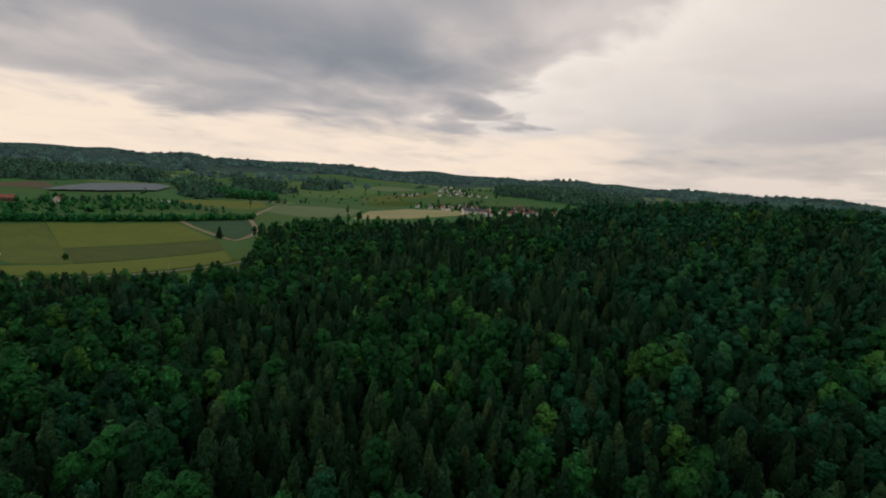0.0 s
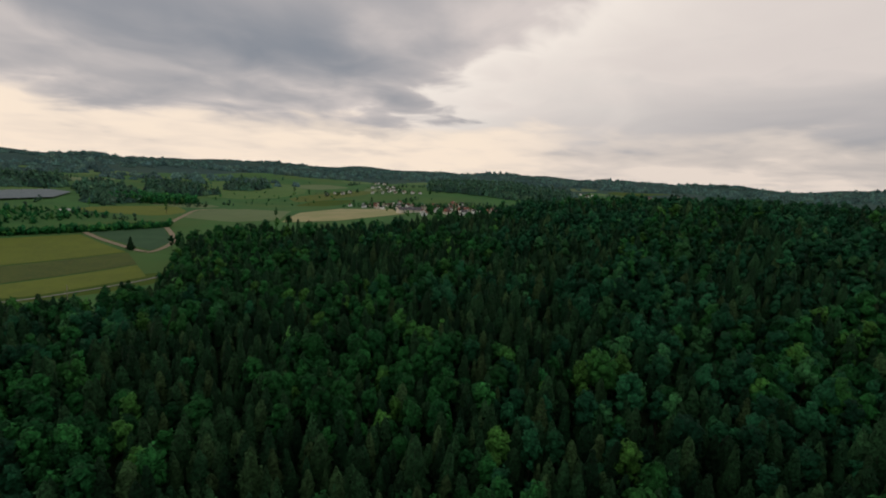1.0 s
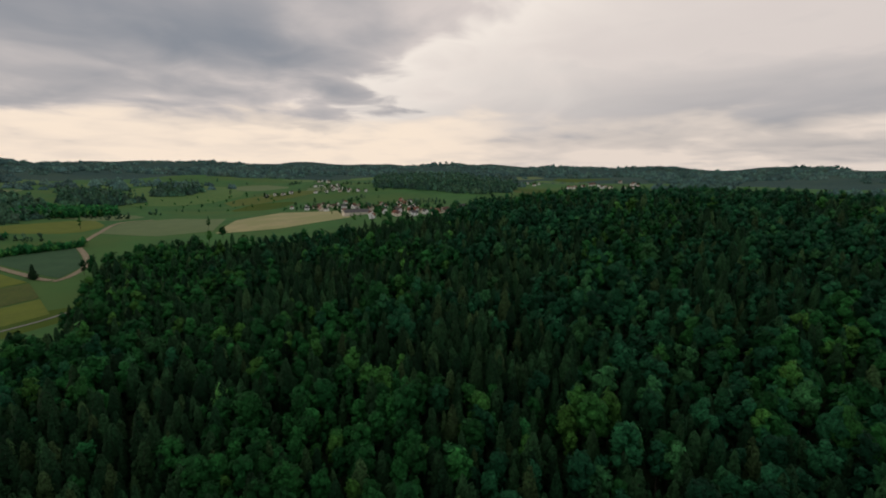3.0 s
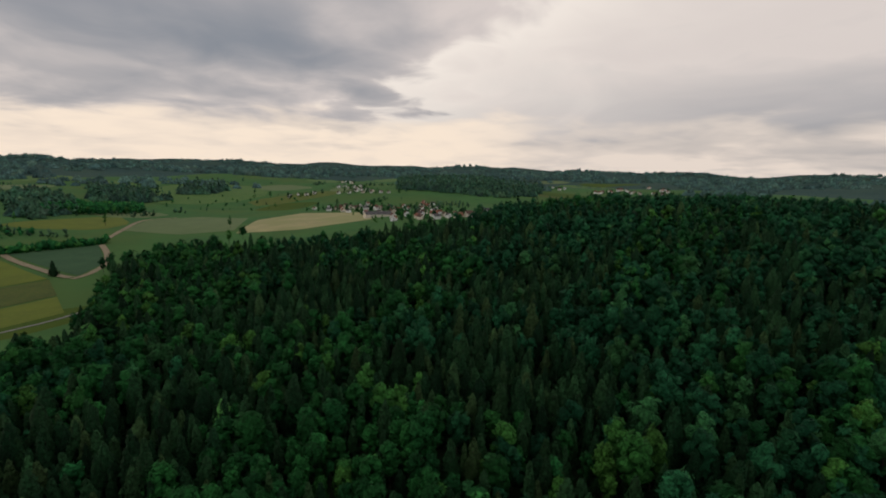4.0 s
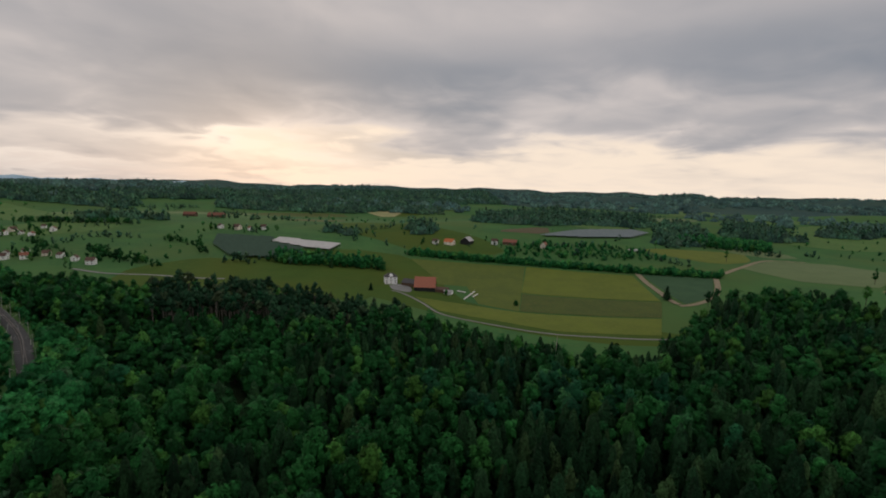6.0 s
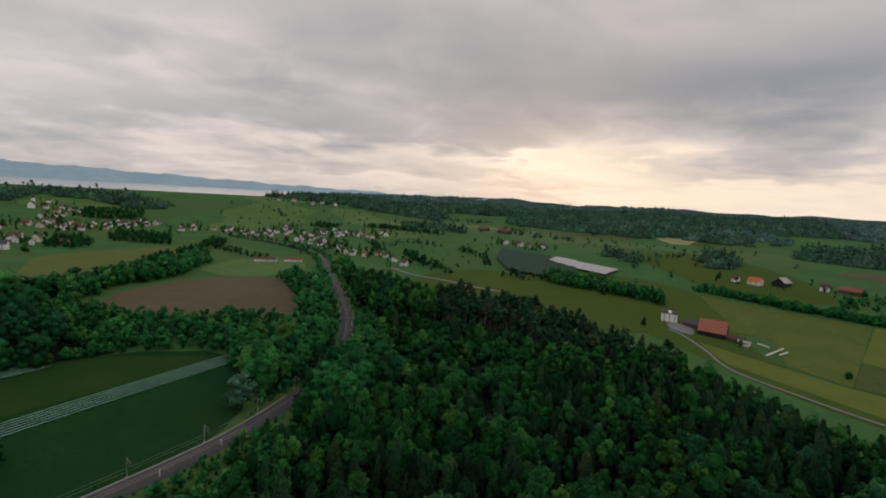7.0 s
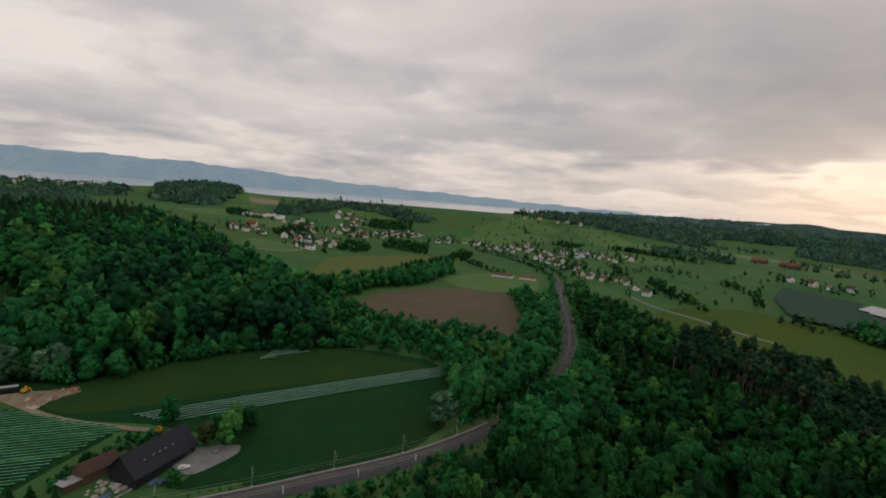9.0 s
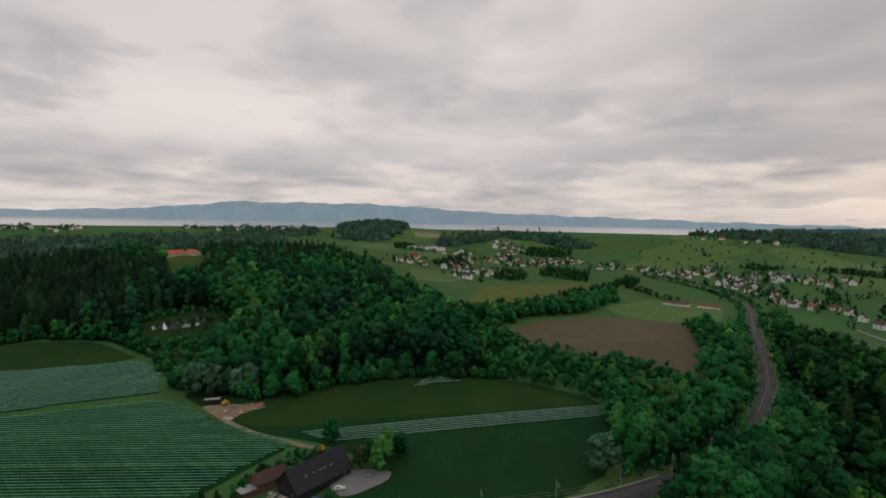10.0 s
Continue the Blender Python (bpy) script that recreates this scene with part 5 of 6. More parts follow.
def build_signal_post(x, y, turn):
    e = thing("marker_post", x, y, ground_z(x, y) + 0.6, turn, "short white marker post leaning beside the track", "post", "white posts along the railway")
    part("post", beam(bmesh.new(), (0, 0, 0), (0.5, 0, 3.2), 0.28, 0.2), SIGNAL_WHITE, e)
    part("plate", beam(bmesh.new(), (0.4, 0, 2.6), (0.56, 0, 3.5), 0.5, 0.08), SIGNAL_WHITE, e)


for x, y in ((-141, 9), (-165, 24), (-188, 36), (-372, 55), (-396, 40), (-420, 33)):
    build_signal_post(x, y, 20.0)
# pale cable trough along the field side
q2, d2 = along(LINE, 6.0)
trough = q2 + np.stack([-d2[:, 1], d2[:, 0]], 1) * 4.4
ribbon("cable_trough", [tuple(p) for p in trough[::4] if p[0] > -260], 0.55, CONCRETE, 0.25, "pale concrete cable trough beside the track", "trough", 6.0, ((-0.5, 0.0), (-0.5, 0.35), (0.5, 0.35), (0.5, 0.0)))
# overhead wires
cu = bpy.data.curves.new("overhead_wire", "CURVE")
cu.dimensions, cu.bevel_depth = "3D", 0.025
for off in (0.0,):
    for hgt in (5.6, 6.9):
        pts = [(x - dy * off, y + dx * off) for (x, y), (dx, dy) in zip(q, d) if x < 0]
        sp_ = cu.splines.new("POLY")
        sp_.points.add(len(pts) - 1)
        for pnt, (x, y) in zip(sp_.points, pts):
            pnt.co = (x, y, ground_z(x, y) + hgt + 0.3, 1)
cu.materials.append(GALVANISED)
tagged(new("overhead_wire", cu), "thin overhead wires above the railway track", "wires", kind="structure")

# bushes growing close to the line
q, d = along(LINE, 4.5)
side = np.stack([-d[:, 1], d[:, 0]], 1)
ok = q[:, 0] < -222
r2 = np.random.default_rng(77)
for sgn in (-1, 1):
    b = q[ok] + side[ok] * (sgn * r2.uniform(7.5, 12.0, (ok.sum(), 1))) + r2.normal(0, 1.0, (ok.sum(), 2))
    b = b[r2.uniform(0, 1, len(b)) < 0.9]
    plant("railway_bushes", "shrub", b, [FRESH, BARK], "green bushes growing along the railway", 0.95, 0.35, category="bushes", r=r2, finest=1)
q, d = along(LINE, 3.5)
side = np.stack([-d[:, 1], d[:, 0]], 1)
ok = (q[:, 0] > -222) & (q[:, 0] < 20)
b = np.vstack([q[ok] + side[ok] * (sgn * r2.uniform(6.0, 8.5, (ok.sum(), 1))) for sgn in (-1, 1)])
plant("railway_weeds", "shrub", b[r2.uniform(0, 1, len(b)) < 0.75], [FRESH, BARK], "low weeds and grass tufts along the railway bank", 0.25, 0.4, category="weeds", r=r2, level=2)

# ---------------------------------------------------------------- buildings
WHITE_WALL = surface("white_render", (0.86, 0.88, 0.90), (0.81, 0.83, 0.85), 3.0, 0.85, (0.70, 0.70, 0.68), 0.6, 0.01, per_object=0.07)
CREAM_WALL = surface("cream_render", (0.74, 0.69, 0.60), (0.67, 0.62, 0.54), 3.0, 0.85, (0.50, 0.44, 0.36), 0.6, 0.01, per_object=0.15)
DARK_TIMBER = surface("black_timber", (0.021, 0.023, 0.026), (0.014, 0.016, 0.018), 0.6, 0.7, (0.032, 0.035, 0.038), 0.15, 0.02)
BROWN_TIMBER = surface("brown_timber", (0.13, 0.085, 0.055), (0.10, 0.065, 0.045), 0.7, 0.85, (0.16, 0.11, 0.08), 0.15, 0.02)
TILE_RED = surface("red_tiles", (0.215, 0.088, 0.060), (0.165, 0.074, 0.054), 1.5, 0.8, (0.18, 0.085, 0.062), 0.4, 0.04, per_object=0.25)
TILE_BROWN = surface("brown_tiles", (0.115, 0.070, 0.056), (0.088, 0.058, 0.049), 1.5, 0.8, (0.095, 0.06, 0.05), 0.4, 0.04, per_object=0.25)
TILE_GREY = surface("slate_grey_tiles", (0.085, 0.086, 0.092), (0.065, 0.066, 0.072), 1.2, 0.75, (0.11, 0.11, 0.115), 0.35, 0.04, per_object=0.2)
TILE_ORANGE = surface("orange_tiles", (0.52, 0.17, 0.06), (0.44, 0.15, 0.06), 1.5, 0.8, (0.36, 0.13, 0.07), 0.4, 0.04)
TILE_BARN = surface("weathered_red_tiles", (0.35, 0.135, 0.088), (0.29, 0.118, 0.080), 1.5, 0.85, (0.28, 0.12, 0.09), 0.4, 0.04)
TILE_BLACK = surface("black_tiles", (0.025, 0.030, 0.038), (0.019, 0.023, 0.030), 1.2, 0.75, (0.036, 0.042, 0.052), 0.35, 0.04)
SHEET = surface("grey_sheet_roof", (0.40, 0.41, 0.42), (0.33, 0.34, 0.36), 2.0, 0.6, (0.28, 0.26, 0.24), 0.7, 0.01, per_object=0.15)
GLASS, gnet, gb = material("window_glass")
gb.inputs["Base Color"].default_value = (0.03, 0.035, 0.04, 1)
gb.inputs["Roughness"].default_value = 0.08
gb.inputs["Specular IOR Level"].default_value = 0.6
FRAME = surface("window_frame", (0.70, 0.68, 0.64), (0.62, 0.60, 0.57), 0.6, 0.6)


def gable_body(w, l, wall, ridge):
    """A closed house body with gables across its length (local x); w along y."""
    bm = bmesh.new()
    sec = [(-w / 2, -1.5), (w / 2, -1.5), (w / 2, wall), (0, ridge), (-w / 2, wall)]
    ends = [[bm.verts.new((x, y, z)) for y, z in sec] for x in (-l / 2, l / 2)]
    bm.faces.new(ends[0][::-1])
    bm.faces.new(ends[1])
    for i in range(5):
        j = (i + 1) % 5
        bm.faces.new((ends[0][i], ends[0][j], ends[1][j], ends[1][i]))
    bmesh.ops.recalc_face_normals(bm, faces=bm.faces[:])
    return bm


def roof_slab(w, l, wall, ridge, side, eave=0.6, verge=0.5, thick=0.22):
    """One roof slope, a slab with overhang; side is +1 or -1 along y."""
    slope = (ridge - wall) / (w / 2)
    y1, z1 = side * (w / 2 + eave), wall - slope * eave
    bm = bmesh.new()
    lo = [(-l / 2 - verge, 0, ridge + 0.03), (l / 2 + verge, 0, ridge + 0.03), (l / 2 + verge, y1, z1 + 0.03), (-l / 2 - verge, y1, z1 + 0.03)]
    a = [bm.verts.new(p) for p in lo]
    b = [bm.verts.new((x, y, z + thick)) for x, y, z in lo]
    bm.faces.new(a)
    bm.faces.new(b)
    for i in range(4):
        bm.faces.new((a[i], a[(i + 1) % 4], b[(i + 1) % 4], b[i]))
    bmesh.ops.recalc_face_normals(bm, faces=bm.faces[:])
    return bm


def box(sx, sy, sz, x=0.0, y=0.0, z=0.0, turn=0.0, tilt=0.0):
    """A block standing on z."""
    bm = bmesh.new()
    bmesh.ops.create_cube(bm, size=1.0, matrix=pose(x, y, z, tilt, 0, turn) @ Matrix.Translation((0, 0, sz / 2)) @ Matrix.Diagonal((sx, sy, sz, 1)))
    return bm


def window(parent, x, y, z, wide, high, face, plain=False):
    """A framed window on a wall; face is 'x+', 'x-', 'y+' or 'y-'."""
    d = 0.08
    along_x = face[0] == "y"
    sgn = 1 if face[1] == "+" else -1
    ox, oy = (0, sgn * d / 2) if along_x else (sgn * d / 2, 0)
    sx, sy = (wide + 0.22, d) if along_x else (d, wide + 0.22)
    if plain:
        part("window", box(*((wide, d) if along_x else (d, wide)), high, x + ox, y + oy, z), GLASS, parent)
        return
    w = part("window", box(sx, sy, high + 0.22, x + ox, y + oy, z - 0.11), FRAME, parent)
    px, py = (wide, d + 0.03) if along_x else (d + 0.03, wide)
    part("pane", box(px, py, high, x + ox, y + oy, z), GLASS, w)


def house(name, x, y, turn, w, l, wall, ridge, wall_mat, roof_mat, label, category="house", group="", rows=2, chimney=True, door=True, cols=2, plain=False):
    e = thing(name, x, y, ground_z(x, y), turn, label, category, group)
    part("wall", gable_body(w, l, wall, ridge), wall_mat, e)
    for s in (1, -1):
        part("roof", roof_slab(w, l, wall, ridge, s), roof_mat, e)
    if chimney:
        part("chimney", box(0.7, 0.7, 2.0, l * 0.2, w * 0.12, ridge - 0.9), TILE_BROWN, e)
    if rows:
        step_z = wall / rows
        for r in range(rows):
            z = r * step_z + 0.9
            for c in range(cols):
                xx = (c + 0.5) / cols * l * 0.86 - l * 0.43
                if not (r == 0 and door and c == cols // 2):
                    window(e, xx, w / 2, z, 1.2, 1.35, "y+", plain)
                window(e, xx, -w / 2, z, 1.2, 1.35, "y-", plain)
            window(e, l / 2, w * 0.05, z, 1.8, 1.3, "x+", plain)
            window(e, -l / 2, -w * 0.05, z, 1.8, 1.3, "x-", plain)
    if door:
        part("door", box(1.1, 0.12, 2.1, 0, w / 2 + 0.05, 0.0), BROWN_TIMBER, e)
    return e


HOUSE_KINDS = [
    (9.5, 12.0, 6.4, 10.6, WHITE_WALL, TILE_BROWN, "white rendered village house with brown tiled gable roof"),
    (10.0, 11.0, 6.2, 10.2, WHITE_WALL, TILE_RED, "white rendered village house with red tiled gable roof"),
    (9.0, 14.0, 6.6, 10.4, WHITE_WALL, TILE_GREY, "white rendered village house with slate grey roof"),
    (10.5, 13.0, 5.4, 10.4, CREAM_WALL, TILE_BROWN, "cream rendered village house with brown tiled roof"),
    (12.0, 18.0, 5.6, 11.6, CREAM_WALL, TILE_RED, "large cream farmhouse with red tiled roof"),
    (8.5, 10.0, 5.8, 9.2, WHITE_WALL, TILE_BROWN, "small white village house with brown roof"),
]
models = [None] * len(HOUSE_KINDS)
house_rng = random.Random(12)
HOUSE_SPOTS = []


def village(spots, group, turn0, kinds, scatter=35.0, fill=0.0, size=1.0):
    # neighbours between the known houses
    spots = list(spots)
    for x, y in list(spots) * (2 if fill > 0.7 else 1):
        if house_rng.random() < fill:
            a, r = house_rng.uniform(0, 2 * math.pi), house_rng.uniform(24, 38)
            spot = (round(x + r * math.cos(a)), round(y + r * math.sin(a)))
            if min(math.hypot(spot[0] - u, spot[1] - v) for u, v in spots) > 17:
                spots.append(spot)
    for x, y in spots:
        k = house_rng.choice(kinds)
        turn = turn0 + house_rng.choice((0, 90)) + house_rng.uniform(-scatter, scatter)
        HOUSE_SPOTS.append((x, y))
        if models[k] is None:
            w, l, wall, ridge, wm, rm, label = HOUSE_KINDS[k]
            models[k] = house("house", x, y, turn, w, l, wall, ridge, wm, rm, label, "house", group, plain=True)
        else:
            ob = copy_thing(models[k], pose(x, y, ground_z(x, y), 0, 0, turn))
            ob.scale = [size * house_rng.uniform(0.74, 1.0)] * 3
            ob["group"] = group


VILLAGE_LAKE = [(-561, -576), (-616, -601), (-582, -527), (-606, -504), (-649, -538), (-616, -480), (-570, -407), (-657, -501), (-647, -467), (-633, -445), (-663, -442),
                (-799, -574), (-800, -552), (-847, -578), (-886, -595), (-870, -560), (-860, -536), (-889, -534), (-915, -545), (-921, -520), (-962, -528), (-986, -515), (-1000, -495),
                (-814, -687), (-1024, -726), (-1071, -728), (-1036, -666), (-760, -640), (-720, -600), (-690, -560), (-940, -640)]
VILLAGE_RAIL = [(-1004, -530), (-1020, -512), (-1030, -440), (-1005, -401), (-1036, -372), (-1027, -337), (-1006, -276), (-980, -256), (-1047, -256), (-975, -228), (-1082, -234), (-1040, -207),
                (-912, -155), (-1027, -173), (-890, -140), (-873, -118), (-973, -143), (-955, -120), (-858, -96), (-829, -80), (-1017, -128), (-1041, -108), (-974, -90), (-1025, -86), (-1005, -68)]
VILLAGE_RAIL_END = [(-1013, -46), (-976, -31), (-951, -15), (-1030, -8), (-985, 8), (-800, -50), (-777, -36), (-758, -18), (-787, -20), (-795, -2), (-752, 2), (-765, 22), (-713, 54)]
VILLAGE_NORTH = [(-36, 1118), (-20, 1089), (-5, 1010), (-1, 1160), (11, 1105), (22, 1070), (30, 1125), (40, 1040), (90, 1074), (75, 855), (70, 785), (96, 944), (92, 800), (104, 752), (112, 782),
                 (130, 770), (142, 748), (145, 979), (190, 1124), (169, 1066), (124, 716), (142, 722), (158, 735), (170, 715), (184, 728), (106, 984), (120, 850), (140, 830), (60, 930)]
VILLAGE_HILL = [(-130, 1447), (-107, 1432), (-88, 1458), (-4, 1900), (16, 1850), (-6, 1620), (8, 1540), (24, 1560), (32, 1485), (46, 1540), (58, 1438), (44, 1400), (70, 1406), (8, 1410), (28, 1440), (92, 1379), (112, 1366)]
VILLAGE_EAST = [(727, 1741), (775, 1798), (772, 1730), (810, 1769), (835, 1551), (897, 1595), (953, 1637), (968, 1605), (930, 1522), (955, 1540), (950, 1502), (1192, 1807), (990, 1486), (1010, 1465), (1135, 1636), (1075, 1528), (1100, 1580), (880, 1560)]
VILLAGE_SHORE = [(-30, -1345), (-60, -1362), (-12, -1372), (-95, -1350), (-120, -1372), (12, -1355), (-150, -1360), (-520, -1305), (-560, -1300), (-600, -1285), (-635, -1270), (-540, -1325), (-590, -1262), (-660, -1290), (-470, -1330), (-430, -1340)]
FARMS = [(-684, 552), (-926, 248), (-908, 273), (-892, 292), (-898, 316), (-637, 645), (-576, 705), (-496, 1400), (-1487, -389), (-1513, -349), (-1487, -281), (-1522, -262), (-1517, -220)]
village(VILLAGE_LAKE, "houses of the lakeside village", 25, (0, 0, 1, 2, 3, 4, 5), fill=0.85, size=0.86)
village(VILLAGE_RAIL, "houses along the railway", 70, (0, 0, 1, 2, 2, 5), fill=0.85, size=0.86)
village(VILLAGE_RAIL_END, "houses along the railway", 70, (0, 1, 3, 5), fill=0.6, size=0.84)
village(VILLAGE_NORTH, "houses of the northern village", 10, (0, 1, 1, 4, 3, 2), fill=0.8, size=0.82)
village(VILLAGE_HILL, "houses on the northern hill", 40, (0, 2, 5, 3), fill=0.6, size=0.82)
village(VILLAGE_EAST, "houses of the eastern village", 40, (0, 1, 3), fill=0.6)
village(VILLAGE_SHORE, "houses of the shore town", 15, (0, 2, 3, 5), fill=0.7)
village(FARMS, "scattered farmhouses", 30, (0, 1, 3, 4))

# larger single buildings of the villages
house("barn", 50, 826, 12, 18, 42, 5.0, 9.0, CREAM_WALL, TILE_GREY, "long low barn with a dark grey roof", "barn", rows=0, chimney=False)
house("stable", -668, -123, 103, 11, 30, 3.6, 6.2, WHITE_WALL, TILE_BROWN, "long white stable with a brown roof in a meadow", "stable", rows=1, chimney=False, cols=6)
house("stable", -679, -88, 103, 9, 24, 3.2, 5.4, WHITE_WALL, TILE_RED, "low white outbuilding with a red roof", "stable", rows=1, chimney=False, cols=5)
for x, y, l, m, lab in ((-754, -745, 44, TILE_RED, "long low works hall with a red roof"), (-794, -730, 40, SHEET, "long low works hall with a pale sheet roof"),
                        (-722, -745, 30, SHEET, "pale works hall at the village edge"), (-800, -765, 34, TILE_RED, "red-roofed hall at the village edge")):
    house("works_hall", x, y, 30, 16, l, 5.5, 7.6, WHITE_WALL, m, lab, "hall", "halls of the lakeside village", rows=1, chimney=False, cols=7)
drape("bare_lot", [(-900, -950), (-985, -920), (-1010, -985), (-930, -1010)], SAND, 0.5, "bare sandy lot behind the village", "lot")
for x, y, t, l in ((-228, -748, 20, 30), (-254, -740, 110, 22)):
    house("farmhouse", x, y, t, 13, l, 5.0, 10.0, CREAM_WALL, TILE_ORANGE, "orange-roofed farm building in a wood clearing", "farm", "farm in the clearing", rows=1, chimney=False)
house("barn", -1143, 273, 60, 14, 34, 5.0, 10.0, BROWN_TIMBER, TILE_RED, "distant brown barn with a red roof", "barn", rows=0, chimney=False)
house("barn", -1175, 225, 60, 13, 26, 5.0, 9.5, BROWN_TIMBER, TILE_RED, "distant brown barn with a red tiled roof", "barn", rows=0, chimney=False)
house("farmhouse", -670, 572, 30, 12, 16, 5.0, 10.0, CREAM_WALL, TILE_ORANGE, "farmhouse with a bright orange tiled roof", "house")
house("barn", -662, 604, 120, 16, 20, 5.5, 12.0, DARK_TIMBER, SHEET, "dark timber barn with a pale metal roof", "barn", rows=0, chimney=False)
house("farmhouse", -622, 668, 35, 12, 24, 4.6, 9.0, BROWN_TIMBER, TILE_RED, "low farmhouse with a red-brown roof", "house", rows=1)


def build_church(x, y):
    e = thing("church", x, y, ground_z(x, y), 30, "white village church with a pointed tower", "church")
    part("nave", gable_body(11, 22, 8, 14), WHITE_WALL, e)
    for s in (1, -1):
        part("roof", roof_slab(11, 22, 8, 14, s), TILE_BROWN, e)
    part("tower", box(6, 6, 21, -14, 0, -1), WHITE_WALL, e)
    bm = bmesh.new()
    bmesh.ops.create_cone(bm, cap_ends=True, segments=4, radius1=4.8, radius2=0.05, depth=10, matrix=pose(-14, 0, 25, 0, 0, 45))
    part("spire", bm, TILE_BROWN, e)
    for k in (-5, 0, 5):
        window(e, k, 5.5, 3.0, 1.2, 3.4, "y+")
        window(e, k, -5.5, 3.0, 1.2, 3.4, "y-")


build_church(-1010, -745)


# the black farmhouse by the railway
def build_black_house():
    e = thing("farmhouse", -123.5, -41.5, ground_z(-123.5, -41.5), 190.5, "black timber farmhouse with a dark grey gable roof", "house")
    w, l, wall, ridge = 13.0, 26.0, 4.0, 10.2
    part("wall", gable_body(w, l, wall, ridge), DARK_TIMBER, e)
    for s in (1, -1):
        slope = part("roof", roof_slab(w, l, wall, ridge, s, 1.0, 0.9, 0.3), TILE_BLACK, e, "anthracite tiled roof slope")
        if s < 0:
            k = math.degrees(math.atan2(ridge - wall, w / 2))
            for x in (-7.5, -3.6, -1.0, 1.4, 4.6):
                sky_light = part("skylight", box(0.75, 1.2, 0.12, x, s * 3.9, ridge - 3.9 * (ridge - wall) / (w / 2) + 0.30, 0, -s * -k), FRAME, slope, "small white-framed roof window")
                part("pane", box(0.5, 0.9, 0.04, x, s * 3.9, ridge - 3.9 * (ridge - wall) / (w / 2) + 0.43, 0, -s * -k), SHEET, sky_light)
    part("ridge_cap", box(l + 1.8, 0.5, 0.25, 0, 0, ridge + 0.15), TILE_BLACK, e)
    part("chimney", box(0.9, 0.9, 2.2, 3.0, 1.4, ridge - 1.3), DARK_TIMBER, e)
    for x in (-9, -5, -1, 3, 7):
        window(e, x, -w / 2, 1.1, 1.3, 1.5, "y-", True)
        window(e, x, w / 2, 1.1, 1.3, 1.5, "y+", True)
    for y in (-3.2, 0.2, 3.4):
        window(e, l / 2, y, 1.0, 1.2, 1.6, "x+", True)
        window(e, -l / 2, y, 1.0, 1.2, 1.6, "x-", True)
    for y in (-1.6, 1.6):
        window(e, l / 2, y, 5.0, 1.1, 1.4, "x+")
    part("door", box(1.8, 0.14, 2.4, 10.0, -w / 2 - 0.05, 0.0), BROWN_TIMBER, e)
    for k in range(25):
        part("board", box(0.16, 0.05, wall, -12.4 + k * 1.03, -w / 2 - 0.01, 0.0), DARK_TIMBER, e)


build_black_house()
e = house("barn", -108.5, -52.0, 184, 6.5, 12.5, 3.6, 6.4, BROWN_TIMBER, TILE_BROWN, "small brown barn with a rusty red roof", "barn", rows=0, chimney=False)
part("post", box(0.25, 0.25, 4.0, 6.6, 3.6, 0.0), FRAME, e)
e = thing("lean_to", -99.5, -51.0, ground_z(-99.5, -51.0), 184, "open lean-to shed with a grey sheet roof", "shed")
for sx in (-2.6, 2.6):
    for sy in (-2.6, 2.6):
        part("post", box(0.2, 0.2, 3.0 if sy < 0 else 2.4, sx, sy, -0.3), BROWN_TIMBER, e)
part("roof", box(6.4, 6.6, 0.14, 0, 0, 2.45, 0, -6), SHEET, e)
part("back_wall", box(5.4, 0.15, 2.6, 0, -2.7, -0.3), BROWN_TIMBER, e)


def build_car(x, y, turn, paint, label):
    e = thing("car", x, y, ground_z(x, y) + 0.42, turn, label, "car", "parked cars")
    bm = bmesh.new()
    side = [(-2.1, 0.25), (2.1, 0.25), (2.15, 0.62), (1.95, 0.82), (0.95, 0.92), (0.35, 1.42), (-1.25, 1.45), (-1.95, 1.0), (-2.15, 0.9)]
    cut = [[bm.verts.new((px, s * (0.88 if pz < 1.0 else 0.68), pz)) for px, pz in side] for s in (-1, 1)]
    bm.faces.new(cut[0][::-1])
    bm.faces.new(cut[1])
    for i in range(len(side)):
        j = (i + 1) % len(side)
        bm.faces.new((cut[0][i], cut[0][j], cut[1][j], cut[1][i]))
    bmesh.ops.recalc_face_normals(bm, faces=bm.faces[:])
    bmesh.ops.bevel(bm, geom=bm.edges[:], offset=0.06, segments=1, affect="EDGES")
    part("body", bm, paint, e)
    part("windscreen", box(0.05, 1.25, 0.62, 0.68, 0, 0.88, 0, 0), GLASS, e)
    for s in (-1, 1):
        part("side_window", box(1.5, 0.04, 0.36, -0.4, s * 0.80, 0.98, 0, s * 14), GLASS, e)
    for wx in (-1.3, 1.35):
        for s in (-1, 1):
            bm = bmesh.new()
            bmesh.ops.create_cone(bm, cap_ends=True, segments=14, radius1=0.32, radius2=0.32, depth=0.22, matrix=pose(wx, s * 0.8, 0.3, 90, 0, 0))
            wheel = part("wheel", bm, DARK_TIMBER, e)
            bm = bmesh.new()
            bmesh.ops.create_cone(bm, cap_ends=True, segments=10, radius1=0.19, radius2=0.19, depth=0.26, matrix=pose(wx, s * 0.8, 0.3, 90, 0, 0))
            part("rim", bm, GALVANISED, wheel)


CAR_WHITE = surface("white_car_paint", (0.78, 0.78, 0.77), (0.74, 0.74, 0.73), 1.0, 0.25, spec=0.5)
CAR_BLUE = surface("dark_blue_car_paint", (0.03, 0.06, 0.11), (0.03, 0.05, 0.09), 1.0, 0.25, spec=0.5)
CAR_GREY = surface("grey_car_paint", (0.22, 0.23, 0.24), (0.19, 0.20, 0.21), 1.0, 0.25, spec=0.5)
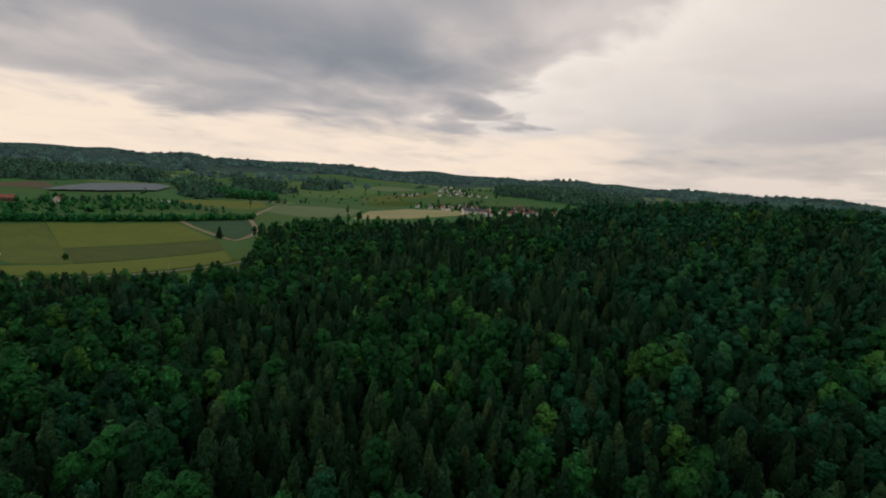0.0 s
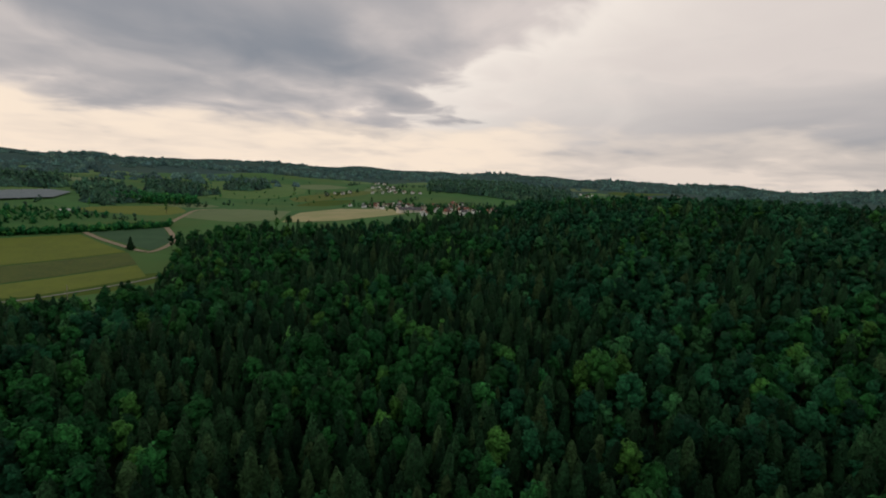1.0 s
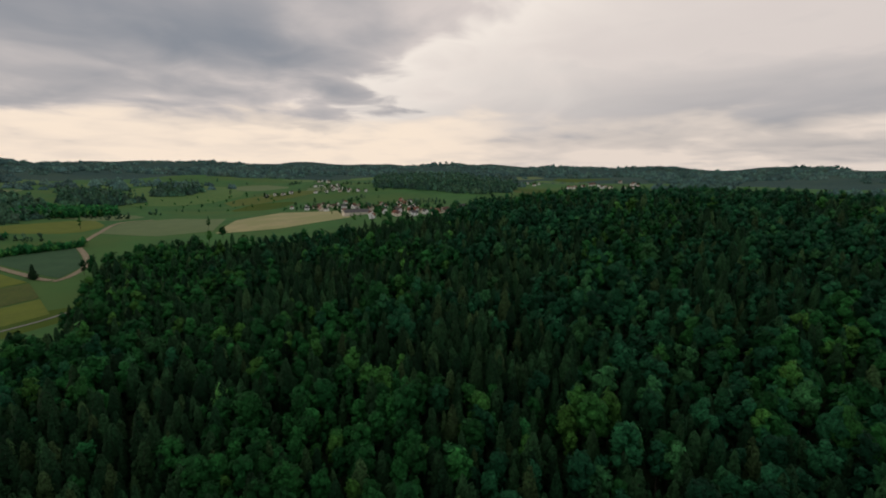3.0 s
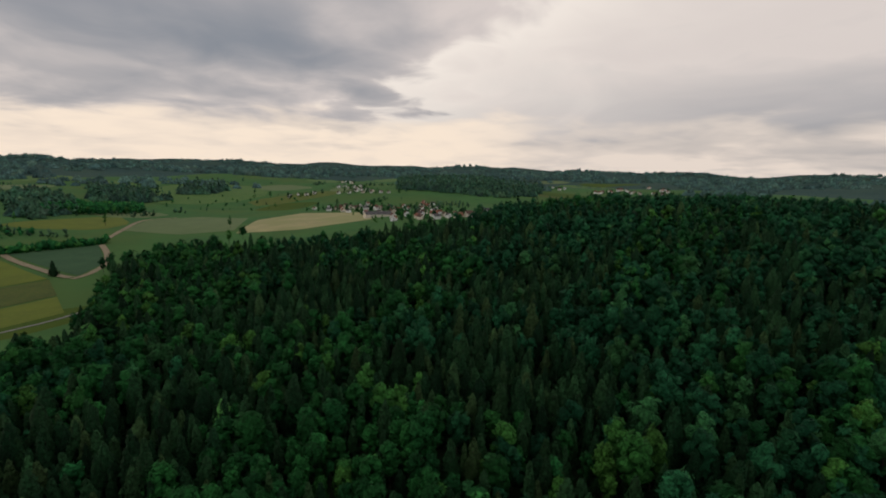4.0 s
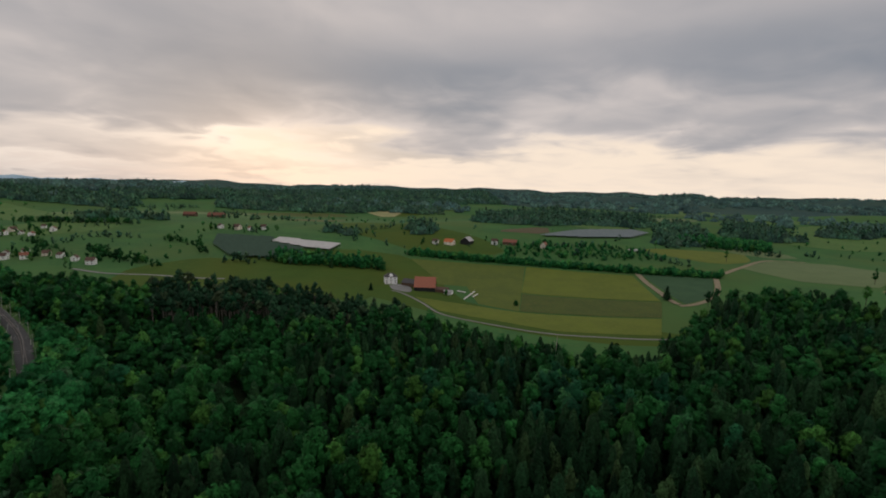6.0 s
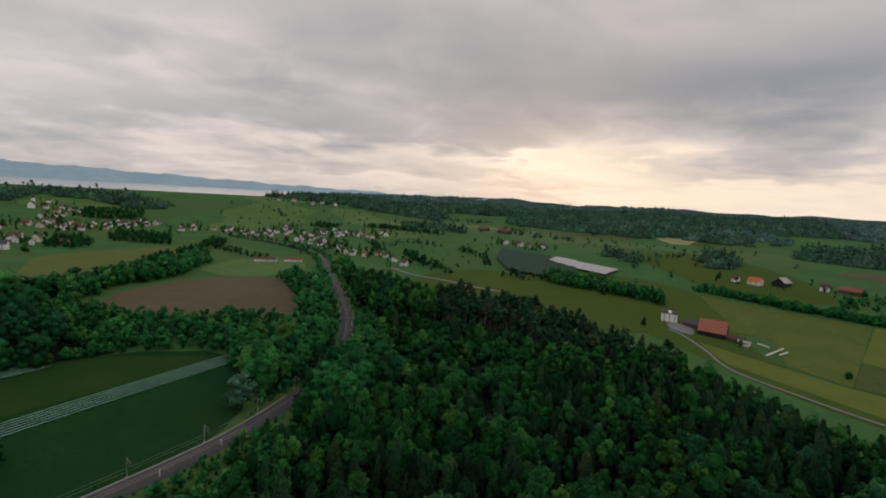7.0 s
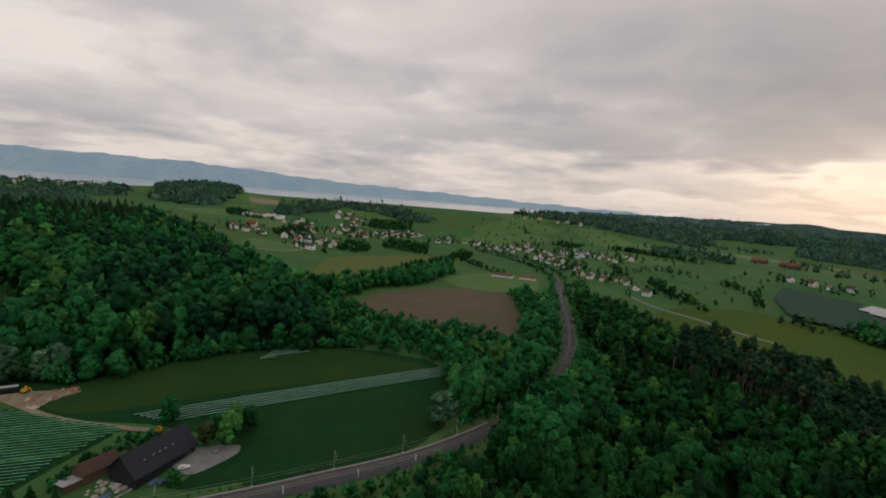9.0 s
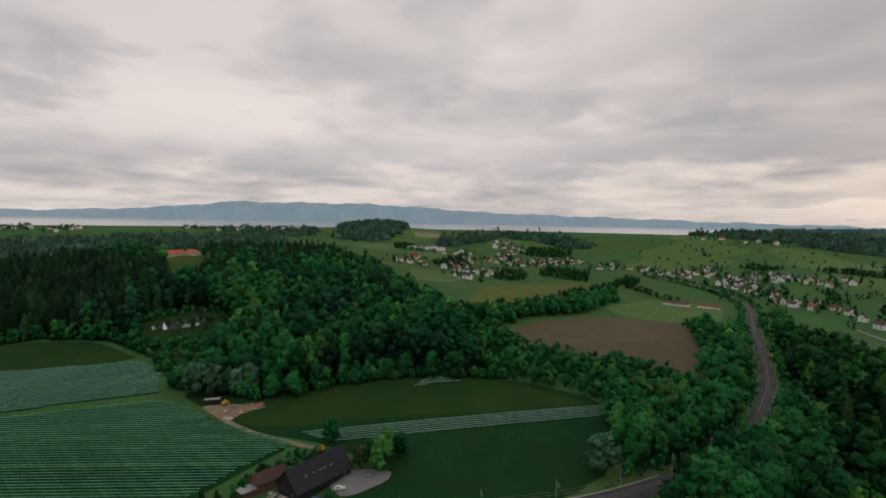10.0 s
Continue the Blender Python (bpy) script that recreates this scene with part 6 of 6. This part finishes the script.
build_car(-128.5, -30.5, 150, CAR_WHITE, "white car parked on the gravel yard")
build_car(-119.5, -28.5, 190, CAR_BLUE, "dark blue car parked by the farmhouse")
build_car(-142, -31.5, 60, CAR_GREY, "grey car parked at the edge of the yard")

# clutter round the black farmhouse
STONE = surface("pale_stone", (0.42, 0.40, 0.36), (0.33, 0.31, 0.28), 0.5, 0.95, (0.25, 0.23, 0.2), 0.12, 0.03, per_object=0.25)
clut = random.Random(4)
for k in range(34):
    x, y = clut.uniform(-113, -101), clut.uniform(-46, -36)
    s = clut.uniform(0.5, 1.3)
    bm = bmesh.new()
    bmesh.ops.create_icosphere(bm, subdivisions=1, radius=s)
    for v in bm.verts:
        v.co = Vector((v.co.x * clut.uniform(0.8, 1.3), v.co.y * clut.uniform(0.7, 1.2), v.co.z * 0.55))
    st = part("boulder", bm, STONE)
    st.matrix_basis = pose(x, y, ground_z(x, y) + 0.15 * s, 0, 0, clut.uniform(0, 360))
    tagged(st, "pale grey boulder in a stone heap", "stone", "stones by the farmhouse")
e = thing("garden_wall", -110.5, -34.0, ground_z(-110.5, -34.0), 188, "low pale stone wall in front of the farmhouse", "wall")
for k in range(14):
    part("block", box(1.25, 0.5, clut.uniform(0.7, 0.85), -9 + k * 1.3, clut.uniform(-0.04, 0.04), -0.3), STONE, e)
TARP = surface("blue_tarpaulin", (0.09, 0.15, 0.24), (0.07, 0.12, 0.20), 0.7, 0.6)
for x, y, t in ((-117.5, -31.5, 20), (-104, -36.5, 10)):
    bm = box(4.2, 2.4, 0.9, 0, 0, 0)
    bmesh.ops.bevel(bm, geom=bm.edges[:], offset=0.3, segments=2, affect="EDGES")
    ob = part("tarpaulin", bm, TARP)
    ob.matrix_basis = pose(x, y, ground_z(x, y) - 0.05, 0, 0, t)
    tagged(ob, "stack covered with a dull blue tarpaulin", "stack", "covered stacks")
YELLOW = surface("yellow_paint", (0.70, 0.42, 0.04), (0.62, 0.36, 0.04), 0.8, 0.5)


def build_digger(x, y, turn, label):
    e = thing("digger", x, y, ground_z(x, y) + 0.25, turn, label, "digger", "yellow machines")
    for s in (-0.9, 0.9):
        bm = box(2.6, 0.45, 0.7, 0, s, 0)
        bmesh.ops.bevel(bm, geom=bm.edges[:], offset=0.15, segments=2, affect="EDGES")
        part("track", bm, DARK_TIMBER, e)
    part("body", box(2.2, 1.7, 1.0, -0.2, 0, 0.75), YELLOW, e)
    cab = part("cab", box(1.1, 0.9, 1.2, 0.3, 0.4, 1.7), YELLOW, e)
    part("pane", box(1.14, 0.7, 0.7, 0.3, 0.4, 2.0), GLASS, cab)
    part("boom", beam(bmesh.new(), (0.8, -0.3, 1.4), (2.6, -0.3, 2.9), 0.3), YELLOW, e)
    part("arm", beam(bmesh.new(), (2.6, -0.3, 2.9), (3.4, -0.3, 1.2), 0.24), YELLOW, e)
    part("bucket", box(0.7, 0.8, 0.6, 3.5, -0.3, 0.7), GALVANISED, e)


build_digger(-136, -60, 30, "small yellow digger beside the dirt track")
build_digger(-117, -134, 120, "yellow digger parked by a pale trailer")
e = thing("trailer", -112.5, -139.5, ground_z(-112.5, -139.5) + 0.4, 155, "dark site trailer with a pale roof at the wood's edge", "trailer")
part("box_body", box(7.5, 2.4, 1.9, 0, 0, 0.6), DARK_TIMBER, e)
part("roof", box(7.9, 2.7, 0.15, 0, 0, 2.52), SHEET, e)
for s in (-2.5, 2.5):
    part("wheel", box(0.9, 2.5, 0.8, s, 0, -0.1), DARK_TIMBER, e)
RUBBLE = surface("rusty_rubble", (0.30, 0.15, 0.09), (0.24, 0.13, 0.09), 0.6, 0.95, (0.36, 0.28, 0.22), 0.2, 0.05, per_object=0.2)
for k in range(16):
    x, y = clut.uniform(-134, -112), clut.uniform(-127, -116)
    bm = bmesh.new()
    bmesh.ops.create_cone(bm, cap_ends=True, segments=9, radius1=clut.uniform(1.2, 2.4), radius2=0.25, depth=clut.uniform(0.7, 1.3))
    for v in bm.verts:
        v.co += Vector((clut.uniform(-0.25, 0.25), clut.uniform(-0.25, 0.25), clut.uniform(-0.1, 0.1)))
    ob = part("rubble_heap", bm, RUBBLE if k % 3 else STONE)
    ob.matrix_basis = pose(x, y, ground_z(x, y) + 0.75, 0, 0, 0)
    tagged(ob, "heap of rusty rubble in the storage yard", "heap", "heaps in the storage yard")

# ---------------------------------------------------------------- the farm in the meadow
e = house("barn", -462, 397, 55, 23, 24, 4.6, 14.5, DARK_TIMBER, TILE_BARN, "large dark timber barn with a faded orange-red roof", "barn", rows=0, chimney=False)
part("gate", box(0.15, 5.0, 4.2, 12.1, 0, 0), BROWN_TIMBER, e)
house("barn", -481, 390, 30, 13, 22, 4.2, 7.8, BROWN_TIMBER, TILE_GREY, "low dark barn with a grey roof", "barn", rows=0, chimney=False)
house("shed", -444, 409, 41, 9, 14, 3.4, 5.6, BROWN_TIMBER, TILE_BROWN, "small brown shed with a worn brown roof", "shed", rows=0, chimney=False)
house("shed", -434, 411, 41, 8, 9, 3.0, 4.4, WHITE_WALL, SHEET, "small shed with a pale sheet roof", "shed", rows=0, chimney=False)


def build_white_house():
    """Three-storey white farmhouse with a hipped roof."""
    x, y = -500, 371
    e = thing("farmhouse", x, y, ground_z(x, y), 68, "tall white farmhouse with a slate hipped roof", "house")
    part("wall", box(15, 12, 9.5, 0, 0, -1.0), WHITE_WALL, e)
    bm = bmesh.new()
    lo = [bm.verts.new(p) for p in ((-8.1, -6.6, 8.4), (8.1, -6.6, 8.4), (8.1, 6.6, 8.4), (-8.1, 6.6, 8.4))]
    hi = [bm.verts.new(p) for p in ((-3.0, 0, 12.4), (3.0, 0, 12.4))]
    for f in ((lo[0], lo[1], hi[1], hi[0]), (lo[1], lo[2], hi[1]), (lo[2], lo[3], hi[0], hi[1]), (lo[3], lo[0], hi[0]), lo[::-1]):
        bm.faces.new(f)
    part("roof", bm, TILE_GREY, e)
    part("chimney", box(0.8, 0.8, 2.0, 2.2, 0.8, 11.2), TILE_BROWN, e)
    for r in range(3):
        for xx in (-5.0, 0.0, 5.0):
            for s in ("+", "-"):
                window(e, xx, 6.0 if s == "+" else -6.0, 0.7 + 2.8 * r, 1.0, 1.3, "y" + s)
        for yy in (-3.2, 3.2):
            for s in ("+", "-"):
                window(e, 7.5 if s == "+" else -7.5, yy, 0.7 + 2.8 * r, 1.0, 1.3, "x" + s)
    bm = gable_body(3.0, 3.4, 1.6, 2.9)
    bmesh.ops.translate(bm, vec=(0, -4.2, 9.0), verts=bm.verts[:])
    part("dormer", bm, WHITE_WALL, e)


build_white_house()
WRAP = surface("white_silage_wrap", (0.72, 0.72, 0.70), (0.64, 0.64, 0.62), 0.8, 0.45)


def build_bales(x0, y0, x1, y1, n):
    """A line of wrapped bales."""
    for k in range(n):
        f = (k + 0.5) / n
        x, y = x0 + (x1 - x0) * f, y0 + (y1 - y0) * f
        bm = bmesh.new()
        bmesh.ops.create_cone(bm, cap_ends=True, segments=14, radius1=0.85, radius2=0.85, depth=1.5, matrix=pose(0, 0, 0.8, 90, 0, 0))
        bmesh.ops.bevel(bm, geom=[ed for ed in bm.edges if abs(ed.verts[0].co.y) > 0.7 and abs(ed.verts[1].co.y - ed.verts[0].co.y) < 0.1], offset=0.15, segments=2, affect="EDGES")
        ob = part("silage_bale", bm, WRAP)
        ob.matrix_basis = pose(x, y, ground_z(x, y) + 0.28, 0, 0, math.degrees(math.atan2(y1 - y0, x1 - x0)) - 90)
        tagged(ob, "white wrapped silage bale on the meadow", "bale", "silage bales")


build_bales(-438, 426, -428, 431, 6)
build_bales(-405, 412, -427, 443, 20)
build_bales(-409, 427, -417, 440, 8)

# ---------------------------------------------------------------- nets, tunnels and plant rows
NET_DARK = surface("dark_hail_net", (0.054, 0.094, 0.070), (0.044, 0.078, 0.058), 6.0, 0.95, (0.064, 0.102, 0.078), 0.8, 0.05, spec=0.03)
NET_BLUE = surface("blue_grey_net", (0.145, 0.185, 0.195), (0.115, 0.155, 0.165), 8.0, 0.8, (0.19, 0.23, 0.24), 1.0, 0.05)
FILM = surface("white_film", (0.46, 0.47, 0.47), (0.38, 0.40, 0.40), 4.0, 0.5, (0.40, 0.42, 0.42), 0.8, 0.02)


def net_roof(label, ring, mat, high, turn, gap=6.0):
    """Netting stretched in shallow ridges over rows of posts."""
    e = thing("netting_frame", ring[0][0], ring[0][1], ground_z(*ring[0]), 0, label, "netting")
    ox, oy, oz = ring[0][0], ring[0][1], ground_z(*ring[0])
    c, s = math.cos(radians(turn)), math.sin(radians(turn))
    uv = [(x * c + y * s, -x * s + y * c) for x, y in ring]
    v0, v1 = min(p[1] for p in uv), max(p[1] for p in uv)
    rows = np.arange(v0 + gap / 2, v1, gap)
    for v in rows:
        us = np.arange(min(p[0] for p in uv), max(p[0] for p in uv), 0.4)
        ins = inside(us * c - v * s, us * s + v * c, ring)
        if ins.sum() < 12:
            continue
        u = np.linspace(us[ins].min(), us[ins].max(), max(4, int(ins.sum() / 8)))
        pts = []
        for dv, dz in ((-gap / 2, 0.0), (0.0, 0.9), (gap / 2, 0.0)):
            x, y = u * c - (v + dv) * s, u * s + (v + dv) * c
            pts.append(np.stack([x - ox, y - oy, land(x, y) + high + dz - oz], 1))
        n = len(u)
        i = np.arange(n - 1)
        f = np.vstack([np.stack([i + k * n, i + 1 + k * n, i + 1 + (k + 1) * n, i + (k + 1) * n], 1) for k in (0, 1)])
        new("net_strip", quads_mesh("net_strip", np.vstack(pts), f, [mat])).parent = e
        if n > 4:
            for m in (0, n // 2, n - 1):
                p = pts[1][m]
                bm = beam(bmesh.new(), (p[0], p[1], p[2] - high - 1.2), (p[0], p[1], p[2]), 0.14)
                part("post", bm, GALVANISED, e)
    return e


net_roof("dark hail netting over an orchard", [(-850, 232), (-800, 312), (-762, 296), (-706, 331), (-655, 268), (-687, 222), (-770, 214)], NET_DARK, 3.6, 50)
net_roof("white film tunnels over an orchard", [(-768, 299), (-797, 318), (-722, 396), (-690, 366), (-712, 336)], FILM, 3.6, 50)
net_roof("blue-grey netting over a hillside plantation", [(-650, 765), (-665, 890), (-640, 1040), (-600, 1040), (-565, 930), (-600, 830)], NET_BLUE, 3.2, 70)


def plant_rows(ring, turn, gap, leaf, film, film_wide, high, label, group):
    """Rows of low plants with a pale strip of film along each."""
    c, s = math.cos(radians(turn)), math.sin(radians(turn))
    uv = [(x * c + y * s, -x * s + y * c) for x, y in ring]
    r = np.random.default_rng(3)
    for v in np.arange(min(p[1] for p in uv) + gap / 2, max(p[1] for p in uv), gap):
        us = np.arange(min(p[0] for p in uv), max(p[0] for p in uv), 2.2)
        ins = inside(us * c - v * s, us * s + v * c, ring)
        if ins.sum() < 5:
            continue
        u = us[ins]
        n = len(u)
        x, y = u * c - v * s, u * s + v * c
        ox, oy = x[0], y[0]
        oz = ground_z(ox, oy)
        e = thing("plant_row", ox, oy, oz, 0, label, "plant row", group)
        z = land(x, y) - oz + 0.2
        h, w = high * r.uniform(0.7, 1.2, n), r.uniform(0.42, 0.62, n) * gap * 0.5
        prof = []
        for k, (side, up) in enumerate(((-1.0, 0.0), (-0.7, 0.75), (0.0, 1.0), (0.7, 0.75), (1.0, 0.0))):
            o = side * w + r.normal(0, 0.06, n)
            prof.append(np.stack([x - ox - s * o, y - oy + c * o, z + h * up], 1))
        i = np.arange(n - 1)
        f = np.vstack([np.stack([i + k * n, i + (k + 1) * n, i + 1 + (k + 1) * n, i + 1 + k * n], 1) for k in range(4)])
        new("foliage_strip", quads_mesh("foliage_strip", np.vstack(prof), f, [leaf], tint=np.full(5 * n, r.uniform()))).parent = e
        edge = []
        for o, up in ((-film_wide / 2, 1.0), (0.0, 1.3), (film_wide / 2, 1.0)):
            oo = o + r.normal(0, 0.02, n)
            edge.append(np.stack([x - ox - s * oo, y - oy + c * oo, z + high * up + 0.15], 1))
        f = np.vstack([np.stack([i + k * n, i + (k + 1) * n, i + 1 + (k + 1) * n, i + 1 + k * n], 1) for k in range(2)])
        new("film", quads_mesh("film", np.vstack(edge), f, [film])).parent = e


ROW_FILM = surface("row_film", (0.17, 0.46, 0.29), (0.095, 0.29, 0.17), 5.0, 0.6)
STRIP_FILM = surface("strip_film", (0.34, 0.58, 0.47), (0.25, 0.46, 0.36), 6.0, 0.6)
NET_FILM = surface("net_film", (0.24, 0.47, 0.38), (0.10, 0.26, 0.19), 3.0, 0.6)
plant_rows([(6, -204), (-96, -160), (-107, -121), (-130, -73), (-100, -68), (-74, -58), (0, -106), (60, -150), (80, -240)], 141, 1.95, BROAD, ROW_FILM, 0.34, 0.6, "row of low green berry plants with pale film", "berry rows")
plant_rows([(-135, -82), (-284, -4), (-278, 7.2), (-141.5, -64.5)], 152.4, 2.12, TEAL, STRIP_FILM, 0.32, 0.5, "row of plants under white film", "film rows")
plant_rows([(-210, -90), (-226, -96), (-240, -92), (-242, -77)], 152.4, 2.3, TEAL, STRIP_FILM, 0.36, 0.5, "row of plants under white film", "film rows")
plant_rows([(8, -282), (-97, -232), (-101, -202), (-94, -172), (3, -209), (70, -250)], 158, 2.0, BROAD, NET_FILM, 0.34, 0.6, "row of netted plants with pale covers", "netted rows")
drape("pond", POND, POND_WATER, 0.9, "small bright pond among trees", "pond", 8.0, soft=2)
e = house("house", -4, -209, 60, 9, 12, 4.5, 8.0, WHITE_WALL, TILE_RED, "small white house with a red roof beside the rows", rows=1)
# trees between the village houses
vt = []
for x, y in HOUSE_SPOTS:
    for _ in range(4 if y > 600 else 5):
        a, d_ = house_rng.uniform(0, 2 * math.pi), house_rng.uniform(11, 32)
        vt.append((x + math.cos(a) * d_, y + math.sin(a) * d_))
vt = np.array(vt)
HS = np.array(HOUSE_SPOTS)
vt = vt[np.min(np.hypot(vt[:, None, 0] - HS[None, :, 0], vt[:, None, 1] - HS[None, :, 1]), axis=1) > 10]
plant("garden_trees", "young", vt, [BROAD, BARK], "green garden trees between village houses", 0.62, 0.35, category="trees")
# white road signs and low buildings beside the barn road
for x, y, l, t in ((-484, 821, 16, 70),):
    house("film_tunnel", x, y, t, 5, l, 1.8, 3.0, FILM, FILM, "small white film tunnel in a field", "tunnel", rows=0, chimney=False, door=False)
